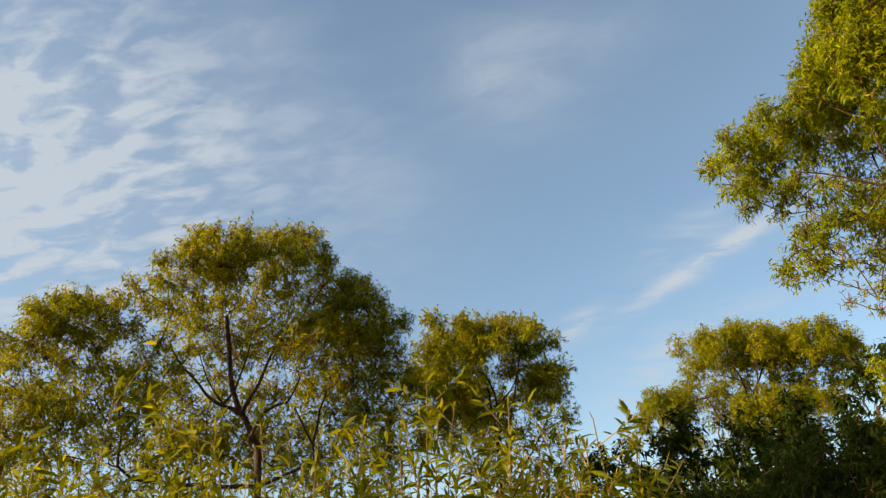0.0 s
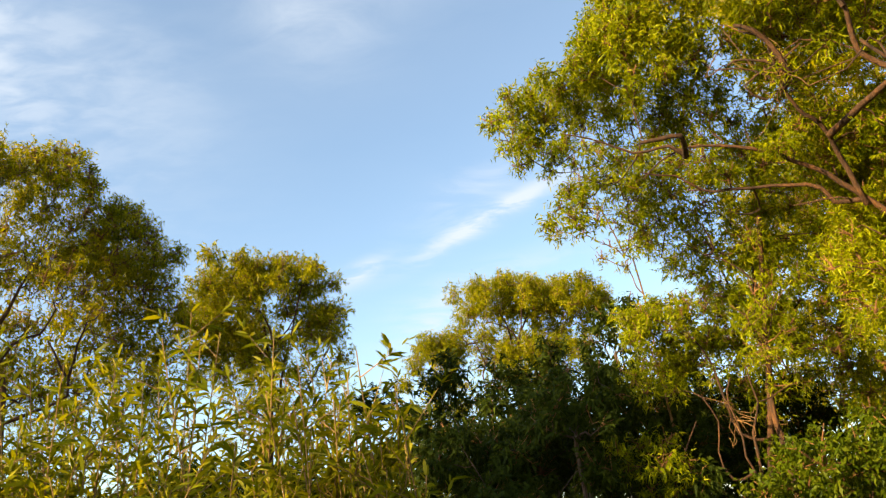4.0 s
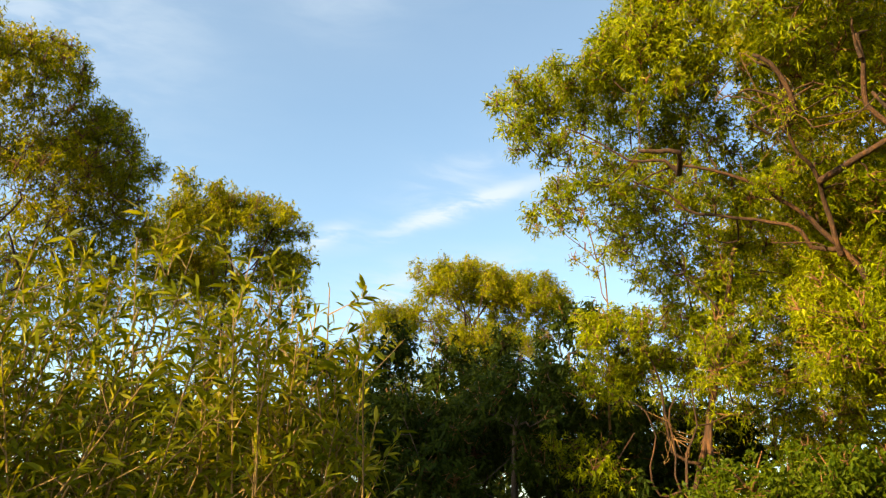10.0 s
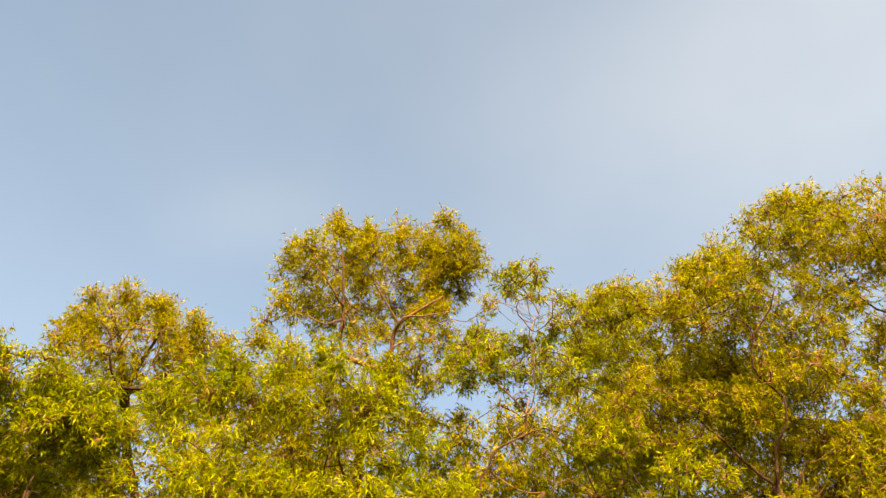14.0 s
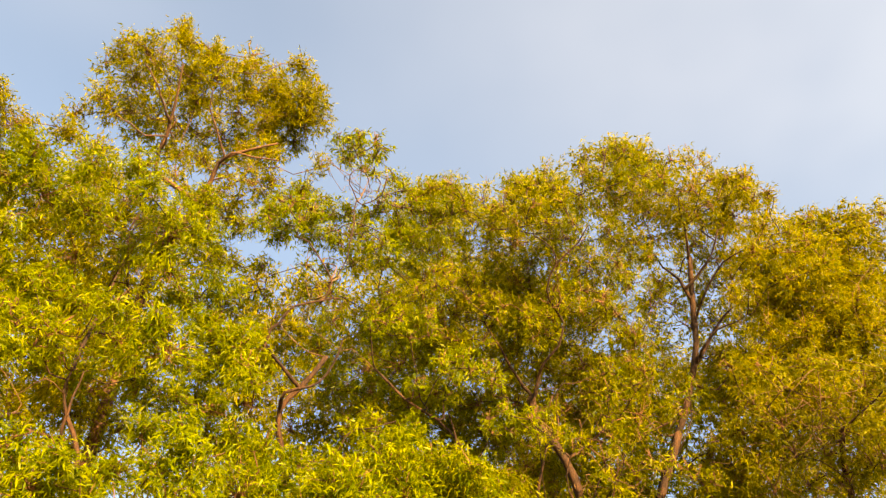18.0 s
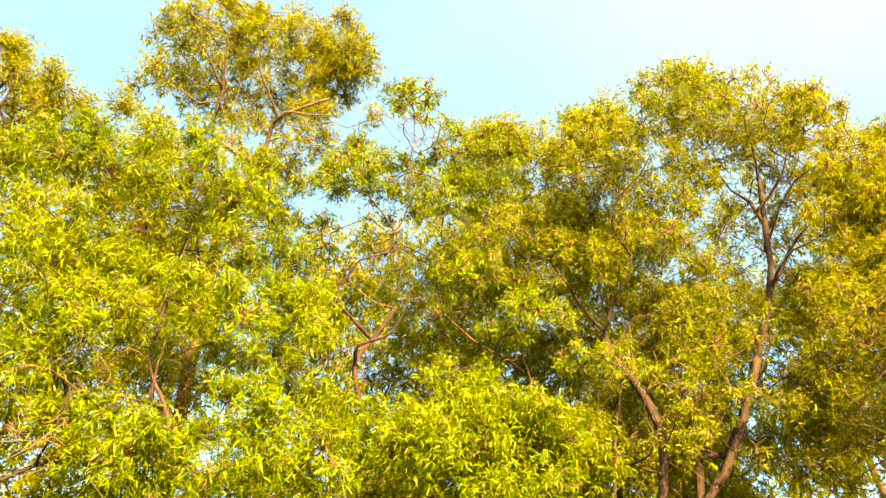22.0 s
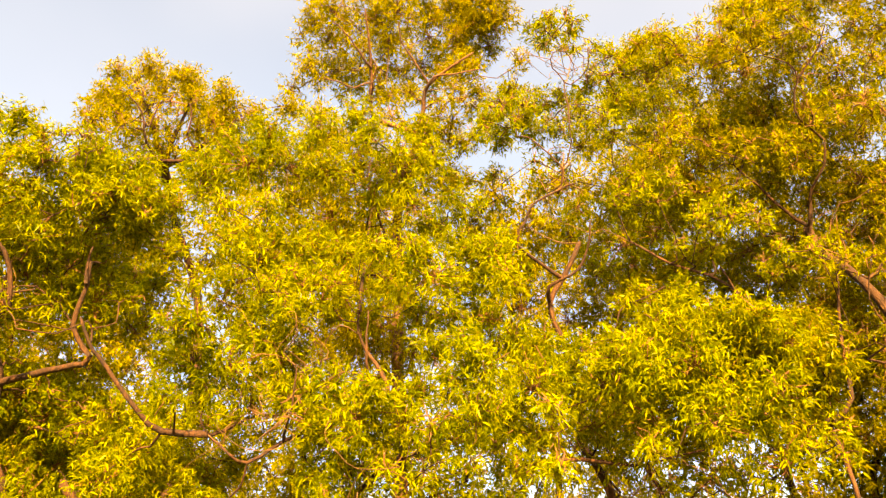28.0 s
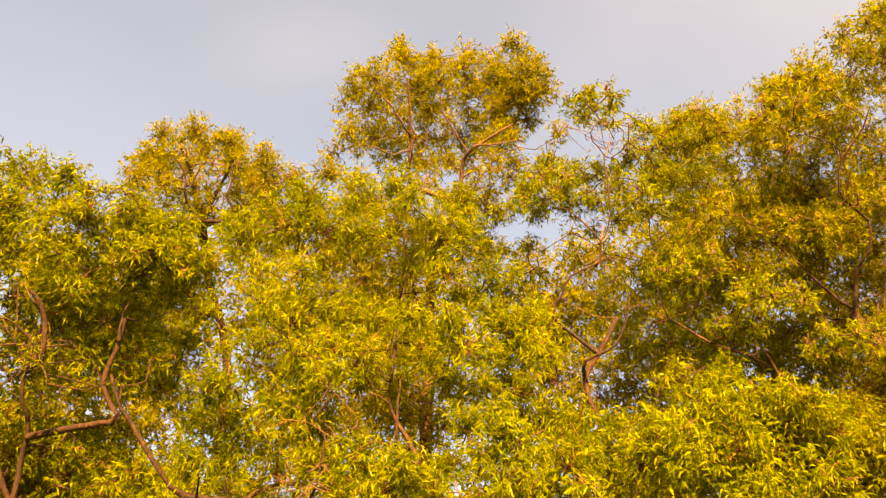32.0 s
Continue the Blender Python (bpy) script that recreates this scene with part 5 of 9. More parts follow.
bough(reaching, [(1.68, 8.09, 6.46, 0.20), (1.99, 8.11, 6.62, 0.20), (2.40, 8.16, 6.93, 0.21), (2.44, 7.36, 6.58, 0.19), (2.83, 7.44, 6.77, 0.20), (1.91, 8.05, 6.27, 0.20), (2.27, 8.11, 6.50, 0.35), (2.50, 7.71, 6.34, 0.34), (2.83, 7.79, 6.65, 0.35), (3.27, 7.80, 6.79, 0.26), (3.28, 7.27, 6.61, 0.20), (2.18, 7.88, 5.98, 0.26), (2.65, 8.42, 6.40, 0.36), (2.83, 7.86, 6.21, 0.35), (3.07, 7.54, 6.27, 0.34), (3.41, 7.44, 6.35, 0.20), (2.62, 8.53, 6.04, 0.25), (2.73, 7.92, 5.95, 0.34), (3.15, 7.87, 6.10, 0.35), (3.27, 7.57, 6.01, 0.34), (2.77, 8.31, 5.74, 0.22), (3.10, 8.48, 6.02, 0.26), (3.27, 7.88, 5.82, 0.20), (3.53, 7.65, 5.81, 0.20)], 0.70)
bough(reaching, [(2.61, 7.25, 5.83, 0.17), (3.16, 7.89, 6.20, 0.19), (3.12, 7.00, 5.71, 0.17), (3.63, 7.54, 6.02, 0.18), (3.05, 7.81, 5.93, 0.27), (3.30, 7.80, 5.90, 0.32), (3.32, 7.17, 5.55, 0.24), (3.27, 8.08, 5.68, 0.19), (3.29, 7.44, 5.40, 0.17)], 0.80)
bough(reaching, [(2.27, 8.12, 5.58, 0.16), (2.57, 8.18, 5.67, 0.17), (2.36, 8.15, 5.34, 0.16), (2.43, 7.55, 5.11, 0.26), (2.44, 7.77, 4.88, 0.27), (2.84, 8.13, 5.13, 0.16), (2.34, 7.97, 4.80, 0.16), (2.60, 7.89, 4.66, 0.17), (2.57, 8.52, 4.67, 0.17), (2.78, 8.30, 4.69, 0.16)], 0.50)
bough(reaching, [(2.23, 7.56, 5.44, 0.15), (2.40, 7.55, 5.33, 0.17), (2.82, 8.11, 5.59, 0.17), (2.36, 7.84, 5.27, 0.23), (2.72, 8.29, 5.42, 0.24), (2.49, 8.29, 5.27, 0.17), (2.69, 8.21, 5.19, 0.18)], 0.60)
bough(reaching, [(4.82, 6.20, 3.24, 0.17), (4.79, 5.92, 3.23, 0.17), (4.88, 6.71, 3.15, 0.18), (4.90, 6.15, 3.06, 0.30), (5.07, 6.12, 3.08, 0.18), (4.53, 6.38, 2.83, 0.17), (4.68, 6.24, 2.78, 0.30), (4.83, 6.02, 2.76, 0.29), (4.94, 5.84, 2.75, 0.17), (4.69, 6.47, 2.64, 0.26), (5.26, 6.84, 2.67, 0.33), (5.28, 6.40, 2.60, 0.25), (4.93, 6.99, 2.47, 0.19), (4.82, 6.48, 2.38, 0.31), (5.26, 6.72, 2.44, 0.32), (5.45, 6.47, 2.42, 0.19), (4.77, 6.69, 2.18, 0.18), (4.80, 6.34, 2.20, 0.21), (4.99, 6.20, 2.16, 0.17), (5.37, 6.30, 2.18, 0.18)], 0.60)
head(reaching, (2.44, 6.96, 6.32), 0.47, 0.37, 16, 0.80)
finish(reaching)

front = tree((5.53, 3.71, 0.0), "wide leaning tree, dense golden-green crown and bare twisted twigs", leaf_size=(0.070, 0.0130), leaf=GREEN)
limb(front, [(5.53, 3.71, -0.10), (5.66, 3.93, 2.88), (5.63, 3.79, 3.21), (5.60, 3.65, 3.50), (5.50, 3.67, 3.68), (5.36, 3.77, 3.77)], 0.085, 0.038, "trunk")
limb(front, [(5.48, 3.58, 3.46), (5.48, 3.47, 3.66), (5.53, 3.20, 3.95), (5.62, 2.98, 4.01), (5.69, 2.73, 4.13)], 0.025, 0.007)
limb(front, [(5.48, 3.47, 3.66), (5.62, 3.20, 3.70), (5.77, 2.92, 3.72), (5.87, 2.60, 3.85)], 0.020, 0.006)
limb(front, [(5.48, 3.57, 3.46), (5.58, 3.35, 3.58), (5.73, 3.08, 3.58), (5.83, 3.00, 3.41), (5.91, 2.90, 3.30)], 0.019, 0.007)
limb(front, [(5.73, 3.08, 3.58), (5.81, 2.88, 3.66), (5.91, 2.67, 3.63), (6.04, 2.37, 3.63), (6.07, 2.22, 3.70)], 0.016, 0.006)
limb(front, [(5.83, 2.99, 3.41), (5.87, 2.88, 3.48), (5.88, 2.79, 3.56)], 0.010, 0.005)
limb(front, [(5.63, 3.13, 4.09), (5.53, 3.12, 4.31), (5.44, 3.12, 4.48)], 0.016, 0.007)
limb(front, [(5.42, 3.26, 4.83), (5.32, 3.32, 4.95), (5.20, 3.33, 5.11), (5.14, 3.26, 5.26)], 0.024, 0.009)
limb(front, [(5.37, 3.70, 4.42), (5.30, 3.87, 4.33), (5.19, 4.09, 4.21), (5.12, 4.27, 4.08), (5.01, 4.43, 4.01), (4.87, 4.51, 4.13), (4.77, 4.58, 4.22)], 0.026, 0.010)
limb(front, [(4.87, 4.59, 4.27), (4.96, 4.45, 4.35), (5.03, 4.31, 4.44), (5.16, 4.15, 4.45), (5.12, 4.07, 4.62), (5.06, 3.98, 4.84)], 0.019, 0.007)
limb(front, [(5.94, 2.64, 3.91), (5.95, 2.55, 4.00), (5.98, 2.43, 4.04), (6.09, 2.25, 3.93)], 0.014, 0.006)
limb(front, [(6.41, 1.80, 4.03), (6.51, 1.51, 3.97), (6.57, 1.27, 3.93), (6.60, 1.02, 3.96), (6.63, 0.75, 3.97)], 0.022, 0.007)
limb(front, [(6.57, 1.27, 3.92), (6.69, 1.18, 3.60), (6.75, 1.05, 3.45), (6.80, 0.81, 3.41), (6.86, 0.67, 3.22), (6.89, 0.59, 3.09)], 0.020, 0.007)
limb(front, [(4.60, 4.90, 4.28), (4.39, 5.01, 4.41), (4.16, 5.09, 4.62), (3.98, 5.14, 4.78), (3.86, 5.16, 4.88), (3.73, 5.16, 5.03)], 0.029, 0.013)
limb(front, [(4.07, 5.45, 5.06), (3.96, 5.45, 5.19), (3.81, 5.64, 5.04), (3.57, 5.82, 5.00)], 0.012, 0.005)
limb(front, [(4.82, 3.71, 4.23), (4.76, 3.65, 4.42), (4.72, 3.60, 4.54), (4.62, 3.66, 4.63)], 0.012, 0.005)
limb(front, [(4.72, 3.60, 4.54), (4.75, 3.48, 4.64), (4.80, 3.35, 4.70)], 0.009, 0.005)
limb(front, [(5.01, 3.13, 4.59), (4.90, 3.11, 4.78), (4.84, 3.07, 4.92), (4.80, 3.03, 5.02)], 0.016, 0.006)
limb(front, [(5.57, 3.52, 6.85), (5.48, 3.44, 6.99), (5.36, 3.44, 7.12), (5.27, 3.35, 7.25)], 0.019, 0.007)
bough(front, [(2.94, 5.70, 6.21, 0.25), (3.08, 5.42, 6.38, 0.24), (3.66, 5.56, 6.86, 0.31), (3.73, 4.95, 6.61, 0.25), (3.17, 5.68, 6.18, 0.40), (3.64, 5.66, 6.50, 0.45), (3.56, 5.06, 6.28, 0.42), (3.84, 4.93, 6.34, 0.30), (3.56, 6.32, 6.15, 0.27), (3.40, 5.62, 5.81, 0.24), (3.77, 5.51, 6.08, 0.26), (4.18, 5.38, 6.41, 0.34)], 1.00)
bough(front, [(4.41, 4.08, 7.26, 0.26), (4.30, 3.35, 6.88, 0.27), (4.88, 3.30, 7.55, 0.26), (4.38, 4.75, 6.89, 0.44), (4.42, 4.29, 6.95, 0.44), (4.68, 3.97, 7.01, 0.44), (5.02, 3.69, 7.08, 0.34), (4.16, 4.84, 6.42, 0.25), (4.28, 4.37, 6.26, 0.24), (4.45, 3.98, 6.31, 0.24)], 1.00)
bough(front, [(4.39, 2.79, 6.65, 0.21), (5.14, 2.68, 7.28, 0.24), (4.89, 2.77, 6.65, 0.38), (5.11, 2.53, 6.77, 0.26), (4.99, 3.12, 6.42, 0.22), (5.18, 2.77, 6.37, 0.38), (5.50, 2.44, 6.48, 0.23), (5.62, 2.77, 6.39, 0.23)], 1.00)
bough(front, [(4.26, 4.93, 5.99, 0.24), (4.03, 4.00, 5.61, 0.22), (4.65, 4.12, 5.91, 0.37), (4.86, 3.73, 5.98, 0.31), (4.98, 3.39, 5.86, 0.23), (4.45, 4.72, 5.59, 0.24), (4.64, 4.40, 5.70, 0.24), (4.88, 3.98, 5.70, 0.23), (4.72, 3.36, 5.37, 0.21)], 1.00)
bough(front, [(4.63, 2.85, 5.52, 0.20), (4.89, 2.61, 5.60, 0.20), (5.57, 2.49, 6.06, 0.22), (5.65, 2.15, 5.89, 0.29), (5.49, 3.19, 5.83, 0.33), (5.12, 2.55, 5.43, 0.35), (5.75, 2.41, 5.79, 0.38), (5.31, 1.91, 5.37, 0.23), (5.25, 3.29, 5.33, 0.21), (5.50, 2.91, 5.35, 0.21), (5.73, 2.64, 5.38, 0.22), (5.81, 2.34, 5.33, 0.21)], 1.00)
bough(front, [(4.00, 4.35, 4.85, 0.21), (4.14, 4.25, 4.89, 0.22), (4.77, 4.21, 5.15, 0.32), (4.59, 3.64, 5.10, 0.21), (4.48, 4.56, 4.79, 0.36), (4.64, 4.27, 4.75, 0.38), (4.92, 3.96, 4.88, 0.31), (4.10, 4.42, 4.26, 0.20), (4.62, 4.54, 4.54, 0.26), (4.96, 4.27, 4.56, 0.23), (5.26, 4.10, 4.70, 0.23)], 1.00)
bough(front, [(4.88, 3.83, 4.52, 0.21), (4.56, 3.17, 4.29, 0.19), (4.63, 2.82, 4.20, 0.20), (5.26, 2.78, 4.44, 0.20), (5.17, 3.72, 4.35, 0.21), (4.76, 3.02, 4.06, 0.32), (5.18, 2.87, 4.16, 0.33), (5.00, 2.51, 3.99, 0.22), (5.23, 3.48, 3.99, 0.20), (5.14, 3.11, 3.92, 0.19)], 1.00)
bough(front, [(5.19, 2.58, 4.75, 0.20), (4.90, 2.14, 4.55, 0.21), (5.56, 1.99, 4.89, 0.20), (5.66, 1.75, 4.80, 0.20), (5.04, 2.36, 4.33, 0.20), (5.09, 2.10, 4.32, 0.32), (5.58, 1.89, 4.43, 0.34), (5.09, 2.19, 4.05, 0.29), (5.90, 2.26, 4.41, 0.36), (5.31, 1.60, 4.04, 0.18), (5.52, 2.55, 4.06, 0.20), (5.63, 2.22, 3.98, 0.20), (5.99, 2.02, 4.08, 0.21)], 1.00)
bough(front, [(3.64, 6.66, 5.87, 0.24), (3.90, 6.48, 6.14, 0.24), (3.89, 5.77, 5.81, 0.23), (4.37, 6.08, 6.16, 0.24), (3.56, 6.04, 5.34, 0.22), (3.93, 5.92, 5.46, 0.22), (4.28, 5.82, 5.68, 0.36), (4.38, 5.43, 5.64, 0.22)], 0.60)
bough(front, [(5.24, 3.77, 3.84, 0.21), (5.18, 3.37, 3.78, 0.21), (5.00, 2.90, 3.68, 0.19), (5.18, 2.68, 3.69, 0.19), (5.14, 2.29, 3.64, 0.18), (5.91, 2.20, 3.83, 0.23), (5.36, 1.64, 3.60, 0.18), (4.96, 3.39, 3.50, 0.19), (5.38, 3.30, 3.50, 0.23), (5.76, 3.14, 3.68, 0.36), (5.86, 2.79, 3.66, 0.35), (5.92, 2.45, 3.55, 0.28), (6.02, 2.12, 3.53, 0.27)], 0.70)
bough(front, [(4.66, 3.46, 4.14, 0.19), (5.12, 3.43, 4.44, 0.20), (4.80, 2.89, 4.17, 0.18), (5.19, 3.58, 4.13, 0.32), (4.93, 3.11, 4.05, 0.31), (5.47, 3.57, 3.94, 0.20), (5.64, 3.33, 3.98, 0.20)], 0.50)
bough(front, [(4.60, 5.55, 4.60, 0.22), (5.14, 5.56, 4.81, 0.23), (5.60, 5.46, 4.88, 0.23), (5.58, 5.05, 4.74, 0.23), (4.87, 6.07, 4.57, 0.29), (4.77, 5.38, 4.28, 0.37), (5.22, 5.47, 4.42, 0.39), (5.91, 5.16, 4.49, 0.23), (4.61, 5.51, 3.99, 0.36), (5.31, 5.33, 4.11, 0.38), (5.78, 5.37, 4.29, 0.40), (4.91, 6.16, 3.81, 0.23), (5.14, 5.89, 3.85, 0.39), (5.59, 5.83, 3.96, 0.40), (5.19, 5.02, 3.73, 0.36), (5.50, 4.86, 3.78, 0.21), (4.94, 5.95, 3.51, 0.33), (5.33, 5.83, 3.62, 0.39), (5.74, 5.79, 3.69, 0.40), (5.99, 5.57, 3.68, 0.40), (5.06, 6.39, 3.39, 0.23), (5.23, 6.01, 3.29, 0.29), (5.18, 5.48, 3.26, 0.31), (5.69, 5.53, 3.31, 0.23)], 0.85)
bare_twigs(front, (5.34, 3.29, 3.66), 0.72, 12, 0.009)
bare_twigs(front, (4.88, 4.03, 4.59), 0.61, 12, 0.009)
bare_twigs(front, (4.58, 3.97, 4.69), 0.44, 5, 0.009)
bare_twigs(front, (5.71, 2.81, 3.35), 0.33, 8, 0.013)
head(front, (3.69, 5.11, 6.09), 0.41, 0.30, 16, 0.70)
head(front, (3.34, 5.38, 6.48), 0.51, 0.34, 18, 0.70)
head(front, (4.98, 3.87, 5.40), 0.56, 0.35, 20, 0.60)
head(front, (7.17, 2.95, 4.68), 0.52, 0.35, 14, 0.60)
head(front, (6.81, 3.74, 4.54), 0.46, 0.29, 12, 0.60)
finish(front)

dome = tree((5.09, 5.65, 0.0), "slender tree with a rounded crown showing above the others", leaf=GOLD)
limb(dome, [(5.09, 5.65, -0.10), (6.59, 6.71, 6.26), (5.47, 6.45, 7.82), (5.08, 6.34, 8.25)], 0.080, 0.050, "trunk")
limb(dome, [(5.08, 6.34, 8.25), (4.65, 6.23, 8.66), (4.25, 6.20, 8.93)], 0.040, 0.012)
limb(dome, [(5.08, 6.34, 8.25), (4.87, 5.98, 8.73), (4.73, 5.74, 9.01)], 0.040, 0.012)
limb(dome, [(5.08, 6.34, 8.25), (5.24, 5.78, 8.63), (5.10, 5.45, 8.98)], 0.040, 0.012)
limb(dome, [(4.54, 6.01, 8.03), (4.40, 5.92, 8.21), (4.22, 5.90, 8.34), (4.08, 5.94, 8.39)], 0.022, 0.007)
limb(dome, [(4.40, 5.92, 8.21), (4.31, 5.76, 8.41), (4.31, 5.61, 8.53)], 0.016, 0.006)
limb(dome, [(4.97, 5.67, 8.03), (4.73, 5.69, 8.18), (4.63, 5.59, 8.34), (4.50, 5.56, 8.46)], 0.024, 0.007)
limb(dome, [(5.11, 5.51, 8.06), (5.06, 5.31, 8.27), (5.03, 5.15, 8.42)], 0.022, 0.007)
bough(dome, [(3.93, 6.09, 8.75, 0.21), (4.20, 5.92, 9.04, 0.21), (4.49, 5.66, 9.02, 0.21), (4.31, 6.67, 8.95, 0.28), (4.11, 5.98, 8.52, 0.20), (4.47, 5.95, 8.82, 0.21), (3.97, 6.41, 8.26, 0.20), (4.14, 6.19, 8.30, 0.21)], 1.50)
bough(dome, [(4.87, 5.87, 9.19, 0.21), (4.83, 5.28, 8.87, 0.23), (5.30, 5.87, 9.14, 0.25), (5.13, 5.28, 8.75, 0.27), (5.21, 5.53, 8.50, 0.20)], 1.40)
bough(dome, [(5.14, 5.02, 8.62, 0.22), (5.49, 4.79, 8.97, 0.23), (5.55, 4.34, 8.66, 0.22), (5.61, 5.11, 8.52, 0.22), (5.80, 4.71, 8.49, 0.22), (5.78, 4.28, 8.41, 0.22)], 1.20)
bough(dome, [(4.39, 6.40, 9.23, 0.23), (4.76, 6.46, 9.66, 0.24), (5.03, 6.13, 9.77, 0.24), (4.58, 7.01, 9.30, 0.28), (4.87, 6.63, 9.26, 0.41), (5.18, 6.31, 9.39, 0.41), (5.42, 6.12, 9.51, 0.41), (4.37, 6.67, 8.45, 0.22), (4.76, 6.66, 8.76, 0.23), (4.99, 6.27, 8.77, 0.23), (5.44, 6.19, 9.06, 0.23), (5.47, 5.76, 8.85, 0.23)], 0.70)
bough(dome, [(3.97, 6.33, 8.03, 0.21), (4.13, 5.98, 8.01, 0.20), (4.51, 5.95, 8.28, 0.26), (4.95, 5.75, 8.56, 0.22), (5.10, 5.39, 8.58, 0.21), (4.39, 6.39, 7.98, 0.30), (4.69, 6.28, 8.21, 0.33), (5.01, 6.16, 8.43, 0.36), (5.32, 5.88, 8.47, 0.28), (5.39, 5.47, 8.50, 0.33)], 0.90)
bough(dome, [(3.98, 5.58, 8.14, 0.17), (4.24, 5.45, 8.22, 0.23), (4.63, 5.51, 8.63, 0.23), (4.55, 5.99, 8.38, 0.19), (4.71, 5.22, 8.21, 0.18)], 0.35)
finish(dome)

crown_tall = tree((6.65, 3.52, 0.0), "tallest tree, open layered crown on an elbowed limb, sunlit orange put into its bark", bark=BARK_SUNLIT, leaf=GOLD)
limb(crown_tall, [(6.65, 3.52, -0.10), (7.23, 4.10, 7.74), (6.69, 3.73, 7.85), (6.14, 3.37, 7.92)], 0.093, 0.060, "trunk")
limb(crown_tall, [(6.01, 3.30, 7.79), (5.77, 3.05, 8.15), (5.62, 2.92, 8.33), (5.52, 2.81, 8.47), (5.51, 2.56, 8.57), (5.51, 2.23, 8.69)], 0.045, 0.013)
limb(crown_tall, [(5.46, 2.68, 8.44), (5.55, 2.45, 8.45), (5.65, 2.18, 8.47)], 0.019, 0.006)
limb(crown_tall, [(5.54, 3.52, 8.24), (5.26, 3.41, 8.52), (5.07, 3.34, 8.70), (4.87, 3.27, 8.87), (4.67, 3.18, 9.04)], 0.032, 0.009)
limb(crown_tall, [(5.03, 3.32, 8.60), (4.85, 3.36, 8.70), (4.69, 3.38, 8.80), (4.56, 3.47, 8.84)], 0.017, 0.006)
limb(crown_tall, [(5.21, 3.37, 8.44), (5.15, 3.59, 8.37), (5.00, 3.73, 8.40), (4.89, 3.86, 8.41)], 0.014, 0.006)
limb(crown_tall, [(5.52, 2.81, 8.47), (5.29, 2.86, 8.63), (5.09, 2.89, 8.76), (4.92, 2.83, 8.90)], 0.014, 0.006)
limb(crown_tall, [(5.98, 3.70, 7.10), (5.85, 3.70, 7.24), (5.73, 3.67, 7.39), (5.66, 3.53, 7.54)], 0.025, 0.009)
bough(crown_tall, [(5.46, 3.89, 11.08, 0.23), (5.67, 3.47, 10.76, 0.23), (5.58, 4.64, 10.71, 0.24), (5.20, 4.00, 10.11, 0.37), (5.49, 4.26, 10.05, 0.22), (5.56, 4.62, 9.73, 0.28), (5.82, 4.29, 9.76, 0.22), (5.66, 4.93, 9.55, 0.22), (5.73, 4.51, 9.62, 0.26)], 1.20)
bough(crown_tall, [(5.50, 3.81, 10.82, 0.23), (5.31, 3.20, 10.18, 0.23), (5.85, 3.06, 10.68, 0.23), (5.88, 3.76, 10.61, 0.27), (5.48, 3.19, 9.99, 0.37), (6.15, 3.07, 10.48, 0.23), (5.67, 3.44, 9.75, 0.21)], 1.40)
bough(crown_tall, [(5.60, 2.19, 10.31, 0.21), (6.35, 2.74, 10.79, 0.28), (6.35, 2.32, 10.64, 0.39), (6.55, 2.68, 10.60, 0.39), (6.46, 2.27, 10.36, 0.39), (6.65, 2.86, 10.36, 0.26), (6.79, 2.50, 10.28, 0.28), (6.58, 3.07, 9.81, 0.22), (6.54, 2.74, 9.71, 0.35)], 1.40)
bough(crown_tall, [(6.36, 4.22, 10.26, 0.22), (6.64, 3.95, 10.39, 0.23), (6.74, 3.55, 10.30, 0.22), (6.94, 4.41, 10.36, 0.23), (6.91, 3.88, 10.12, 0.22)], 0.45)
bough(crown_tall, [(6.66, 2.01, 9.54, 0.21), (6.44, 2.87, 9.25, 0.21), (7.06, 2.77, 9.70, 0.22), (7.13, 2.31, 9.61, 0.22), (6.83, 3.29, 9.36, 0.22), (7.09, 2.91, 9.52, 0.22)], 0.80)
bough(crown_tall, [(5.27, 4.70, 8.06, 0.30), (5.79, 4.35, 8.47, 0.38), (5.80, 3.80, 8.15, 0.43), (6.34, 3.30, 8.43, 0.41), (6.28, 2.91, 8.27, 0.30), (5.84, 4.69, 8.06, 0.47), (6.11, 4.14, 8.15, 0.54), (6.71, 3.88, 8.31, 0.56), (6.61, 3.11, 8.01, 0.31), (6.01, 5.07, 7.79, 0.32), (6.29, 4.56, 7.72, 0.54), (6.48, 4.09, 7.73, 0.53), (6.55, 3.51, 7.57, 0.30), (6.73, 5.15, 7.63, 0.56), (6.74, 4.63, 7.40, 0.54), (6.79, 3.85, 7.26, 0.30), (6.36, 5.16, 6.89, 0.31), (6.93, 4.94, 7.19, 0.32), (6.74, 4.35, 6.93, 0.30)], 0.70)
bough(crown_tall, [(5.94, 4.31, 10.48, 0.24), (6.20, 3.95, 10.68, 0.25), (6.64, 3.73, 10.95, 0.25), (7.12, 3.48, 11.25, 0.26), (6.87, 2.90, 10.75, 0.25), (6.46, 4.89, 10.94, 0.39), (6.72, 4.58, 10.87, 0.45), (6.57, 4.02, 10.37, 0.42), (6.87, 3.58, 10.55, 0.43), (7.22, 3.30, 10.71, 0.44), (7.13, 2.86, 10.38, 0.24), (6.85, 4.85, 10.64, 0.39), (6.95, 4.41, 10.48, 0.33), (7.29, 4.12, 10.68, 0.33), (7.56, 3.79, 10.74, 0.30), (7.72, 3.37, 10.69, 0.27)], 0.50, 1.3)
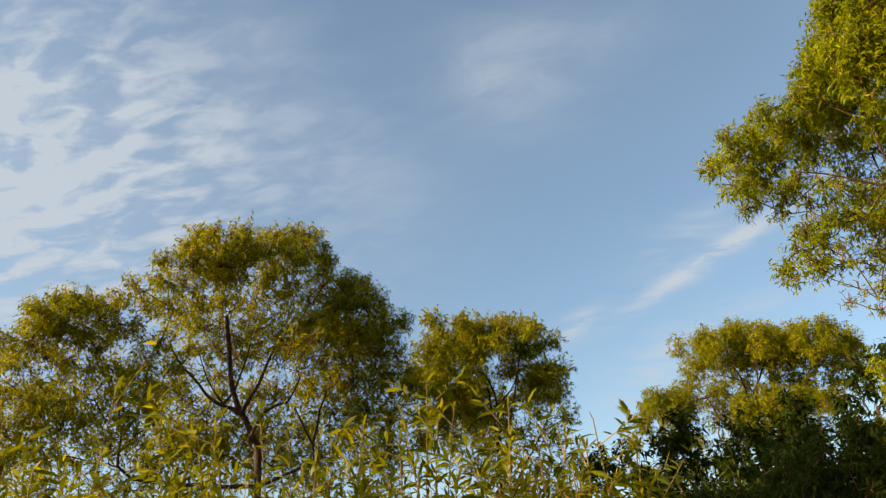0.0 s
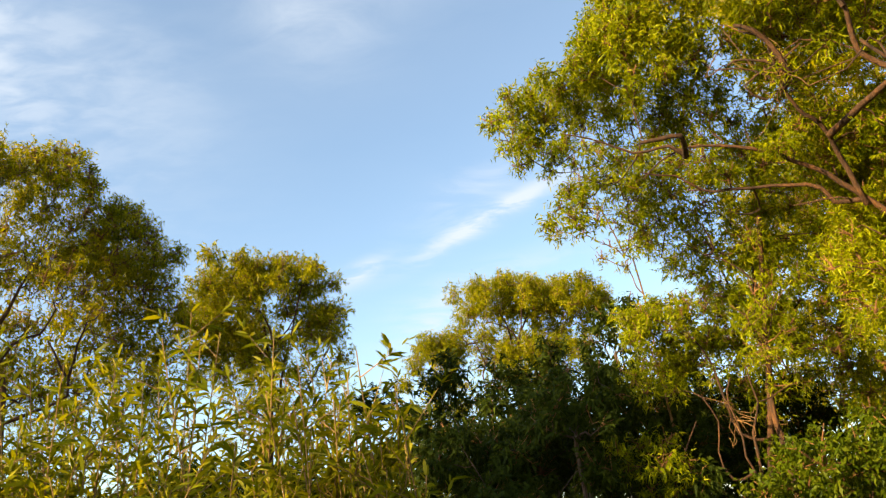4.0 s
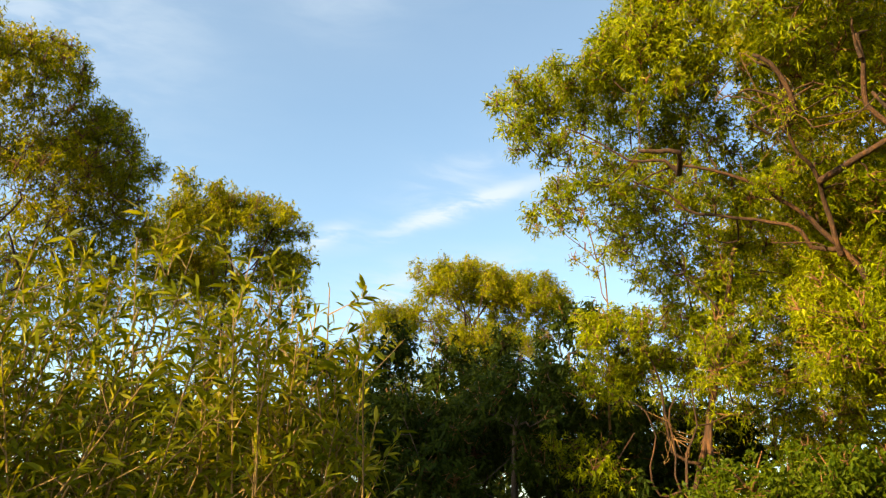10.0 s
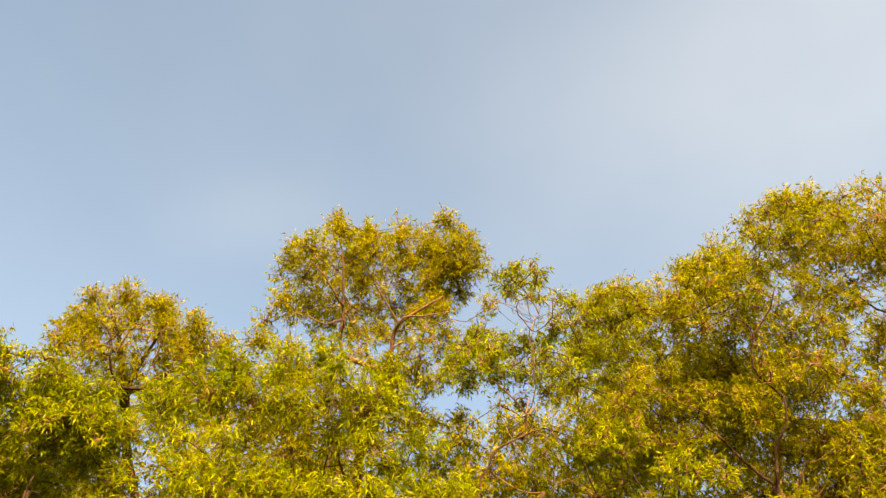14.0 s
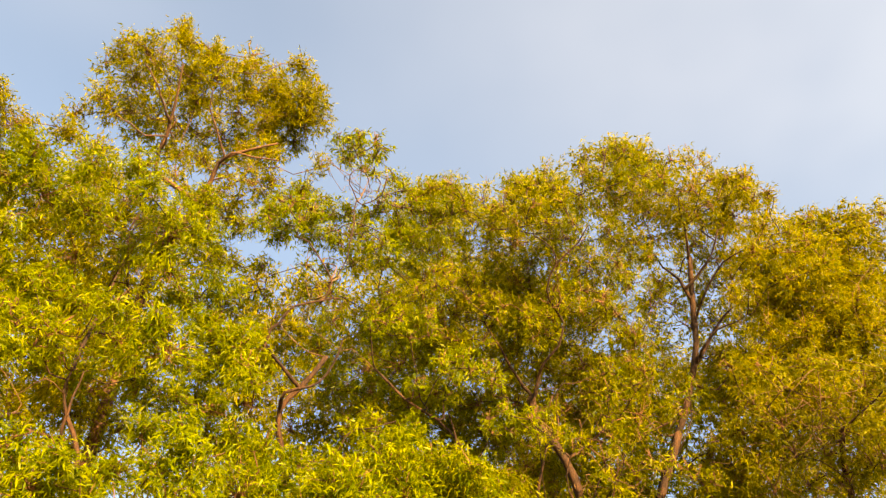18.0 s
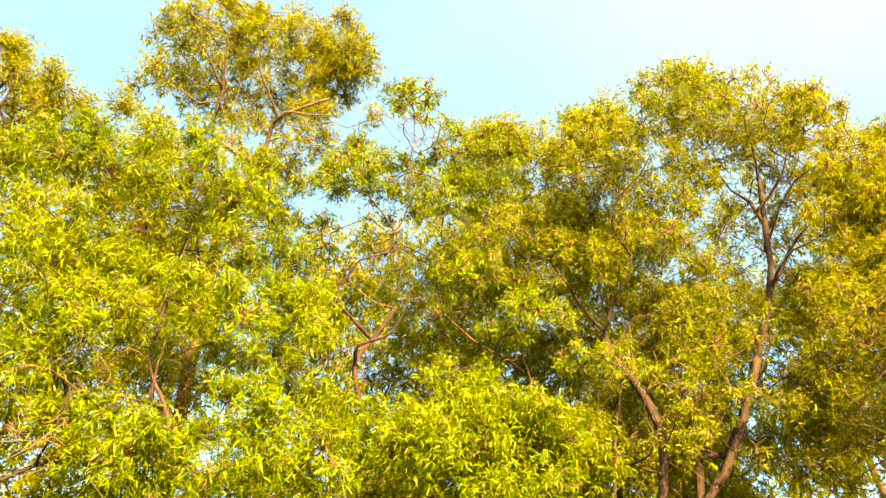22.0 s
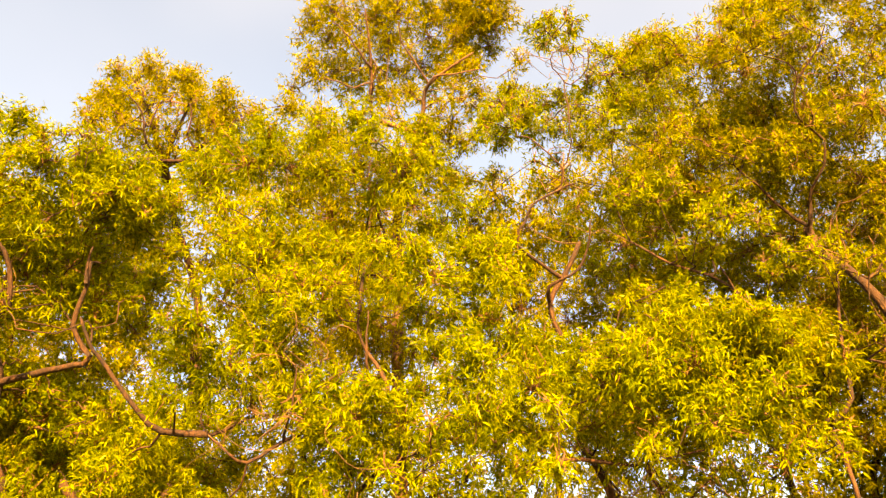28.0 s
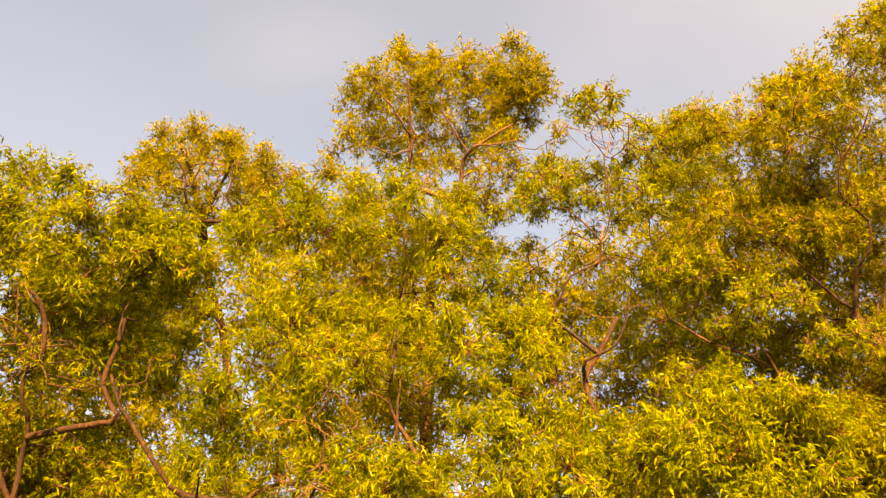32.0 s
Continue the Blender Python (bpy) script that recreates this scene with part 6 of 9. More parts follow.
bough(crown_tall, [(5.88, 3.50, 11.15, 0.26), (6.09, 3.16, 11.36, 0.26), (6.56, 2.93, 11.57, 0.27), (6.74, 2.42, 11.52, 0.27), (5.43, 4.55, 10.82, 0.25), (5.67, 4.14, 10.64, 0.39), (6.10, 3.94, 11.24, 0.45), (6.28, 3.47, 10.98, 0.44), (6.37, 3.03, 10.91, 0.44), (6.98, 2.89, 11.40, 0.47), (6.76, 2.40, 10.83, 0.26), (5.61, 4.84, 10.53, 0.25), (6.00, 4.60, 10.76, 0.45), (6.21, 4.25, 10.95, 0.45), (6.19, 3.77, 10.55, 0.43), (6.63, 3.34, 10.78, 0.44), (7.23, 3.21, 11.03, 0.46), (6.81, 2.50, 10.42, 0.25), (6.27, 5.15, 10.87, 0.28), (6.37, 4.47, 10.32, 0.26), (6.36, 4.13, 10.34, 0.33), (6.60, 3.66, 10.20, 0.25), (7.19, 3.56, 10.73, 0.27), (7.22, 2.95, 10.49, 0.26)], 0.40, 1.3)
bough(crown_tall, [(5.88, 4.11, 6.21, 0.23), (6.05, 3.85, 6.22, 0.23), (6.67, 3.66, 6.43, 0.32), (6.67, 4.47, 6.25, 0.42), (6.69, 4.05, 6.13, 0.42), (6.76, 3.47, 6.04, 0.24), (6.30, 4.55, 5.70, 0.24), (6.91, 4.33, 6.01, 0.43), (6.90, 3.70, 5.79, 0.32)], 0.85)
bough(crown_tall, [(5.93, 3.57, 8.99, 0.20), (5.67, 3.08, 8.52, 0.18), (5.77, 2.80, 8.37, 0.18), (5.91, 2.57, 8.41, 0.18), (6.01, 3.55, 8.67, 0.20), (6.01, 3.14, 8.30, 0.23), (6.07, 2.75, 8.28, 0.18), (6.50, 2.84, 8.32, 0.19)], 0.90)
bough(crown_tall, [(5.99, 4.02, 10.25, 0.21), (6.21, 3.74, 10.35, 0.22), (6.27, 3.44, 10.16, 0.21), (6.26, 4.02, 9.93, 0.21), (6.25, 3.62, 9.80, 0.20)], 0.80)
bough(crown_tall, [(5.97, 2.97, 10.92, 0.20), (6.32, 2.75, 11.11, 0.21), (6.50, 3.00, 10.94, 0.23), (6.36, 2.79, 10.26, 0.20)], 0.90)
finish(crown_tall)

ring = tree((7.23, 1.72, 0.0), "tree with a looping open fork of twigs near its top", leaf=GREEN)
limb(ring, [(7.23, 1.72, -0.10), (7.47, 1.48, 3.22), (7.41, 1.63, 3.52), (7.32, 1.76, 3.88), (7.23, 1.87, 4.20), (7.15, 1.98, 4.47), (7.10, 1.88, 4.75), (7.02, 1.86, 5.02), (6.83, 1.95, 5.45), (6.66, 1.98, 5.79), (6.61, 1.80, 6.01), (6.52, 1.55, 6.31)], 0.072, 0.025, "trunk")
limb(ring, [(8.02, -0.47, -0.10), (8.18, -0.22, 3.35), (8.14, -0.30, 3.77), (8.08, -0.30, 4.19), (8.01, -0.26, 4.59), (7.97, -0.16, 4.86), (7.91, -0.05, 5.16), (7.72, 0.06, 5.69), (7.62, 0.22, 6.00), (7.54, 0.45, 6.23), (7.45, 0.81, 6.44), (7.28, 1.16, 6.75)], 0.051, 0.013)
limb(ring, [(7.94, -0.27, 4.53), (7.90, -0.47, 4.69), (7.76, -0.53, 5.07), (7.58, -0.60, 5.50), (7.43, -0.68, 5.81)], 0.033, 0.011)
limb(ring, [(6.02, 2.06, 6.13), (5.92, 1.94, 6.32), (5.86, 1.80, 6.45), (5.87, 1.53, 6.52), (5.89, 1.35, 6.55)], 0.020, 0.007)
limb(ring, [(5.95, 1.55, 6.59), (5.83, 1.44, 6.76), (5.70, 1.50, 6.88), (5.54, 1.62, 7.02), (5.47, 1.75, 7.05)], 0.013, 0.005)
limb(ring, [(5.88, 1.46, 6.84), (5.82, 1.30, 6.95), (5.68, 1.21, 7.12)], 0.008, 0.005)
limb(ring, [(6.41, 1.90, 5.83), (6.43, 1.68, 5.90), (6.38, 1.55, 6.01), (6.28, 1.41, 6.20), (6.21, 1.35, 6.31)], 0.020, 0.007)
limb(ring, [(5.69, 1.27, 7.81), (5.56, 1.32, 7.91), (5.47, 1.24, 8.01), (5.51, 1.12, 7.99), (5.63, 1.08, 7.89)], 0.007, 0.005)
limb(ring, [(5.72, 1.20, 7.79), (5.67, 1.00, 7.87), (5.54, 0.94, 7.99)], 0.007, 0.005)
limb(ring, [(7.74, 0.02, 5.78), (7.70, 0.18, 5.85), (7.58, 0.24, 6.07), (7.47, 0.30, 6.24)], 0.017, 0.009)
limb(ring, [(6.66, 1.91, 4.75), (6.68, 1.75, 4.80), (6.61, 1.76, 4.94)], 0.015, 0.007)
bough(ring, [(5.87, 1.61, 9.11, 0.14), (6.19, 1.44, 9.40, 0.14), (5.91, 1.15, 8.79, 0.13), (6.07, 1.55, 8.97, 0.14), (6.35, 1.35, 9.13, 0.14), (6.03, 1.16, 8.63, 0.13), (6.31, 0.97, 8.88, 0.14)], 0.90)
bough(ring, [(6.19, 2.26, 8.23, 0.26), (6.14, 1.91, 7.98, 0.29), (6.05, 2.47, 7.86, 0.24), (6.72, 2.38, 8.35, 0.21), (6.57, 1.97, 8.10, 0.21)], 1.00)
bough(ring, [(6.34, 1.66, 8.28, 0.20), (6.80, 1.41, 8.58, 0.21), (6.94, 1.07, 8.50, 0.24), (7.02, 0.80, 8.53, 0.22), (6.66, 1.64, 8.14, 0.21), (6.89, 1.32, 8.18, 0.21), (6.84, 1.03, 8.00, 0.21)], 1.00)
bough(ring, [(6.43, 1.91, 7.56, 0.18), (6.91, 1.76, 7.90, 0.19), (7.08, 2.04, 7.76, 0.19), (6.86, 1.61, 7.42, 0.23)], 0.50)
bough(ring, [(7.03, 2.97, 8.16, 0.20), (6.96, 2.62, 8.06, 0.20), (6.86, 2.74, 7.51, 0.19), (7.33, 2.63, 7.87, 0.20)], 0.55)
bough(ring, [(6.15, 2.07, 8.52, 0.19), (6.28, 1.77, 8.41, 0.19), (6.24, 1.46, 8.22, 0.23), (6.23, 1.16, 8.21, 0.18), (6.37, 0.87, 8.03, 0.18), (6.27, 2.39, 8.26, 0.19), (6.30, 2.04, 8.22, 0.19), (5.91, 1.57, 7.56, 0.17), (6.24, 1.38, 7.82, 0.20), (6.16, 1.01, 7.62, 0.27)], 1.00)
bough(ring, [(6.24, 1.05, 5.37, 0.22), (6.34, 0.65, 5.36, 0.22), (6.25, 2.06, 5.07, 0.22), (6.03, 1.54, 4.90, 0.21), (5.72, 1.14, 4.55, 0.34), (6.12, 0.80, 4.89, 0.36), (6.34, 0.42, 4.99, 0.30), (6.20, 0.07, 4.93, 0.21), (6.47, 1.83, 4.80, 0.39), (5.95, 1.37, 4.47, 0.35), (5.80, 1.01, 4.38, 0.34), (6.08, 0.64, 4.55, 0.35), (6.76, 0.28, 4.81, 0.39), (6.50, -0.09, 4.77, 0.22), (6.20, 1.97, 4.27, 0.21), (6.64, 1.71, 4.42, 0.35), (6.61, 1.18, 4.41, 0.38), (6.66, 0.78, 4.38, 0.38), (6.33, 0.52, 4.21, 0.36), (6.01, 0.08, 4.15, 0.28), (6.70, 1.57, 4.08, 0.22), (6.12, 1.10, 3.96, 0.20), (6.09, 0.58, 3.99, 0.32), (6.33, 0.31, 4.03, 0.21)], 0.90)
bough(ring, [(7.19, -0.25, 4.53, 0.21), (6.46, 1.24, 4.01, 0.26), (7.10, 1.02, 4.19, 0.28), (7.18, 0.64, 4.36, 0.21), (6.75, 0.31, 4.14, 0.19), (7.04, -0.02, 4.10, 0.23), (6.78, -0.31, 4.04, 0.19), (6.64, 1.14, 3.75, 0.19), (7.21, 0.84, 3.95, 0.34), (7.14, 0.50, 3.87, 0.30), (6.60, 0.19, 3.77, 0.28), (6.67, -0.22, 3.78, 0.19), (7.10, 0.68, 3.67, 0.20)], 0.50)
bough(ring, [(6.92, 0.97, 9.40, 0.26), (7.26, 0.65, 9.63, 0.27), (6.88, 0.20, 9.10, 0.26), (7.34, 1.04, 9.28, 0.27), (7.62, 0.61, 9.44, 0.48), (7.79, 0.93, 9.22, 0.28), (7.96, 0.42, 9.04, 0.37), (7.83, 0.71, 8.45, 0.45), (7.59, 0.39, 8.16, 0.25), (7.86, 1.06, 8.15, 0.34), (8.05, 0.69, 8.24, 0.28), (8.37, 1.47, 8.19, 0.27), (8.36, 0.96, 8.03, 0.35)], 0.60)
bough(ring, [(8.32, 1.96, 8.25, 0.30), (8.33, 1.34, 8.06, 0.29), (8.50, 0.86, 8.14, 0.30), (8.02, 2.03, 7.57, 0.38), (8.38, 1.42, 7.50, 0.49), (8.35, 1.02, 7.51, 0.49), (8.63, 0.55, 7.83, 0.30), (8.96, 1.95, 7.59, 0.41), (8.98, 1.47, 7.58, 0.42), (8.66, 0.91, 7.15, 0.29), (8.92, 0.44, 7.47, 0.30), (9.02, 1.73, 7.12, 0.30)], 0.60)
bare_twigs(ring, (6.78, 1.25, 3.66), 0.63, 16, 0.011)
bare_twigs(ring, (6.34, 1.33, 8.82), 0.32, 9, 0.007)
bare_twigs(ring, (6.79, 1.91, 7.19), 0.52, 8, 0.009)
head(ring, (7.02, 0.82, 6.99), 0.47, 0.44, 18, 0.70)
head(ring, (5.57, 1.85, 7.37), 0.35, 0.32, 14, 0.70)
head(ring, (5.50, 1.19, 8.37), 0.31, 0.20, 12, 0.80)
head(ring, (6.15, 0.86, 8.12), 0.32, 0.29, 10, 0.60)
head(ring, (7.28, 0.24, 6.44), 0.58, 0.30, 16, 0.50)
head(ring, (7.41, -0.39, 6.01), 0.40, 0.24, 12, 0.45)
finish(ring)

wide_right = tree((8.87, -0.86, 0.0), "spreading tree with a dark forked trunk and full crown")
limb(wide_right, [(8.87, -0.86, -0.10), (9.14, -0.59, 3.56), (9.06, -0.71, 4.06), (8.93, -0.92, 4.60), (8.77, -1.07, 5.13), (8.60, -1.17, 5.62), (8.50, -1.09, 5.97), (8.36, -0.90, 6.36), (8.31, -0.70, 6.59), (8.18, -0.65, 6.91)], 0.089, 0.047, "trunk")
limb(wide_right, [(8.11, -0.63, 6.87), (8.00, -0.48, 7.02), (7.83, -0.37, 7.22), (7.70, -0.23, 7.37), (7.56, -0.10, 7.52)], 0.025, 0.009)
limb(wide_right, [(8.16, -0.66, 6.79), (8.00, -0.75, 6.99), (7.86, -0.83, 7.13), (7.71, -1.01, 7.26), (7.53, -1.08, 7.45)], 0.030, 0.011)
limb(wide_right, [(8.93, -0.95, 4.59), (9.00, -1.26, 4.74), (9.02, -1.52, 5.00), (8.98, -1.87, 5.35), (8.87, -2.15, 5.82), (8.77, -2.34, 6.27), (8.72, -2.47, 6.61)], 0.061, 0.047)
limb(wide_right, [(8.46, -1.46, 6.51), (8.38, -1.64, 6.60), (8.25, -1.80, 6.74), (8.15, -1.92, 6.86)], 0.016, 0.007)
limb(wide_right, [(8.53, -1.79, 6.28), (8.39, -1.98, 6.45), (8.29, -2.21, 6.51), (8.23, -2.37, 6.54)], 0.022, 0.009)
limb(wide_right, [(7.10, -0.85, 7.70), (6.90, -0.98, 7.91), (6.76, -0.94, 8.06), (6.67, -0.75, 8.19)], 0.014, 0.006)
limb(wide_right, [(6.90, -0.98, 7.91), (6.72, -1.23, 8.06), (6.56, -1.34, 8.20)], 0.012, 0.005)
limb(wide_right, [(8.34, -1.07, 5.55), (8.20, -1.00, 5.85), (8.01, -1.11, 6.17), (7.84, -1.28, 6.42)], 0.012, 0.005)
limb(wide_right, [(8.35, -1.19, 5.48), (8.21, -1.33, 5.74), (8.11, -1.47, 5.89), (7.97, -1.60, 6.09)], 0.012, 0.005)
limb(wide_right, [(8.06, -0.85, 6.15), (7.93, -0.92, 6.36), (7.79, -0.86, 6.59), (7.68, -0.97, 6.74)], 0.009, 0.005)
bough(wide_right, [(7.68, 0.78, 10.10, 0.27), (8.04, 0.32, 10.42, 0.39), (8.34, 1.10, 10.05, 0.33), (7.80, 0.46, 9.71, 0.45), (7.94, 0.10, 9.86, 0.31), (8.32, 1.13, 9.56, 0.27), (8.60, 0.74, 9.91, 0.42), (8.62, 0.33, 10.02, 0.37)], 0.70)
bough(wide_right, [(7.63, -0.61, 10.11, 0.27), (7.31, -1.02, 9.70, 0.44), (7.30, -0.33, 9.15, 0.26), (7.42, -0.79, 9.46, 0.38), (7.27, -1.22, 9.32, 0.27)], 1.00)
bough(wide_right, [(7.72, -0.28, 8.77, 0.30), (8.51, -0.13, 8.98, 0.42), (8.09, -0.47, 8.55, 0.25), (8.52, -0.25, 8.58, 0.39)], 0.75)
bough(wide_right, [(8.17, -1.10, 9.35, 0.27), (8.05, -1.49, 9.27, 0.36), (7.67, -1.86, 9.20, 0.26), (8.41, -1.49, 9.20, 0.46), (8.25, -1.88, 9.09, 0.33), (8.37, -1.64, 8.66, 0.37)], 0.75)
bough(wide_right, [(8.32, 1.22, 8.73, 0.27), (8.28, 0.81, 8.81, 0.27), (8.13, 0.33, 8.56, 0.27), (8.43, 0.96, 8.17, 0.26), (8.16, 0.51, 8.15, 0.44), (8.21, 0.11, 8.23, 0.26), (8.74, 0.75, 7.96, 0.26), (8.68, 0.16, 8.05, 0.26)], 0.50)
bough(wide_right, [(8.16, -0.70, 7.87, 0.25), (8.61, -1.15, 8.16, 0.26), (8.35, -1.56, 8.07, 0.26), (7.91, -1.88, 7.61, 0.25), (8.48, -0.86, 7.57, 0.25), (8.62, -1.41, 7.67, 0.44), (8.63, -1.83, 7.67, 0.34)], 0.70)
bough(wide_right, [(7.18, 1.70, 8.60, 0.21), (6.71, 1.30, 8.22, 0.20), (7.37, 1.56, 8.44, 0.22), (7.60, 1.21, 8.59, 0.22)], 0.70)
bough(wide_right, [(8.10, -0.73, 8.73, 0.32), (8.37, -1.20, 8.95, 0.33), (8.47, 0.14, 8.66, 0.46), (8.28, -0.38, 8.57, 0.55), (8.49, -0.95, 8.44, 0.55), (8.11, -1.40, 8.19, 0.53), (8.70, -1.89, 8.51, 0.57), (8.51, 0.48, 8.00, 0.31), (8.51, -0.61, 8.10, 0.54), (8.81, -1.22, 8.15, 0.56), (8.33, -2.10, 7.80, 0.54), (9.09, 0.19, 8.18, 0.47), (8.70, -0.30, 7.66, 0.54), (8.98, -0.81, 7.72, 0.55), (9.40, -1.40, 7.92, 0.58), (9.36, -1.94, 7.90, 0.58), (9.47, 0.57, 7.77, 0.33), (9.10, -0.00, 7.40, 0.55), (8.97, -0.53, 7.31, 0.54), (8.89, -1.09, 7.12, 0.53), (9.30, -1.70, 7.35, 0.56), (8.83, -2.07, 7.01, 0.53), (9.48, -0.29, 7.07, 0.33), (9.13, -1.29, 6.64, 0.41)], 0.50)
bough(wide_right, [(7.07, 0.90, 5.47, 0.22), (6.50, 0.18, 4.96, 0.22), (6.86, -0.15, 5.07, 0.21), (7.32, -0.38, 5.19, 0.23), (6.74, 1.40, 5.11, 0.31), (7.18, 1.17, 5.17, 0.39), (6.84, 0.72, 4.89, 0.36), (6.74, 0.41, 4.78, 0.36), (6.93, 0.07, 4.81, 0.36), (6.84, -0.19, 4.72, 0.34), (6.82, -0.46, 4.63, 0.21), (6.93, 1.66, 4.80, 0.22), (7.39, 1.36, 5.05, 0.40), (6.93, 0.98, 4.75, 0.37), (7.29, 0.69, 4.72, 0.38), (7.06, 0.28, 4.65, 0.37), (7.07, -0.00, 4.53, 0.36), (7.08, -0.27, 4.47, 0.21), (7.29, 1.64, 4.67, 0.22), (7.30, 1.20, 4.63, 0.26), (6.83, 0.81, 4.27, 0.20), (7.25, 0.59, 4.38, 0.22), (6.88, 0.22, 4.25, 0.20), (7.16, 0.00, 4.23, 0.21)], 0.95)
bough(wide_right, [(9.42, -0.16, 9.49, 0.29), (9.48, -0.65, 9.60, 0.39), (9.31, -1.18, 9.39, 0.49), (9.48, -0.44, 9.03, 0.44), (9.47, -0.98, 9.19, 0.49), (9.56, -1.41, 9.17, 0.29), (9.51, -0.34, 8.58, 0.28)], 0.70, 1.3)
bough(wide_right, [(9.43, -0.82, 7.49, 0.29), (9.15, -1.20, 7.27, 0.28), (9.12, -1.53, 7.14, 0.28), (9.48, -0.49, 7.22, 0.34), (9.36, -0.94, 6.93, 0.49), (9.24, -1.26, 6.82, 0.35), (9.44, -0.61, 6.62, 0.48), (9.43, -0.85, 6.60, 0.48), (9.92, -1.43, 6.80, 0.29), (10.22, -0.33, 6.75, 0.30), (9.58, -0.68, 6.47, 0.48), (9.88, -1.03, 6.38, 0.47), (9.63, -1.10, 5.83, 0.28)], 0.60)
bough(wide_right, [(8.48, 0.82, 10.83, 0.30), (8.10, 0.29, 10.41, 0.28), (8.22, -0.14, 10.47, 0.42), (8.39, -0.72, 10.83, 0.29), (8.31, -1.27, 10.95, 0.30), (8.96, 0.95, 10.60, 0.49), (8.71, 0.45, 10.53, 0.51), (8.39, -0.11, 10.18, 0.49), (8.79, -0.50, 10.46, 0.51), (8.34, -1.04, 10.23, 0.49), (8.59, -1.63, 10.56, 0.29), (9.03, 1.07, 9.96, 0.29), (9.38, 0.69, 10.36, 0.43), (9.00, 0.09, 10.01, 0.50), (8.71, -0.29, 9.80, 0.48), (8.71, -0.77, 9.84, 0.33), (8.66, -1.33, 10.08, 0.35), (9.22, 0.95, 9.87, 0.29), (9.23, 0.34, 9.70, 0.29), (9.55, -0.01, 10.07, 0.30), (9.59, -0.53, 10.16, 0.30)], 0.60, 1.3)
bare_twigs(wide_right, (8.88, -1.31, 5.77), 0.50, 12, 0.009)
bare_twigs(wide_right, (8.61, -1.58, 7.22), 0.68, 12, 0.009)
bare_twigs(wide_right, (8.55, -1.00, 6.69), 0.43, 6, 0.009)
bough(wide_right, [(10.27, -0.83, 6.94, 0.27), (10.55, -1.35, 7.10, 0.30), (10.53, -1.72, 7.02, 0.36), (9.96, -2.12, 6.81, 0.27), (10.71, -1.05, 6.81, 0.31), (10.05, -1.43, 6.41, 0.46), (10.39, -1.88, 6.56, 0.44), (10.87, -0.86, 6.27, 0.28), (10.73, -1.36, 6.26, 0.48), (10.70, -1.70, 6.26, 0.48), (10.53, -2.10, 6.12, 0.27), (10.21, -1.02, 5.72, 0.26), (10.63, -1.43, 5.83, 0.27), (10.24, -1.79, 5.59, 0.26)], 0.80)
bough(wide_right, [(6.92, -1.25, 9.17, 0.22), (6.86, -0.32, 8.75, 0.21), (7.27, -0.76, 9.09, 0.38), (7.17, -0.17, 8.60, 0.21), (7.30, -0.52, 8.65, 0.37), (7.44, -0.94, 8.86, 0.38), (7.07, -1.14, 8.51, 0.36), (7.41, -2.07, 8.74, 0.22), (7.84, -0.78, 8.82, 0.39), (7.19, -1.01, 8.17, 0.35), (7.63, -1.49, 8.55, 0.38), (7.14, -1.76, 8.09, 0.35), (7.65, -2.30, 8.64, 0.22), (7.90, -0.58, 8.49, 0.38), (7.48, -0.96, 7.98, 0.36), (7.83, -1.28, 8.34, 0.38), (8.03, -1.57, 8.47, 0.39), (7.28, -1.88, 7.89, 0.35), (7.92, -2.41, 8.30, 0.22), (8.16, -0.70, 8.11, 0.31), (7.82, -0.98, 7.80, 0.36), (8.03, -2.29, 8.11, 0.22), (8.14, -0.89, 7.64, 0.21), (7.85, -1.98, 7.53, 0.21)], 0.50)
bough(wide_right, [(10.06, 1.07, 7.93, 0.25), (9.96, 0.74, 7.98, 0.25), (9.93, 0.21, 7.87, 0.30), (9.95, -0.15, 7.90, 0.29), (9.67, 0.89, 7.41, 0.32), (10.25, 0.40, 7.74, 0.43), (9.92, -0.03, 7.45, 0.42), (9.68, -0.39, 7.30, 0.24), (10.33, 0.22, 7.33, 0.25), (10.05, -0.20, 7.20, 0.24)], 0.90)
bough(wide_right, [(9.07, -0.96, 7.90, 0.23), (8.88, -1.29, 7.64, 0.26), (9.28, -1.78, 8.14, 0.24), (8.74, -2.11, 7.56, 0.32), (8.99, -2.58, 7.89, 0.24), (9.12, -1.17, 7.59, 0.23), (9.46, -1.56, 7.71, 0.41), (9.03, -1.84, 7.46, 0.40), (8.91, -2.17, 7.44, 0.39), (9.87, -1.47, 7.56, 0.27), (9.24, -1.78, 7.18, 0.40), (9.16, -2.10, 7.13, 0.33), (9.56, -2.56, 7.36, 0.24), (9.83, -1.52, 7.18, 0.24), (9.17, -1.83, 6.83, 0.22)], 0.80)
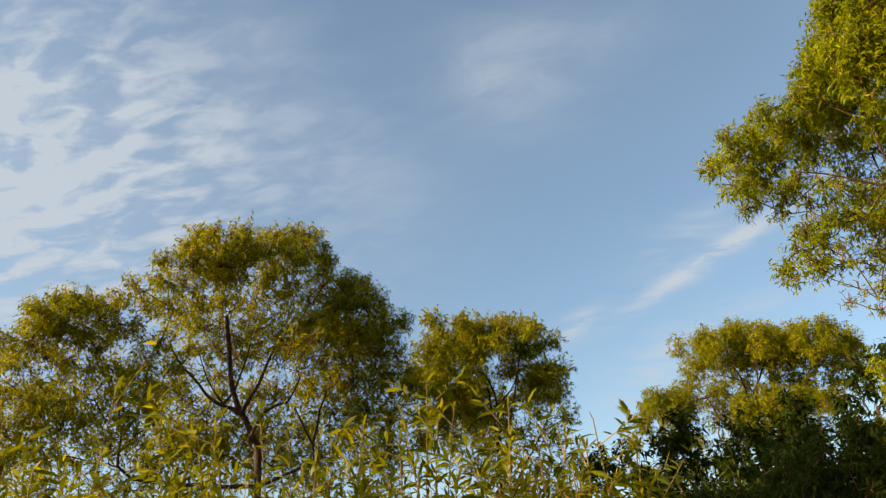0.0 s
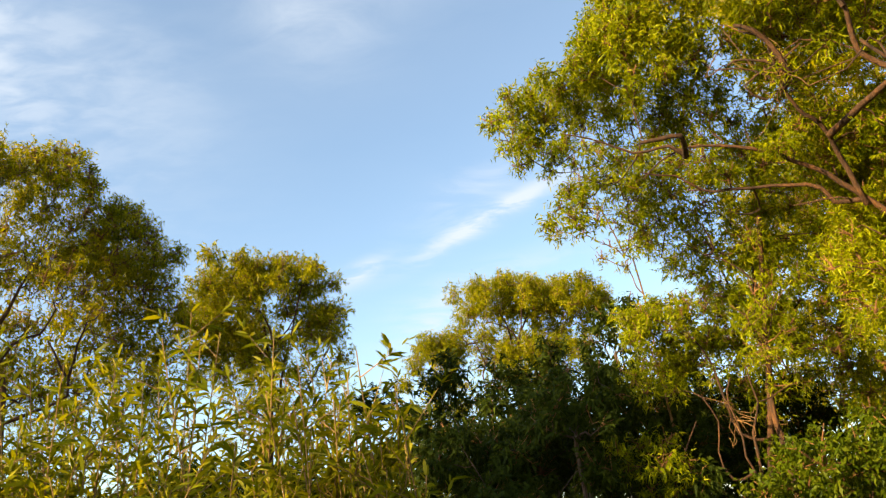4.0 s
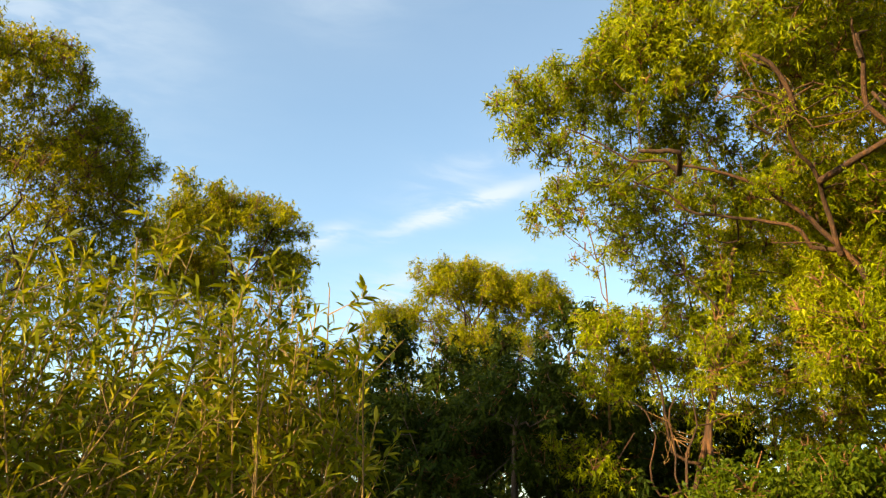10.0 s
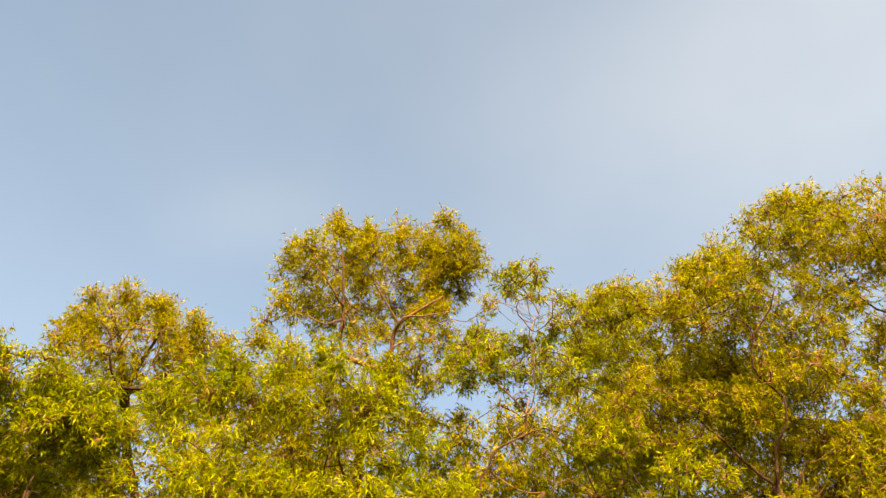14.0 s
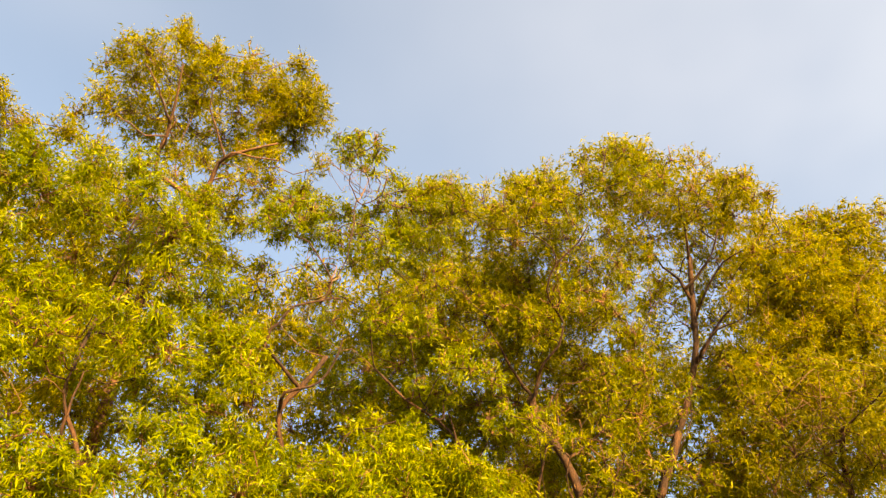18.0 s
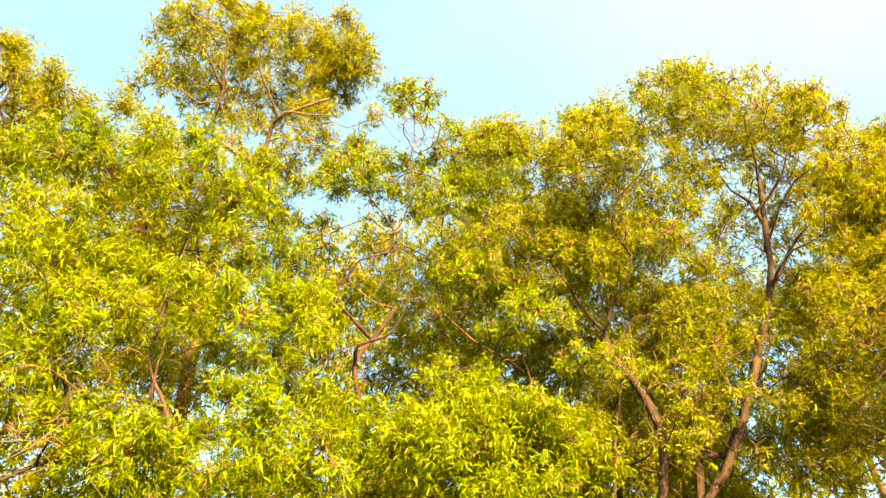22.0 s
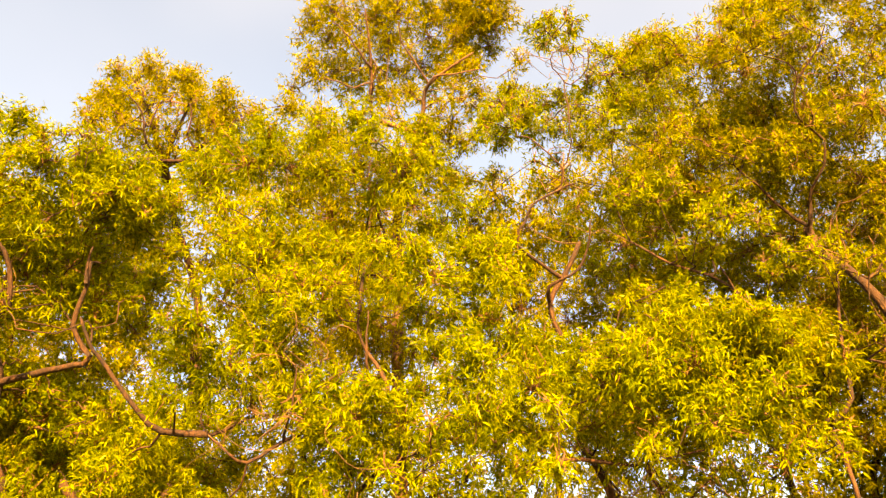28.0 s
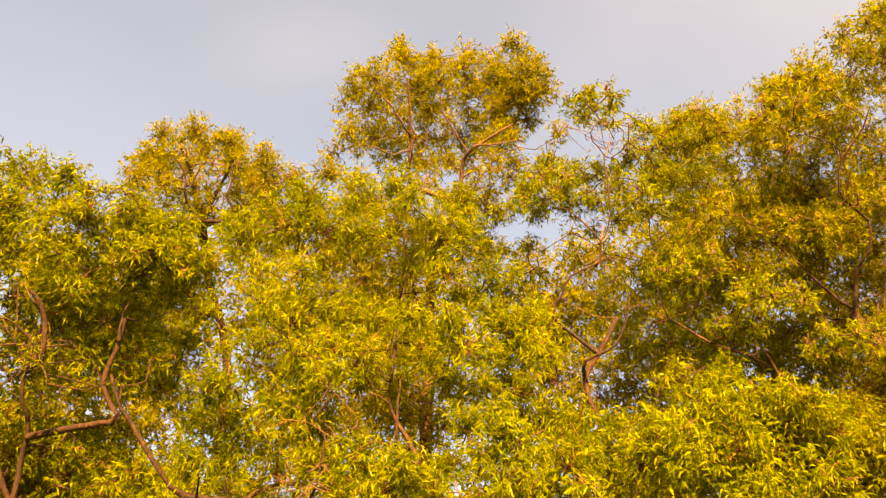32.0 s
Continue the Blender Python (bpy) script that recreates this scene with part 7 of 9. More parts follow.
bough(wide_right, [(6.83, -1.38, 6.06, 0.20), (6.90, -2.18, 6.11, 0.20), (7.69, -0.79, 6.35, 0.27), (7.08, -1.28, 5.95, 0.27), (7.50, -2.21, 6.24, 0.29), (7.32, -0.62, 5.86, 0.16), (7.08, -0.80, 5.72, 0.26), (7.65, -1.14, 6.00, 0.28), (7.20, -1.37, 5.75, 0.27), (7.64, -1.72, 6.01, 0.29), (7.14, -1.24, 5.44, 0.26), (7.78, -1.58, 5.76, 0.29), (7.81, -1.86, 5.87, 0.29), (7.35, -2.01, 5.55, 0.27), (7.33, -1.35, 5.35, 0.27), (7.82, -1.68, 5.59, 0.28), (7.42, -2.15, 5.38, 0.27), (7.30, -2.33, 5.30, 0.16), (7.91, -0.71, 5.33, 0.22), (7.71, -0.98, 5.26, 0.27), (7.73, -1.52, 5.32, 0.28), (7.83, -0.59, 5.12, 0.16), (7.54, -1.35, 5.03, 0.27), (7.96, -1.99, 5.12, 0.28)], 0.22)
bough(wide_right, [(7.04, 0.81, 5.45, 0.19), (6.80, 0.53, 5.32, 0.18), (6.49, 0.18, 5.15, 0.17), (6.52, 0.62, 4.93, 0.23), (6.46, 0.33, 4.92, 0.28), (6.60, 0.02, 5.02, 0.17), (6.92, -0.25, 5.11, 0.18), (6.60, 0.77, 4.72, 0.17), (6.49, 0.48, 4.61, 0.29), (7.07, 0.20, 4.84, 0.32), (6.83, -0.27, 4.77, 0.18), (7.03, 0.62, 4.60, 0.20), (6.84, 0.37, 4.48, 0.21), (7.37, 0.02, 4.68, 0.19)], 0.80)
head(wide_right, (6.55, -0.69, 8.24), 0.59, 0.62, 26, 0.80)
head(wide_right, (7.74, -0.22, 7.38), 0.77, 0.57, 26, 0.70)
head(wide_right, (7.11, 0.34, 7.58), 0.49, 0.42, 16, 0.70)
head(wide_right, (6.40, 0.38, 8.40), 0.40, 0.33, 14, 0.80)
head(wide_right, (7.43, -1.24, 7.44), 0.57, 0.43, 18, 0.60)
head(wide_right, (6.60, -1.83, 8.85), 0.63, 0.59, 24, 0.80)
head(wide_right, (7.97, -1.76, 6.84), 0.51, 0.37, 16, 0.60)
head(wide_right, (9.84, -2.13, 5.78), 0.54, 0.61, 14, 0.60)
finish(wide_right)

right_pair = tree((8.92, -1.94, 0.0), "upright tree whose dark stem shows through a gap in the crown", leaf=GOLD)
limb(right_pair, [(8.92, -1.94, -0.10), (9.31, -1.55, 5.16), (9.16, -1.93, 5.57), (9.01, -2.18, 6.00), (8.83, -2.37, 6.46), (8.65, -2.57, 6.86), (8.39, -2.73, 7.35), (8.24, -2.81, 7.68), (8.09, -2.82, 8.02), (7.93, -2.84, 8.36), (7.75, -2.86, 8.70)], 0.089, 0.034, "trunk")
limb(right_pair, [(8.39, -2.78, 7.43), (8.22, -2.96, 7.64), (8.07, -3.11, 7.82), (7.91, -3.30, 7.98)], 0.032, 0.013)
limb(right_pair, [(8.02, -2.83, 8.24), (7.87, -2.67, 8.48), (7.79, -2.49, 8.64), (7.68, -2.37, 8.81)], 0.024, 0.009)
limb(right_pair, [(7.92, -2.83, 8.36), (7.71, -3.02, 8.52), (7.55, -3.13, 8.65), (7.34, -3.18, 8.84)], 0.024, 0.009)
limb(right_pair, [(8.24, -2.84, 7.95), (7.79, -3.13, 8.38), (7.56, -3.37, 8.52), (7.43, -3.60, 8.55)], 0.022, 0.007)
limb(right_pair, [(7.75, -2.86, 8.70), (7.55, -2.83, 8.92), (7.38, -2.77, 9.12), (7.20, -2.72, 9.31)], 0.022, 0.007)
limb(right_pair, [(8.12, -2.80, 7.50), (7.91, -3.01, 7.69), (7.82, -3.18, 7.72)], 0.022, 0.009)
bough(right_pair, [(7.33, -1.59, 10.33, 0.28), (7.60, -2.12, 10.80, 0.30), (7.73, -2.52, 10.92, 0.30), (7.94, -1.90, 10.45, 0.29), (8.03, -2.45, 10.61, 0.46), (7.56, -2.76, 10.14, 0.29)], 1.00, 1.3)
bough(right_pair, [(7.72, -3.19, 10.12, 0.28), (7.91, -3.87, 10.16, 0.28), (8.43, -3.12, 10.12, 0.29), (8.31, -3.68, 9.96, 0.29), (7.52, -3.86, 9.47, 0.27)], 1.00, 1.3)
bough(right_pair, [(8.19, -1.97, 9.56, 0.24), (8.60, -2.36, 9.59, 0.34), (9.14, -2.24, 9.56, 0.26), (8.53, -2.63, 8.99, 0.24), (8.80, -2.34, 8.78, 0.24)], 0.80, 1.3)
bough(right_pair, [(8.51, -4.39, 9.99, 0.30), (8.18, -4.93, 9.80, 0.30), (8.03, -5.31, 9.66, 0.37), (7.78, -5.68, 9.47, 0.29), (8.03, -4.91, 9.02, 0.28), (8.07, -5.41, 9.20, 0.33), (7.86, -5.92, 9.13, 0.29)], 0.90, 1.3)
bough(right_pair, [(8.80, -4.12, 9.24, 0.31), (8.22, -4.25, 8.60, 0.41), (7.96, -4.74, 8.54, 0.29), (7.94, -5.16, 8.50, 0.29), (8.71, -4.27, 8.66, 0.51), (8.54, -4.65, 8.41, 0.52), (8.31, -5.03, 8.20, 0.46), (8.04, -5.37, 8.00, 0.29), (8.78, -4.59, 8.09, 0.30), (9.06, -5.15, 8.20, 0.31)], 0.95, 1.3)
bough(right_pair, [(9.74, -2.34, 8.34, 0.30), (9.16, -3.80, 8.12, 0.30), (9.60, -2.46, 7.64, 0.31), (9.88, -3.03, 7.86, 0.45), (9.15, -3.29, 7.38, 0.35), (9.46, -4.00, 7.71, 0.30), (10.05, -2.87, 7.60, 0.30)], 0.70)
bough(right_pair, [(8.59, -2.57, 11.36, 0.31), (8.29, -2.99, 11.22, 0.31), (7.80, -3.30, 10.77, 0.29), (8.63, -2.80, 10.65, 0.30), (8.44, -3.16, 10.58, 0.41), (8.57, -3.94, 10.85, 0.44)], 0.70, 1.3)
bough(right_pair, [(8.59, -4.79, 10.04, 0.30), (8.33, -4.94, 9.70, 0.39), (8.30, -5.48, 9.73, 0.39), (8.96, -4.93, 9.58, 0.50), (8.92, -5.48, 9.72, 0.53), (8.45, -5.82, 9.45, 0.39), (9.38, -4.75, 9.39, 0.30), (8.80, -4.97, 9.10, 0.45), (8.85, -5.46, 9.15, 0.50), (9.11, -6.17, 9.36, 0.31), (9.00, -5.36, 8.79, 0.29), (8.97, -5.72, 8.79, 0.30)], 0.60, 1.3)
bough(right_pair, [(8.17, -1.98, 10.00, 0.25), (8.12, -2.42, 10.03, 0.32), (8.16, -2.87, 10.03, 0.28), (8.60, -2.31, 9.93, 0.28), (8.28, -2.60, 9.63, 0.33), (8.67, -3.10, 10.03, 0.26)], 0.90, 1.3)
bough(right_pair, [(8.52, -3.41, 9.90, 0.25), (8.41, -3.74, 10.03, 0.25), (8.34, -4.16, 9.89, 0.25), (8.80, -3.65, 9.62, 0.31), (8.98, -4.17, 9.89, 0.37), (8.98, -4.26, 9.50, 0.26)], 0.80, 1.3)
bough(right_pair, [(7.23, -1.63, 9.92, 0.24), (7.32, -2.01, 10.22, 0.25), (7.01, -2.38, 9.71, 0.30), (6.91, -2.68, 9.74, 0.24), (6.88, -3.09, 9.60, 0.24), (7.48, -1.90, 9.74, 0.38), (7.50, -2.22, 9.74, 0.42), (7.24, -2.52, 9.48, 0.41), (7.43, -3.02, 9.73, 0.43), (7.16, -3.36, 9.39, 0.32), (7.43, -3.78, 9.67, 0.25), (8.14, -2.12, 9.98, 0.26), (8.00, -2.58, 9.81, 0.39), (8.01, -3.06, 9.85, 0.45), (7.46, -3.05, 9.19, 0.42), (7.46, -3.51, 9.26, 0.42), (7.80, -3.01, 9.02, 0.24), (8.03, -3.47, 9.32, 0.25)], 0.40)
bough(right_pair, [(7.42, -4.26, 7.67, 0.26), (7.51, -4.64, 7.74, 0.27), (8.21, -3.80, 7.92, 0.28), (7.60, -3.95, 7.39, 0.28), (7.86, -4.47, 7.57, 0.47), (7.72, -4.82, 7.42, 0.34), (8.45, -3.17, 7.63, 0.27), (8.04, -3.42, 7.25, 0.41), (8.33, -4.05, 7.49, 0.48), (8.22, -4.39, 7.41, 0.48), (8.01, -4.68, 7.19, 0.47), (7.42, -4.79, 6.80, 0.26), (8.44, -3.36, 7.15, 0.41), (8.61, -3.84, 7.21, 0.48), (8.05, -3.98, 6.87, 0.45), (7.82, -4.29, 6.64, 0.44), (7.65, -4.63, 6.58, 0.35), (8.42, -3.04, 6.67, 0.26), (8.41, -3.44, 6.63, 0.28), (8.18, -3.66, 6.47, 0.44), (8.29, -4.17, 6.59, 0.46), (7.88, -4.37, 6.27, 0.28), (7.83, -4.74, 6.33, 0.26), (8.61, -3.62, 6.31, 0.26)], 0.90)
bough(right_pair, [(8.16, -3.72, 9.67, 0.29), (7.75, -4.04, 9.30, 0.28), (7.65, -4.46, 9.18, 0.32), (8.11, -5.14, 9.54, 0.42), (7.54, -5.20, 9.03, 0.29), (8.66, -3.65, 9.50, 0.30), (8.39, -4.12, 9.28, 0.51), (8.44, -4.57, 9.49, 0.52), (8.02, -4.71, 8.92, 0.50), (8.20, -5.18, 9.17, 0.52), (8.09, -5.70, 8.98, 0.30), (8.51, -3.66, 8.81, 0.29), (8.81, -4.40, 9.21, 0.52), (8.40, -4.49, 8.80, 0.50), (8.35, -5.08, 8.83, 0.51), (8.22, -5.37, 8.63, 0.29), (9.00, -4.12, 8.78, 0.36), (9.02, -4.52, 8.93, 0.39), (8.68, -4.76, 8.55, 0.29)], 0.55, 1.3)
bough(right_pair, [(9.50, -2.82, 10.39, 0.26), (9.43, -3.34, 10.35, 0.26), (8.89, -3.41, 9.75, 0.26), (9.17, -4.04, 10.04, 0.25), (9.74, -2.98, 10.04, 0.30), (9.39, -3.40, 9.87, 0.43), (9.02, -3.59, 9.33, 0.35), (9.29, -2.70, 9.34, 0.24), (9.30, -3.03, 9.22, 0.41), (9.88, -3.59, 9.65, 0.44), (9.56, -3.97, 9.47, 0.25), (9.71, -2.85, 9.15, 0.28), (9.46, -3.15, 8.92, 0.41), (9.61, -3.64, 9.08, 0.41), (9.96, -2.73, 8.94, 0.24), (10.21, -3.07, 9.13, 0.25), (9.74, -3.45, 8.67, 0.24), (9.57, -3.71, 8.55, 0.24)], 0.55, 1.3)
head(right_pair, (7.05, -3.28, 8.88), 0.60, 0.56, 20, 0.80)
head(right_pair, (7.62, -3.90, 8.10), 0.78, 0.78, 24, 0.80)
head(right_pair, (8.26, -3.69, 6.80), 0.76, 0.69, 22, 0.70)
head(right_pair, (8.51, -3.21, 6.14), 0.64, 0.50, 18, 0.70)
head(right_pair, (9.59, -2.98, 5.74), 0.65, 0.53, 16, 0.70)
head(right_pair, (9.50, -3.68, 5.49), 0.72, 0.61, 18, 0.70)
finish(right_pair)

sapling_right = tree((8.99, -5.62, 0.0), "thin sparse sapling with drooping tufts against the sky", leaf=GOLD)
limb(sapling_right, [(8.99, -5.62, -0.10), (8.83, -5.87, 7.22), (8.32, -5.91, 7.91)], 0.040, 0.020, "trunk")
limb(sapling_right, [(8.32, -5.91, 7.91), (8.10, -5.85, 8.24), (8.00, -5.74, 8.46)], 0.016, 0.006)
limb(sapling_right, [(8.37, -5.91, 7.85), (7.96, -6.14, 8.15), (7.71, -6.23, 8.37)], 0.016, 0.006)
bough(sapling_right, [(8.03, -6.11, 8.65, 0.19), (7.89, -6.38, 8.57, 0.19), (8.21, -6.03, 8.44, 0.28), (7.81, -6.00, 8.27, 0.26), (7.84, -6.34, 8.19, 0.18), (8.38, -5.83, 8.23, 0.18), (8.15, -5.96, 8.10, 0.31), (8.10, -6.21, 8.02, 0.18), (8.50, -6.32, 8.09, 0.19)], 0.50, 1.3)
finish(sapling_right)

olive_shrub = tree((5.52, -4.63, 0.0), "olive-brown rounded shrub with dry leaves and bare twigs", leaf=DRY, leaf_size=(0.075, 0.018))
limb(olive_shrub, [(5.52, -4.63, -0.10), (6.16, -4.91, 4.52), (5.70, -4.94, 5.28)], 0.060, 0.030, "trunk")
limb(olive_shrub, [(5.70, -4.94, 5.28), (5.64, -4.76, 5.60), (5.60, -4.56, 5.89), (5.46, -4.60, 6.02), (5.25, -4.78, 6.10)], 0.016, 0.003)
bough(olive_shrub, [(5.81, -4.73, 5.98, 0.24), (5.45, -4.77, 5.86, 0.23), (5.38, -5.19, 5.75, 0.29), (4.97, -5.19, 5.41, 0.24), (5.46, -4.05, 5.42, 0.22), (5.33, -4.50, 5.42, 0.38), (5.26, -4.67, 5.39, 0.38), (5.20, -5.02, 5.24, 0.39), (5.15, -5.44, 5.31, 0.23), (5.65, -3.96, 5.13, 0.21), (6.14, -4.59, 5.49, 0.32), (5.41, -4.49, 5.06, 0.37), (5.39, -4.81, 5.06, 0.38), (5.20, -4.97, 4.94, 0.38), (5.38, -5.55, 5.06, 0.23), (6.16, -4.72, 5.17, 0.24), (5.67, -4.63, 4.82, 0.22), (5.58, -4.97, 4.77, 0.24), (5.64, -5.52, 4.92, 0.24)], 0.90)
bare_twigs(olive_shrub, (5.56, -4.79, 5.25), 0.65, 14, 0.007)
finish(olive_shrub)

olive_shrub_low = tree((7.49, -3.34, 0.0), "olive shrub thicket with many thin pale twigs", leaf=DRY, leaf_size=(0.075, 0.018))
limb(olive_shrub_low, [(7.49, -3.34, -0.10), (7.84, -3.79, 5.14), (7.44, -3.78, 5.92)], 0.060, 0.030, "trunk")
limb(olive_shrub_low, [(7.31, -3.70, 5.78), (6.74, -4.30, 6.16), (6.47, -4.56, 6.29)], 0.016, 0.005)
bough(olive_shrub_low, [(7.19, -2.78, 6.58, 0.23), (6.64, -2.93, 6.15, 0.22), (7.16, -3.56, 6.54, 0.28), (6.34, -3.49, 5.94, 0.34), (6.30, -3.95, 6.02, 0.26), (6.44, -4.46, 6.17, 0.24), (7.40, -2.98, 6.23, 0.30), (7.84, -3.52, 6.69, 0.43), (7.66, -3.88, 6.51, 0.43), (6.75, -3.84, 5.94, 0.39), (6.52, -4.11, 5.80, 0.38), (6.41, -4.43, 5.77, 0.22), (8.26, -2.96, 6.36, 0.25), (7.15, -3.10, 5.86, 0.39), (7.95, -3.81, 6.24, 0.43), (7.16, -3.70, 5.77, 0.39), (6.45, -3.85, 5.41, 0.37), (6.46, -4.08, 5.41, 0.37), (8.31, -3.19, 5.95, 0.25), (7.36, -3.23, 5.58, 0.23), (7.68, -3.67, 5.76, 0.24), (7.33, -4.03, 5.49, 0.23), (7.50, -4.54, 5.68, 0.24), (6.48, -4.21, 5.09, 0.21)], 0.50)
bough(olive_shrub_low, [(8.09, -1.64, 4.30, 0.22), (8.68, -2.08, 4.58, 0.24), (8.37, -2.37, 4.40, 0.23), (8.76, -1.65, 4.33, 0.27), (8.20, -1.79, 4.07, 0.38), (7.72, -1.98, 3.90, 0.36), (9.00, -2.68, 4.26, 0.25), (8.51, -1.36, 3.84, 0.22), (7.82, -1.50, 3.68, 0.36), (8.23, -1.89, 3.75, 0.38), (8.65, -2.32, 3.90, 0.39), (8.28, -1.32, 3.49, 0.22), (9.02, -1.85, 3.63, 0.40), (8.98, -2.15, 3.66, 0.41), (8.00, -2.23, 3.42, 0.21), (9.20, -1.31, 3.42, 0.24), (9.17, -1.65, 3.44, 0.24), (8.90, -1.94, 3.39, 0.23), (8.48, -2.16, 3.28, 0.22)], 0.35)
bare_twigs(olive_shrub_low, (6.95, -3.68, 5.98), 0.98, 18, 0.007)
bough(olive_shrub_low, [(7.81, -4.36, 6.13, 0.30), (9.05, -2.98, 6.41, 0.34), (8.40, -3.25, 6.18, 0.33), (9.04, -3.85, 6.55, 0.36), (7.59, -4.00, 5.70, 0.40), (7.43, -4.13, 5.62, 0.39), (8.45, -2.57, 5.80, 0.24), (8.72, -3.16, 5.96, 0.43), (8.13, -3.20, 5.63, 0.40), (8.23, -3.65, 5.70, 0.42), (7.76, -3.82, 5.44, 0.40), (9.39, -3.10, 5.84, 0.45), (8.56, -3.10, 5.44, 0.41), (8.52, -3.41, 5.42, 0.42), (9.64, -2.88, 5.58, 0.26), (8.26, -2.77, 5.04, 0.39), (8.19, -3.53, 4.95, 0.40), (9.16, -4.20, 5.37, 0.45), (9.02, -4.50, 5.32, 0.45), (7.90, -4.34, 4.78, 0.33), (9.04, -3.15, 5.04, 0.25), (8.32, -3.23, 4.72, 0.23), (8.46, -3.67, 4.76, 0.24), (8.10, -3.86, 4.61, 0.23)], 0.50)
bare_twigs(olive_shrub_low, (7.54, -3.43, 5.60), 0.73, 10, 0.005)
finish(olive_shrub_low)

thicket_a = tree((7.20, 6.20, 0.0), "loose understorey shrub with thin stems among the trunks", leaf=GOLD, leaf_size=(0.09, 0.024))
limb(thicket_a, [(7.20, 6.20, -0.10), (7.68, 6.32, 2.60), (7.46, 6.36, 3.57)], 0.050, 0.025, "trunk")
bough(thicket_a, [(6.99, 6.90, 4.38, 0.28), (7.20, 6.75, 4.36, 0.30), (7.25, 6.21, 4.21, 0.43), (7.27, 5.69, 4.37, 0.27), (7.18, 6.67, 4.02, 0.48), (7.71, 6.81, 4.13, 0.51), (7.64, 6.22, 4.13, 0.49), (7.10, 6.82, 3.62, 0.28), (7.42, 6.58, 3.62, 0.48), (7.08, 5.90, 3.62, 0.45), (7.83, 5.97, 3.78, 0.28), (7.55, 6.83, 3.30, 0.48), (7.35, 6.22, 3.34, 0.47), (8.18, 6.35, 3.42, 0.48), (8.09, 5.84, 3.46, 0.28), (7.09, 6.57, 2.96, 0.27), (7.56, 6.50, 3.05, 0.28), (8.16, 6.49, 3.17, 0.29), (8.26, 6.04, 3.10, 0.29)], 0.50)
finish(thicket_a)

thicket_b = tree((7.81, 3.59, 0.0), "loose understorey shrub with thin stems among the trunks", leaf=GOLD, leaf_size=(0.09, 0.024))
limb(thicket_b, [(7.81, 3.59, -0.10), (8.17, 3.69, 2.37), (8.04, 3.66, 3.32)], 0.050, 0.025, "trunk")
bough(thicket_b, [(7.64, 4.11, 3.74, 0.25), (7.91, 3.77, 3.81, 0.25), (8.07, 3.40, 3.78, 0.25), (7.89, 2.94, 3.76, 0.26), (7.63, 4.26, 3.32, 0.41), (8.38, 4.23, 3.56, 0.46), (7.56, 3.41, 3.36, 0.40), (8.55, 3.43, 3.56, 0.45), (8.54, 2.94, 3.58, 0.28), (7.73, 4.10, 3.05, 0.25), (8.06, 3.79, 3.10, 0.25), (8.13, 3.04, 3.17, 0.24), (8.02, 2.50, 3.09, 0.24)], 0.50)
finish(thicket_b)

thicket_c = tree((11.46, 0.94, 0.0), "loose understorey shrub with thin stems among the trunks", leaf=GOLD, leaf_size=(0.09, 0.024))
limb(thicket_c, [(11.46, 0.94, -0.10), (11.88, 1.16, 2.88), (11.68, 0.96, 4.16)], 0.050, 0.025, "trunk")
bough(thicket_c, [(11.64, 1.94, 4.85, 0.34), (11.64, 1.52, 4.82, 0.34), (11.40, 1.01, 4.68, 0.34), (11.21, 0.24, 4.74, 0.32), (11.23, 1.72, 4.23, 0.32), (11.54, 1.13, 4.35, 0.57), (12.19, 0.69, 4.44, 0.60), (11.69, 0.11, 4.34, 0.33), (12.16, 1.52, 3.95, 0.35)], 0.50, 1.3)
finish(thicket_c)

thicket_d = tree((5.39, 7.21, 0.0), "loose understorey shrub with thin stems among the trunks", leaf=GOLD, leaf_size=(0.09, 0.024))
limb(thicket_d, [(5.39, 7.21, -0.10), (5.97, 7.65, 4.01), (5.67, 7.52, 4.97)], 0.050, 0.025, "trunk")
bough(thicket_d, [(5.21, 8.11, 5.97, 0.29), (5.24, 7.51, 5.89, 0.28), (4.72, 7.40, 5.19, 0.45), (5.41, 7.84, 5.65, 0.49), (5.72, 7.57, 5.76, 0.29), (5.59, 6.97, 5.39, 0.27), (4.75, 7.64, 4.91, 0.27), (5.16, 7.75, 5.09, 0.47), (5.44, 7.37, 5.05, 0.47), (5.75, 7.29, 5.25, 0.47), (5.67, 6.66, 5.13, 0.26), (5.41, 8.10, 4.82, 0.49), (5.62, 7.81, 4.91, 0.49), (5.73, 7.28, 4.79, 0.47), (6.40, 7.53, 5.09, 0.50), (4.93, 7.58, 4.29, 0.26), (5.69, 8.06, 4.52, 0.28), (5.96, 7.86, 4.63, 0.29), (6.00, 7.40, 4.52, 0.28), (6.48, 7.35, 4.77, 0.33)], 0.50)
finish(thicket_d)

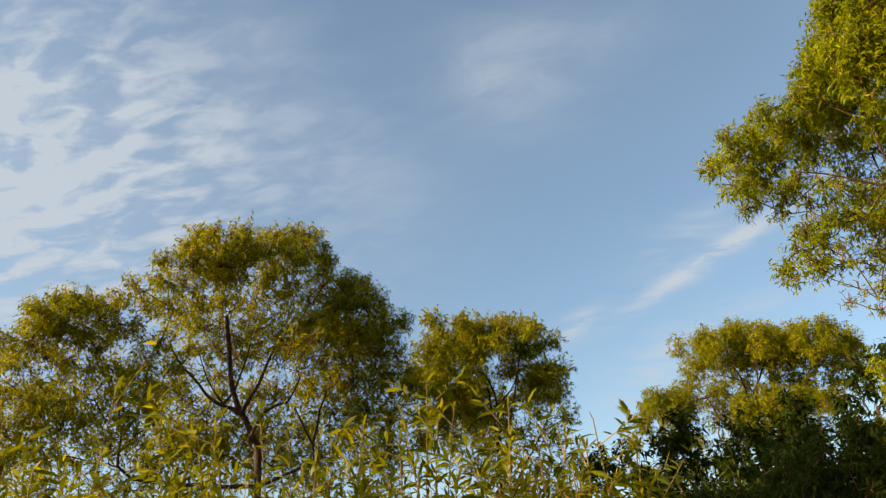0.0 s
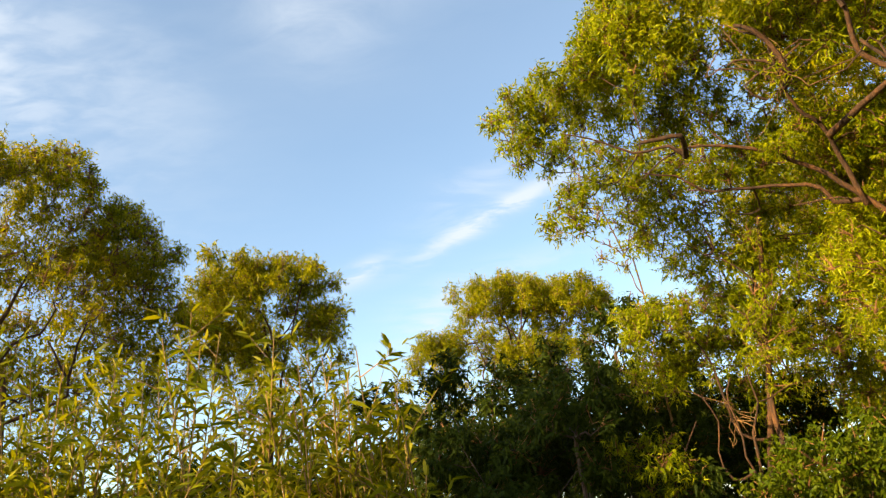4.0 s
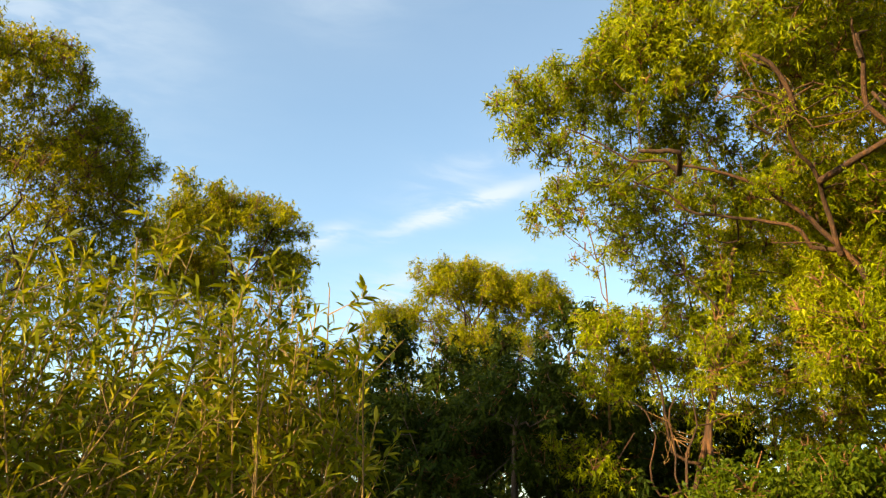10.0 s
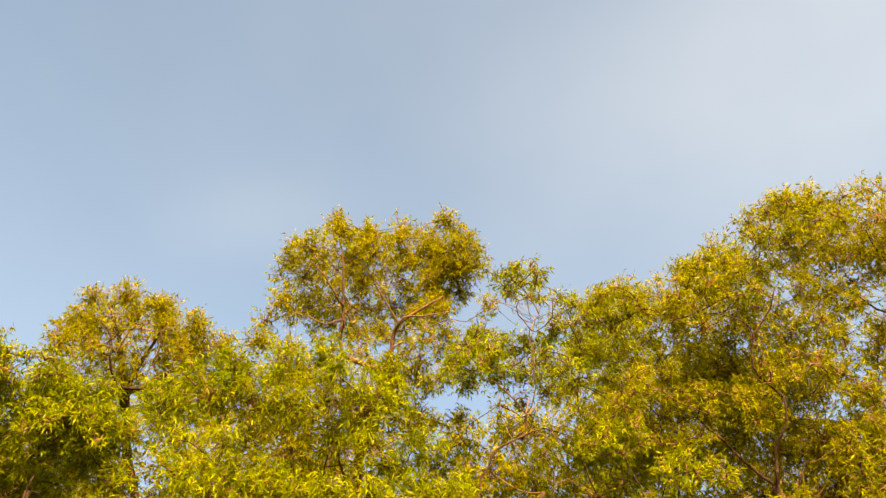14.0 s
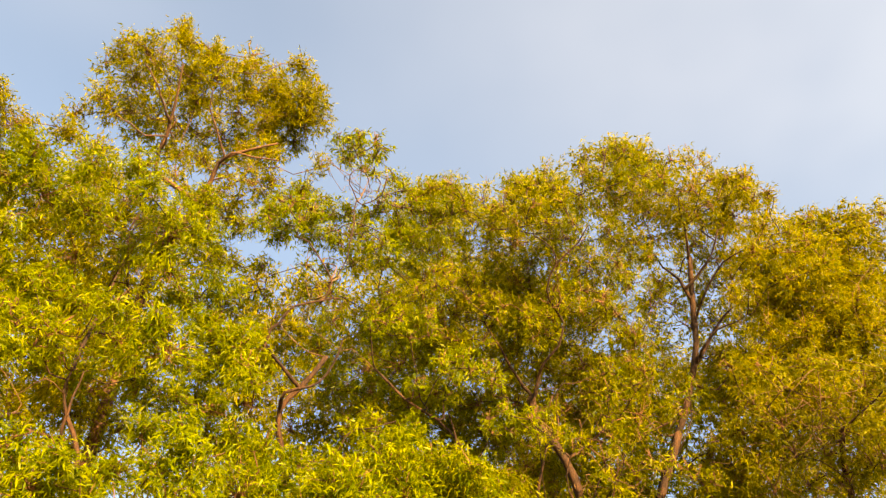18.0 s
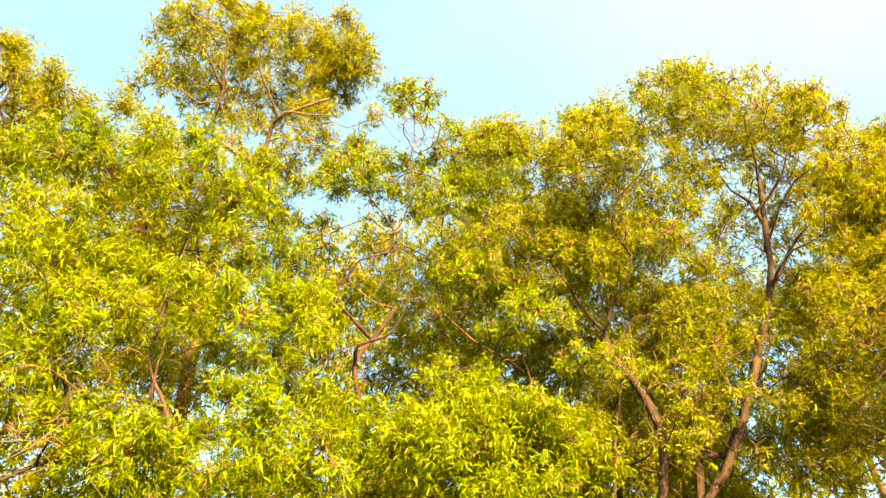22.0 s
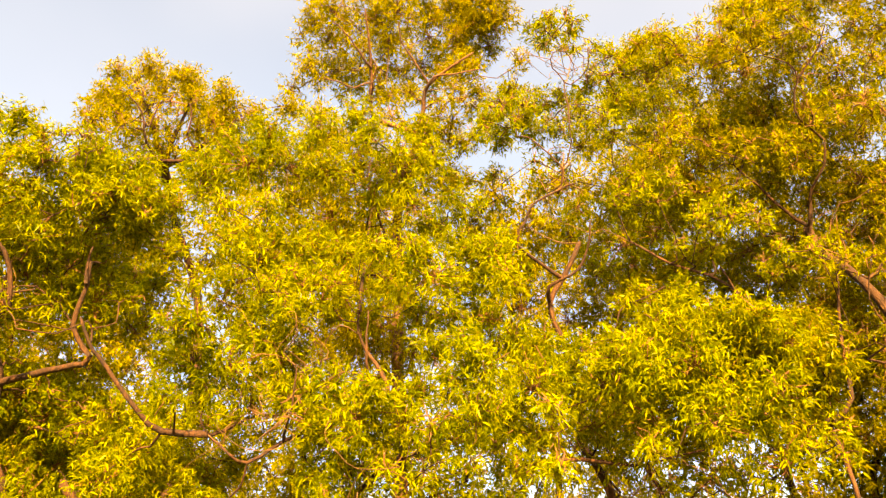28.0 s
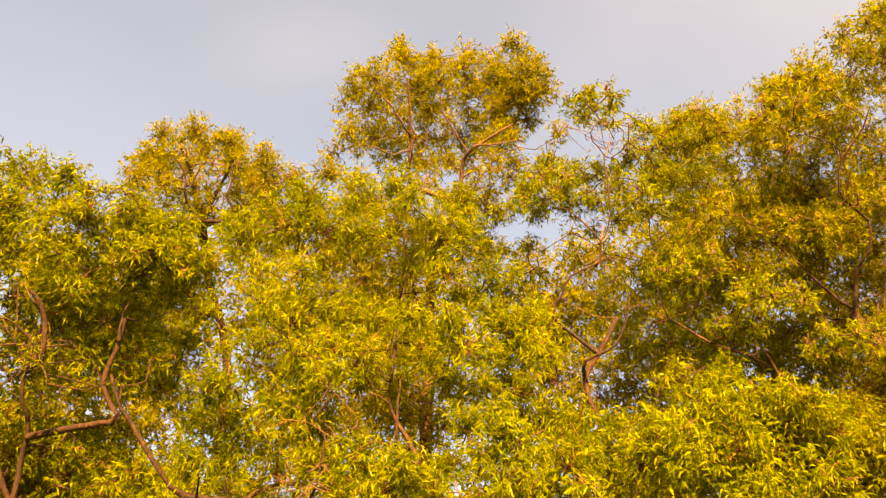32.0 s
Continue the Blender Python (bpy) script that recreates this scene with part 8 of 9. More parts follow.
thicket_e = tree((10.50, 0.18, 0.0), "loose understorey shrub with thin stems among the trunks", leaf=GOLD, leaf_size=(0.09, 0.024))
limb(thicket_e, [(10.50, 0.18, -0.10), (11.88, 0.21, 6.87), (11.24, 0.17, 8.12)], 0.050, 0.025, "trunk")
bough(thicket_e, [(10.42, 1.95, 8.37, 0.35), (11.17, 1.43, 8.88, 0.48), (10.45, 0.87, 8.51, 0.35), (10.71, 1.61, 8.14, 0.49), (11.42, 1.14, 8.59, 0.64), (11.31, 0.34, 8.34, 0.60), (10.73, -0.18, 8.26, 0.35), (11.00, -0.76, 8.40, 0.36), (10.98, -1.30, 8.27, 0.36), (10.62, -1.82, 8.03, 0.35), (11.07, 1.77, 7.68, 0.35), (11.37, 1.14, 7.82, 0.41), (11.46, 0.63, 7.99, 0.54), (11.84, 0.08, 8.06, 0.37), (11.56, -0.63, 8.13, 0.58), (11.39, -1.07, 7.99, 0.50), (11.60, -1.84, 8.08, 0.37)], 0.50, 1.3)
finish(thicket_e)

under_a = tree((8.55, 6.98, 0.0), "loose understorey shrub with thin stems behind the trunks", leaf=GOLD, leaf_size=(0.10, 0.027))
limb(under_a, [(8.55, 6.98, -0.10), (8.93, 7.05, 3.30), (8.70, 7.03, 4.26)], 0.050, 0.025, "trunk")
bough(under_a, [(7.49, 8.11, 5.47, 0.39), (7.44, 7.31, 5.52, 0.37), (8.04, 8.10, 5.29, 0.63), (8.24, 7.61, 5.27, 0.68), (8.78, 6.70, 5.52, 0.39), (8.66, 7.32, 4.95, 0.68), (8.94, 6.84, 4.85, 0.68), (9.18, 6.34, 4.95, 0.63), (8.89, 7.73, 4.32, 0.70), (9.18, 7.26, 4.29, 0.70), (9.66, 6.88, 4.73, 0.71), (9.60, 5.94, 4.47, 0.39), (7.58, 7.37, 3.57, 0.36), (8.99, 7.70, 3.79, 0.70), (8.93, 6.61, 3.97, 0.66), (9.15, 5.96, 3.89, 0.51), (8.92, 8.13, 3.25, 0.53), (8.38, 7.00, 3.27, 0.64), (8.78, 5.97, 3.35, 0.62), (8.78, 8.13, 2.85, 0.40), (8.28, 7.05, 2.77, 0.37), (9.49, 7.28, 3.06, 0.45), (8.92, 6.40, 2.84, 0.37), (10.23, 6.38, 3.06, 0.41)], 0.55)
finish(under_a)

under_b = tree((10.57, 4.59, 0.0), "loose understorey shrub with thin stems behind the trunks", leaf=GOLD, leaf_size=(0.10, 0.027))
limb(under_b, [(10.57, 4.59, -0.10), (10.96, 4.73, 2.82), (10.82, 4.66, 3.87)], 0.050, 0.025, "trunk")
bough(under_b, [(9.34, 5.63, 4.49, 0.38), (10.84, 5.65, 4.99, 0.50), (10.24, 4.51, 4.73, 0.49), (10.73, 4.14, 4.97, 0.40), (10.63, 3.35, 5.04, 0.39), (9.70, 5.29, 4.15, 0.65), (10.58, 5.21, 4.32, 0.70), (10.97, 4.52, 4.24, 0.70), (11.50, 4.14, 4.52, 0.73), (9.87, 5.70, 3.63, 0.39), (11.11, 5.50, 3.89, 0.73), (10.84, 4.82, 3.92, 0.70), (11.67, 4.19, 4.03, 0.73), (11.71, 3.59, 4.11, 0.42), (10.96, 5.86, 3.43, 0.60), (11.08, 5.05, 3.19, 0.41), (10.85, 4.24, 3.39, 0.51), (10.70, 3.45, 3.23, 0.38)], 0.50)
finish(under_b)

under_c = tree((11.98, 0.64, 0.0), "loose understorey shrub with thin stems behind the trunks", leaf=GOLD, leaf_size=(0.10, 0.027))
limb(under_c, [(11.98, 0.64, -0.10), (12.20, 0.86, 4.19), (11.91, 0.64, 5.33)], 0.050, 0.025, "trunk")
bough(under_c, [(11.43, 0.51, 7.23, 0.43), (11.78, -0.77, 7.30, 0.44), (11.12, 2.28, 6.23, 0.41), (11.07, 2.76, 5.55, 0.41), (11.59, 2.06, 6.02, 0.73), (11.37, 1.40, 5.85, 0.71), (11.76, 0.41, 5.97, 0.73), (11.02, -0.25, 5.58, 0.68), (12.35, -0.75, 5.91, 0.71), (12.04, 2.40, 5.28, 0.60), (12.44, 1.74, 5.52, 0.76), (12.10, 1.00, 5.51, 0.74), (11.54, -1.04, 5.07, 0.41), (12.41, 2.10, 4.87, 0.75), (11.26, 1.36, 4.48, 0.68), (11.80, -0.10, 4.57, 0.70), (12.22, -0.72, 4.80, 0.42), (12.52, 2.54, 4.22, 0.44), (12.08, 1.07, 4.13, 0.72), (11.59, 0.30, 4.05, 0.69), (12.22, -0.35, 4.26, 0.57), (12.28, 1.39, 3.52, 0.42), (11.91, 0.03, 3.55, 0.41), (11.90, -0.54, 3.67, 0.41)], 0.55)
finish(under_c)

under_d = tree((12.19, -2.69, 0.0), "loose understorey shrub with thin stems behind the trunks", leaf=GOLD, leaf_size=(0.10, 0.027))
limb(under_d, [(12.19, -2.69, -0.10), (12.61, -2.41, 3.63), (12.34, -2.68, 4.70)], 0.050, 0.025, "trunk")
bough(under_d, [(11.47, -1.97, 5.92, 0.47), (11.53, -2.67, 6.09, 0.43), (12.27, -3.56, 6.50, 0.46), (11.74, -4.08, 6.29, 0.45), (12.21, -1.76, 5.74, 0.73), (12.48, -2.50, 5.81, 0.78), (11.91, -2.92, 5.63, 0.75), (11.94, -3.54, 5.57, 0.76), (12.13, -4.23, 5.87, 0.45), (11.86, -1.31, 5.03, 0.42), (11.64, -2.04, 5.02, 0.71), (11.93, -2.55, 5.02, 0.73), (12.82, -3.43, 5.23, 0.80), (12.12, -3.96, 5.16, 0.44), (12.90, -1.70, 4.74, 0.74), (11.94, -2.22, 4.48, 0.72), (11.80, -2.73, 4.44, 0.72), (11.95, -1.27, 4.02, 0.41), (12.12, -1.87, 3.78, 0.63), (12.50, -2.57, 4.10, 0.75), (12.47, -3.12, 3.92, 0.75), (12.37, -1.54, 3.47, 0.42), (13.32, -2.18, 3.73, 0.46), (12.06, -3.65, 3.51, 0.43)], 0.95)
finish(under_d)

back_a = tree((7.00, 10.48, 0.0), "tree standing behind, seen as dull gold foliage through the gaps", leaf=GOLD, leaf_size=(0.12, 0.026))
limb(back_a, [(7.00, 10.48, -0.10), (7.36, 11.77, 3.41), (7.53, 11.33, 4.90)], 0.100, 0.040, "trunk")
bough(back_a, [(5.37, 12.13, 7.11, 0.51), (6.17, 11.79, 7.12, 0.51), (7.00, 11.60, 6.96, 0.70), (7.74, 11.18, 6.93, 0.76), (7.61, 9.90, 6.36, 0.72), (8.44, 9.99, 6.44, 0.79), (5.87, 11.96, 6.48, 0.82), (6.42, 11.45, 6.28, 0.85), (7.39, 11.58, 6.37, 0.88), (7.86, 10.99, 6.30, 0.87), (8.16, 10.13, 5.96, 0.83), (9.25, 10.40, 6.11, 0.52), (5.49, 12.18, 5.69, 0.49), (5.80, 11.38, 5.50, 0.81), (6.67, 11.16, 5.34, 0.82), (7.58, 11.19, 5.47, 0.85), (7.82, 10.61, 5.19, 0.83), (8.38, 10.20, 5.20, 0.83), (8.97, 9.92, 5.15, 0.49), (5.58, 12.25, 4.99, 0.49), (6.60, 11.96, 4.85, 0.85), (7.30, 11.69, 5.04, 0.86), (7.91, 11.48, 4.83, 0.87), (8.23, 10.62, 4.91, 0.84), (8.93, 10.29, 4.68, 0.55), (6.23, 12.41, 4.34, 0.75), (6.69, 11.92, 4.13, 0.84), (7.63, 11.40, 4.28, 0.85), (7.74, 10.66, 4.17, 0.82), (8.51, 10.87, 4.04, 0.85), (8.87, 9.96, 3.96, 0.48), (6.21, 13.27, 3.62, 0.52), (6.81, 12.85, 3.56, 0.89), (7.25, 12.01, 3.54, 0.86), (7.72, 11.41, 3.51, 0.85), (7.87, 10.73, 3.30, 0.82), (9.23, 11.10, 3.57, 0.75), (6.37, 12.79, 3.03, 0.51), (6.44, 11.64, 2.90, 0.47), (7.40, 11.82, 2.97, 0.49), (8.27, 11.74, 2.87, 0.51), (8.81, 11.31, 2.89, 0.51), (8.84, 10.52, 2.79, 0.49)], 0.90)
finish(back_a)

back_b = tree((7.28, 9.73, 0.0), "tree standing behind, seen as dull gold foliage through the gaps", leaf=GOLD, leaf_size=(0.12, 0.026))
limb(back_b, [(7.28, 9.73, -0.10), (7.91, 10.10, 5.80), (7.44, 9.82, 7.12)], 0.100, 0.040, "trunk")
bough(back_b, [(5.24, 10.45, 9.33, 0.49), (5.36, 9.60, 8.96, 0.59), (5.99, 9.13, 9.54, 0.48), (6.09, 8.28, 9.27, 0.50), (6.48, 7.93, 9.60, 0.46), (5.84, 10.33, 9.07, 0.85), (5.80, 9.21, 8.56, 0.79), (6.94, 9.54, 9.33, 0.86), (7.16, 8.90, 9.50, 0.84), (5.74, 10.29, 8.00, 0.47), (6.42, 10.20, 8.37, 0.84), (7.11, 10.09, 8.69, 0.87), (7.23, 9.19, 8.74, 0.83), (7.13, 8.33, 8.45, 0.54), (6.56, 10.71, 8.01, 0.86), (6.77, 9.96, 7.89, 0.83), (7.56, 9.91, 8.14, 0.86), (7.95, 9.37, 8.23, 0.85), (6.03, 10.31, 7.02, 0.46), (6.61, 10.10, 7.04, 0.80), (7.29, 9.64, 7.33, 0.81), (7.88, 9.48, 7.46, 0.83), (8.61, 9.25, 7.90, 0.50), (7.13, 10.91, 6.64, 0.82), (7.51, 10.38, 6.74, 0.84), (8.05, 10.02, 6.95, 0.85), (7.84, 8.69, 6.60, 0.70), (6.77, 10.76, 5.95, 0.47), (6.92, 10.09, 5.96, 0.79), (7.76, 9.86, 6.10, 0.81), (8.06, 9.38, 6.30, 0.80), (8.47, 8.68, 6.20, 0.46), (7.44, 10.83, 5.40, 0.71), (8.32, 10.78, 5.87, 0.87), (8.08, 9.29, 5.37, 0.78), (8.50, 9.00, 5.73, 0.64), (7.10, 10.52, 4.78, 0.46), (7.95, 10.59, 5.07, 0.83), (7.91, 9.56, 4.73, 0.78), (8.95, 9.79, 5.18, 0.84), (9.46, 9.17, 5.11, 0.48), (8.04, 10.92, 4.53, 0.84), (8.07, 10.22, 4.38, 0.81), (8.45, 9.80, 4.50, 0.81), (8.71, 9.04, 4.40, 0.78), (7.37, 10.66, 4.02, 0.46), (8.13, 10.62, 3.93, 0.61), (8.25, 9.57, 3.74, 0.45), (9.36, 9.97, 4.15, 0.77), (9.47, 9.06, 4.15, 0.47)], 0.90)
finish(back_b)

back_c = tree((9.75, 7.25, 0.0), "tree standing behind, seen as dull gold foliage through the gaps", leaf=GOLD, leaf_size=(0.12, 0.026))
limb(back_c, [(9.75, 7.25, -0.10), (10.19, 7.59, 6.16), (9.72, 7.19, 7.59)], 0.100, 0.040, "trunk")
bough(back_c, [(7.11, 7.86, 10.25, 0.48), (7.70, 7.32, 10.48, 0.49), (8.25, 6.67, 10.40, 0.59), (8.48, 6.01, 10.33, 0.55), (9.11, 5.18, 10.87, 0.49), (7.78, 7.69, 9.66, 0.83), (7.85, 6.88, 9.40, 0.79), (8.21, 6.02, 9.27, 0.77), (9.49, 6.03, 10.10, 0.86), (10.06, 5.14, 10.19, 0.50), (7.97, 8.31, 9.25, 0.49), (8.15, 7.36, 8.91, 0.80), (8.70, 6.97, 9.01, 0.81), (9.05, 6.15, 9.09, 0.81), (9.19, 5.30, 8.87, 0.67), (7.86, 7.71, 8.06, 0.57), (9.03, 7.68, 8.70, 0.84), (8.82, 6.51, 8.09, 0.77), (9.98, 6.15, 8.80, 0.84), (9.84, 5.18, 8.35, 0.46), (8.33, 8.42, 7.62, 0.47), (9.52, 8.20, 8.21, 0.86), (8.97, 6.82, 7.54, 0.77), (9.76, 6.52, 7.77, 0.81), (10.86, 6.31, 8.36, 0.84), (8.76, 8.09, 7.09, 0.76), (9.23, 7.36, 7.12, 0.79), (10.14, 7.18, 7.42, 0.83), (10.24, 6.32, 7.18, 0.81), (11.40, 5.99, 7.70, 0.50), (8.99, 8.60, 6.60, 0.47), (9.49, 8.15, 6.59, 0.82), (9.86, 7.49, 6.64, 0.81), (10.33, 6.96, 6.72, 0.82), (10.83, 6.14, 6.72, 0.67), (9.01, 8.18, 5.94, 0.65), (9.99, 8.04, 6.06, 0.83), (10.76, 7.59, 6.33, 0.85), (10.60, 6.53, 5.89, 0.80), (10.77, 5.56, 5.92, 0.45), (9.43, 8.87, 5.36, 0.48), (9.85, 8.30, 5.36, 0.82), (10.96, 8.12, 5.56, 0.86), (11.39, 7.35, 5.65, 0.86), (11.64, 6.49, 5.61, 0.61), (9.61, 8.34, 4.70, 0.76), (10.50, 8.19, 4.93, 0.83), (10.55, 7.33, 4.71, 0.80), (11.35, 6.85, 4.65, 0.83), (11.60, 5.98, 4.82, 0.47), (9.95, 8.91, 4.31, 0.48), (9.83, 7.80, 4.25, 0.78), (10.86, 7.90, 4.36, 0.83), (11.69, 7.33, 4.32, 0.85), (11.36, 6.47, 4.22, 0.76), (10.03, 8.74, 3.73, 0.48), (10.86, 8.27, 3.79, 0.49), (11.41, 6.01, 3.71, 0.46)], 0.90)
finish(back_c)

back_d = tree((11.68, 3.34, 0.0), "tree standing behind, seen as dull gold foliage through the gaps", leaf=GOLD, leaf_size=(0.12, 0.026))
limb(back_d, [(11.68, 3.34, -0.10), (12.00, 3.86, 6.42), (11.50, 3.33, 7.84)], 0.100, 0.040, "trunk")
bough(back_d, [(9.36, 4.40, 10.39, 0.48), (9.37, 3.53, 9.98, 0.46), (9.92, 2.88, 10.29, 0.48), (10.46, 2.32, 10.32, 0.66), (10.37, 1.40, 9.83, 0.47), (9.42, 4.06, 9.44, 0.71), (10.18, 3.44, 9.72, 0.82), (10.80, 2.91, 9.76, 0.84), (10.41, 1.70, 9.38, 0.64), (11.19, 1.22, 9.74, 0.49), (10.31, 5.03, 9.26, 0.49), (10.96, 4.24, 9.50, 0.86), (10.77, 3.54, 9.29, 0.83), (10.95, 2.49, 8.90, 0.81), (11.55, 1.77, 8.98, 0.52), (11.11, 4.81, 8.80, 0.84), (10.82, 3.79, 8.58, 0.82), (11.12, 3.07, 8.26, 0.81), (11.21, 2.22, 8.22, 0.80), (11.55, 1.49, 8.25, 0.47), (10.56, 5.05, 7.88, 0.47), (11.65, 4.64, 8.35, 0.87), (12.01, 4.03, 8.19, 0.87), (11.77, 2.81, 8.00, 0.83), (12.04, 2.04, 8.00, 0.49), (10.63, 4.80, 7.10, 0.63), (11.29, 3.92, 7.32, 0.81), (12.55, 3.40, 7.47, 0.87), (12.37, 2.57, 7.28, 0.84), (11.83, 5.55, 6.89, 0.50), (10.88, 4.57, 6.57, 0.78), (11.39, 3.91, 6.45, 0.79), (12.83, 3.26, 6.83, 0.87), (12.89, 2.62, 6.74, 0.67), (11.20, 5.10, 5.90, 0.64), (12.18, 4.60, 6.21, 0.84), (11.87, 3.63, 6.05, 0.80), (12.69, 3.02, 5.98, 0.84), (12.82, 2.22, 5.88, 0.48), (11.98, 5.97, 5.64, 0.49), (12.54, 5.17, 5.59, 0.86), (12.42, 4.30, 5.49, 0.83), (12.04, 3.57, 5.23, 0.79), (12.15, 2.65, 5.19, 0.58), (12.60, 5.57, 5.06, 0.86), (12.11, 4.77, 4.86, 0.82), (12.89, 4.13, 5.02, 0.85), (13.32, 3.44, 4.91, 0.86), (13.11, 2.62, 4.71, 0.48), (12.04, 5.89, 4.32, 0.48), (12.13, 5.18, 4.30, 0.82), (12.83, 4.62, 4.39, 0.85), (12.63, 3.63, 4.15, 0.81), (12.96, 3.16, 4.14, 0.77), (12.27, 5.62, 3.69, 0.48), (12.64, 5.00, 3.69, 0.48), (12.25, 3.98, 3.55, 0.46), (13.62, 3.72, 3.68, 0.50), (12.41, 2.59, 3.49, 0.45)], 0.90)
finish(back_d)

back_g = tree((11.28, -1.12, 0.0), "tree standing behind, seen as dull gold foliage through the gaps", leaf=GOLD, leaf_size=(0.12, 0.026))
limb(back_g, [(11.28, -1.12, -0.10), (12.21, -0.59, 4.64), (11.83, -1.10, 5.81)], 0.100, 0.040, "trunk")
bough(back_g, [(10.50, -1.09, 7.14, 0.42), (11.42, -1.73, 7.56, 0.46), (11.79, -2.30, 7.40, 0.47), (11.19, -0.45, 6.84, 0.70), (10.91, -0.98, 6.55, 0.73), (11.60, -1.66, 6.80, 0.78), (10.96, -2.15, 6.51, 0.43), (11.35, -0.06, 6.56, 0.44), (11.10, -0.58, 6.32, 0.73), (11.45, -1.34, 6.24, 0.76), (11.17, -1.78, 5.90, 0.74), (10.94, -2.28, 5.83, 0.42), (11.75, -0.23, 5.97, 0.76), (11.34, -0.70, 5.57, 0.73), (11.52, -1.47, 5.70, 0.75), (11.71, -1.87, 5.43, 0.63), (11.67, 0.30, 5.57, 0.43), (12.08, -0.44, 5.42, 0.77), (12.57, -0.85, 5.43, 0.80), (12.12, -1.60, 5.26, 0.78), (12.08, -2.17, 5.15, 0.45), (11.52, 0.10, 4.81, 0.69), (12.69, -0.49, 4.95, 0.80), (11.73, -1.01, 4.51, 0.74), (12.14, -1.69, 4.53, 0.47), (12.98, 0.61, 4.65, 0.47), (11.65, 0.01, 4.28, 0.73), (12.72, -0.78, 4.45, 0.79), (12.99, -1.27, 4.28, 0.80), (11.61, -1.75, 4.03, 0.42), (13.04, -0.19, 3.91, 0.47)], 1.00)
finish(back_g)

back_e = tree((13.05, 0.26, 0.0), "tree standing behind, seen as dull gold foliage through the gaps", leaf=GOLD, leaf_size=(0.12, 0.026))
limb(back_e, [(13.05, 0.26, -0.10), (13.09, 0.45, 7.81), (12.26, 0.25, 9.33)], 0.100, 0.040, "trunk")
bough(back_e, [(11.12, 2.09, 11.80, 0.54), (11.18, 1.23, 11.69, 0.53), (11.01, 0.24, 11.56, 0.61), (10.35, -0.59, 10.79, 0.49), (10.85, 1.56, 10.50, 0.77), (10.83, 0.92, 10.39, 0.85), (11.05, -0.29, 10.67, 0.87), (11.29, -1.21, 10.95, 0.52), (11.38, 2.05, 9.85, 0.50), (11.87, 1.06, 10.50, 0.90), (11.15, 0.48, 9.80, 0.84), (12.20, -0.61, 10.55, 0.92), (11.89, -1.58, 10.24, 0.52), (11.59, 1.45, 9.16, 0.80), (12.51, 0.85, 9.85, 0.91), (12.12, -0.32, 9.46, 0.88), (12.65, -1.00, 9.79, 0.80), (11.74, 2.03, 8.36, 0.48), (11.84, 1.26, 8.55, 0.84), (12.11, 0.37, 8.62, 0.85), (12.56, -0.68, 8.78, 0.88), (13.03, -1.45, 9.14, 0.53), (13.14, 1.56, 8.22, 0.74), (13.16, 0.59, 8.33, 0.90), (12.45, -0.23, 7.94, 0.85), (12.29, -0.93, 7.89, 0.69), (12.62, 1.07, 7.18, 0.84), (13.11, 0.28, 7.52, 0.87), (12.66, -0.51, 7.11, 0.80), (12.63, -1.44, 7.22, 0.49), (13.17, 1.52, 6.78, 0.50), (13.94, 0.70, 7.13, 0.53), (13.02, -0.05, 6.73, 0.49)], 0.90)
finish(back_e)

back_f = tree((11.97, -5.19, 0.0), "tree standing behind, seen as dull gold foliage through the gaps", leaf=GOLD, leaf_size=(0.12, 0.026))
limb(back_f, [(11.97, -5.19, -0.10), (12.38, -4.65, 7.55), (11.52, -4.91, 8.91)], 0.100, 0.040, "trunk")
bough(back_f, [(10.40, -5.29, 10.54, 0.52), (10.58, -6.09, 10.69, 0.54), (9.57, -6.14, 9.91, 0.50), (10.79, -4.55, 10.04, 0.51), (10.68, -5.28, 9.95, 0.71), (10.31, -6.27, 9.74, 0.89), (9.93, -6.55, 9.20, 0.50), (11.55, -1.93, 9.64, 0.50), (11.02, -2.65, 9.37, 0.51), (12.19, -3.89, 9.84, 0.86), (10.85, -4.12, 8.94, 0.83), (11.10, -4.95, 9.22, 0.87), (10.87, -5.54, 9.09, 0.87), (11.18, -6.68, 9.14, 0.91), (12.69, -2.53, 9.25, 0.91), (12.58, -3.14, 9.34, 0.92), (11.49, -3.84, 8.77, 0.86), (11.31, -4.68, 8.62, 0.86), (11.87, -5.60, 9.20, 0.92), (11.00, -5.91, 8.38, 0.86), (10.79, -6.66, 8.17, 0.50), (12.89, -2.84, 8.63, 0.91), (11.77, -3.32, 7.95, 0.84), (11.62, -4.02, 7.72, 0.83), (11.34, -4.84, 7.82, 0.84), (11.85, -5.75, 8.01, 0.89), (11.47, -6.36, 7.96, 0.89), (13.32, -2.22, 7.88, 0.74), (12.95, -2.95, 7.97, 0.90), (12.55, -3.96, 7.82, 0.88), (13.02, -4.83, 7.82, 0.92), (12.34, -5.51, 7.69, 0.90), (11.69, -5.82, 7.32, 0.87), (11.01, -6.25, 6.89, 0.48), (13.09, -1.75, 7.03, 0.50), (12.64, -2.57, 6.93, 0.59), (13.58, -3.78, 7.42, 0.75), (12.35, -4.23, 7.14, 0.86), (13.10, -4.99, 7.23, 0.75), (12.57, -5.53, 6.85, 0.54), (12.06, -6.17, 6.78, 0.71)], 0.90)
finish(back_f)

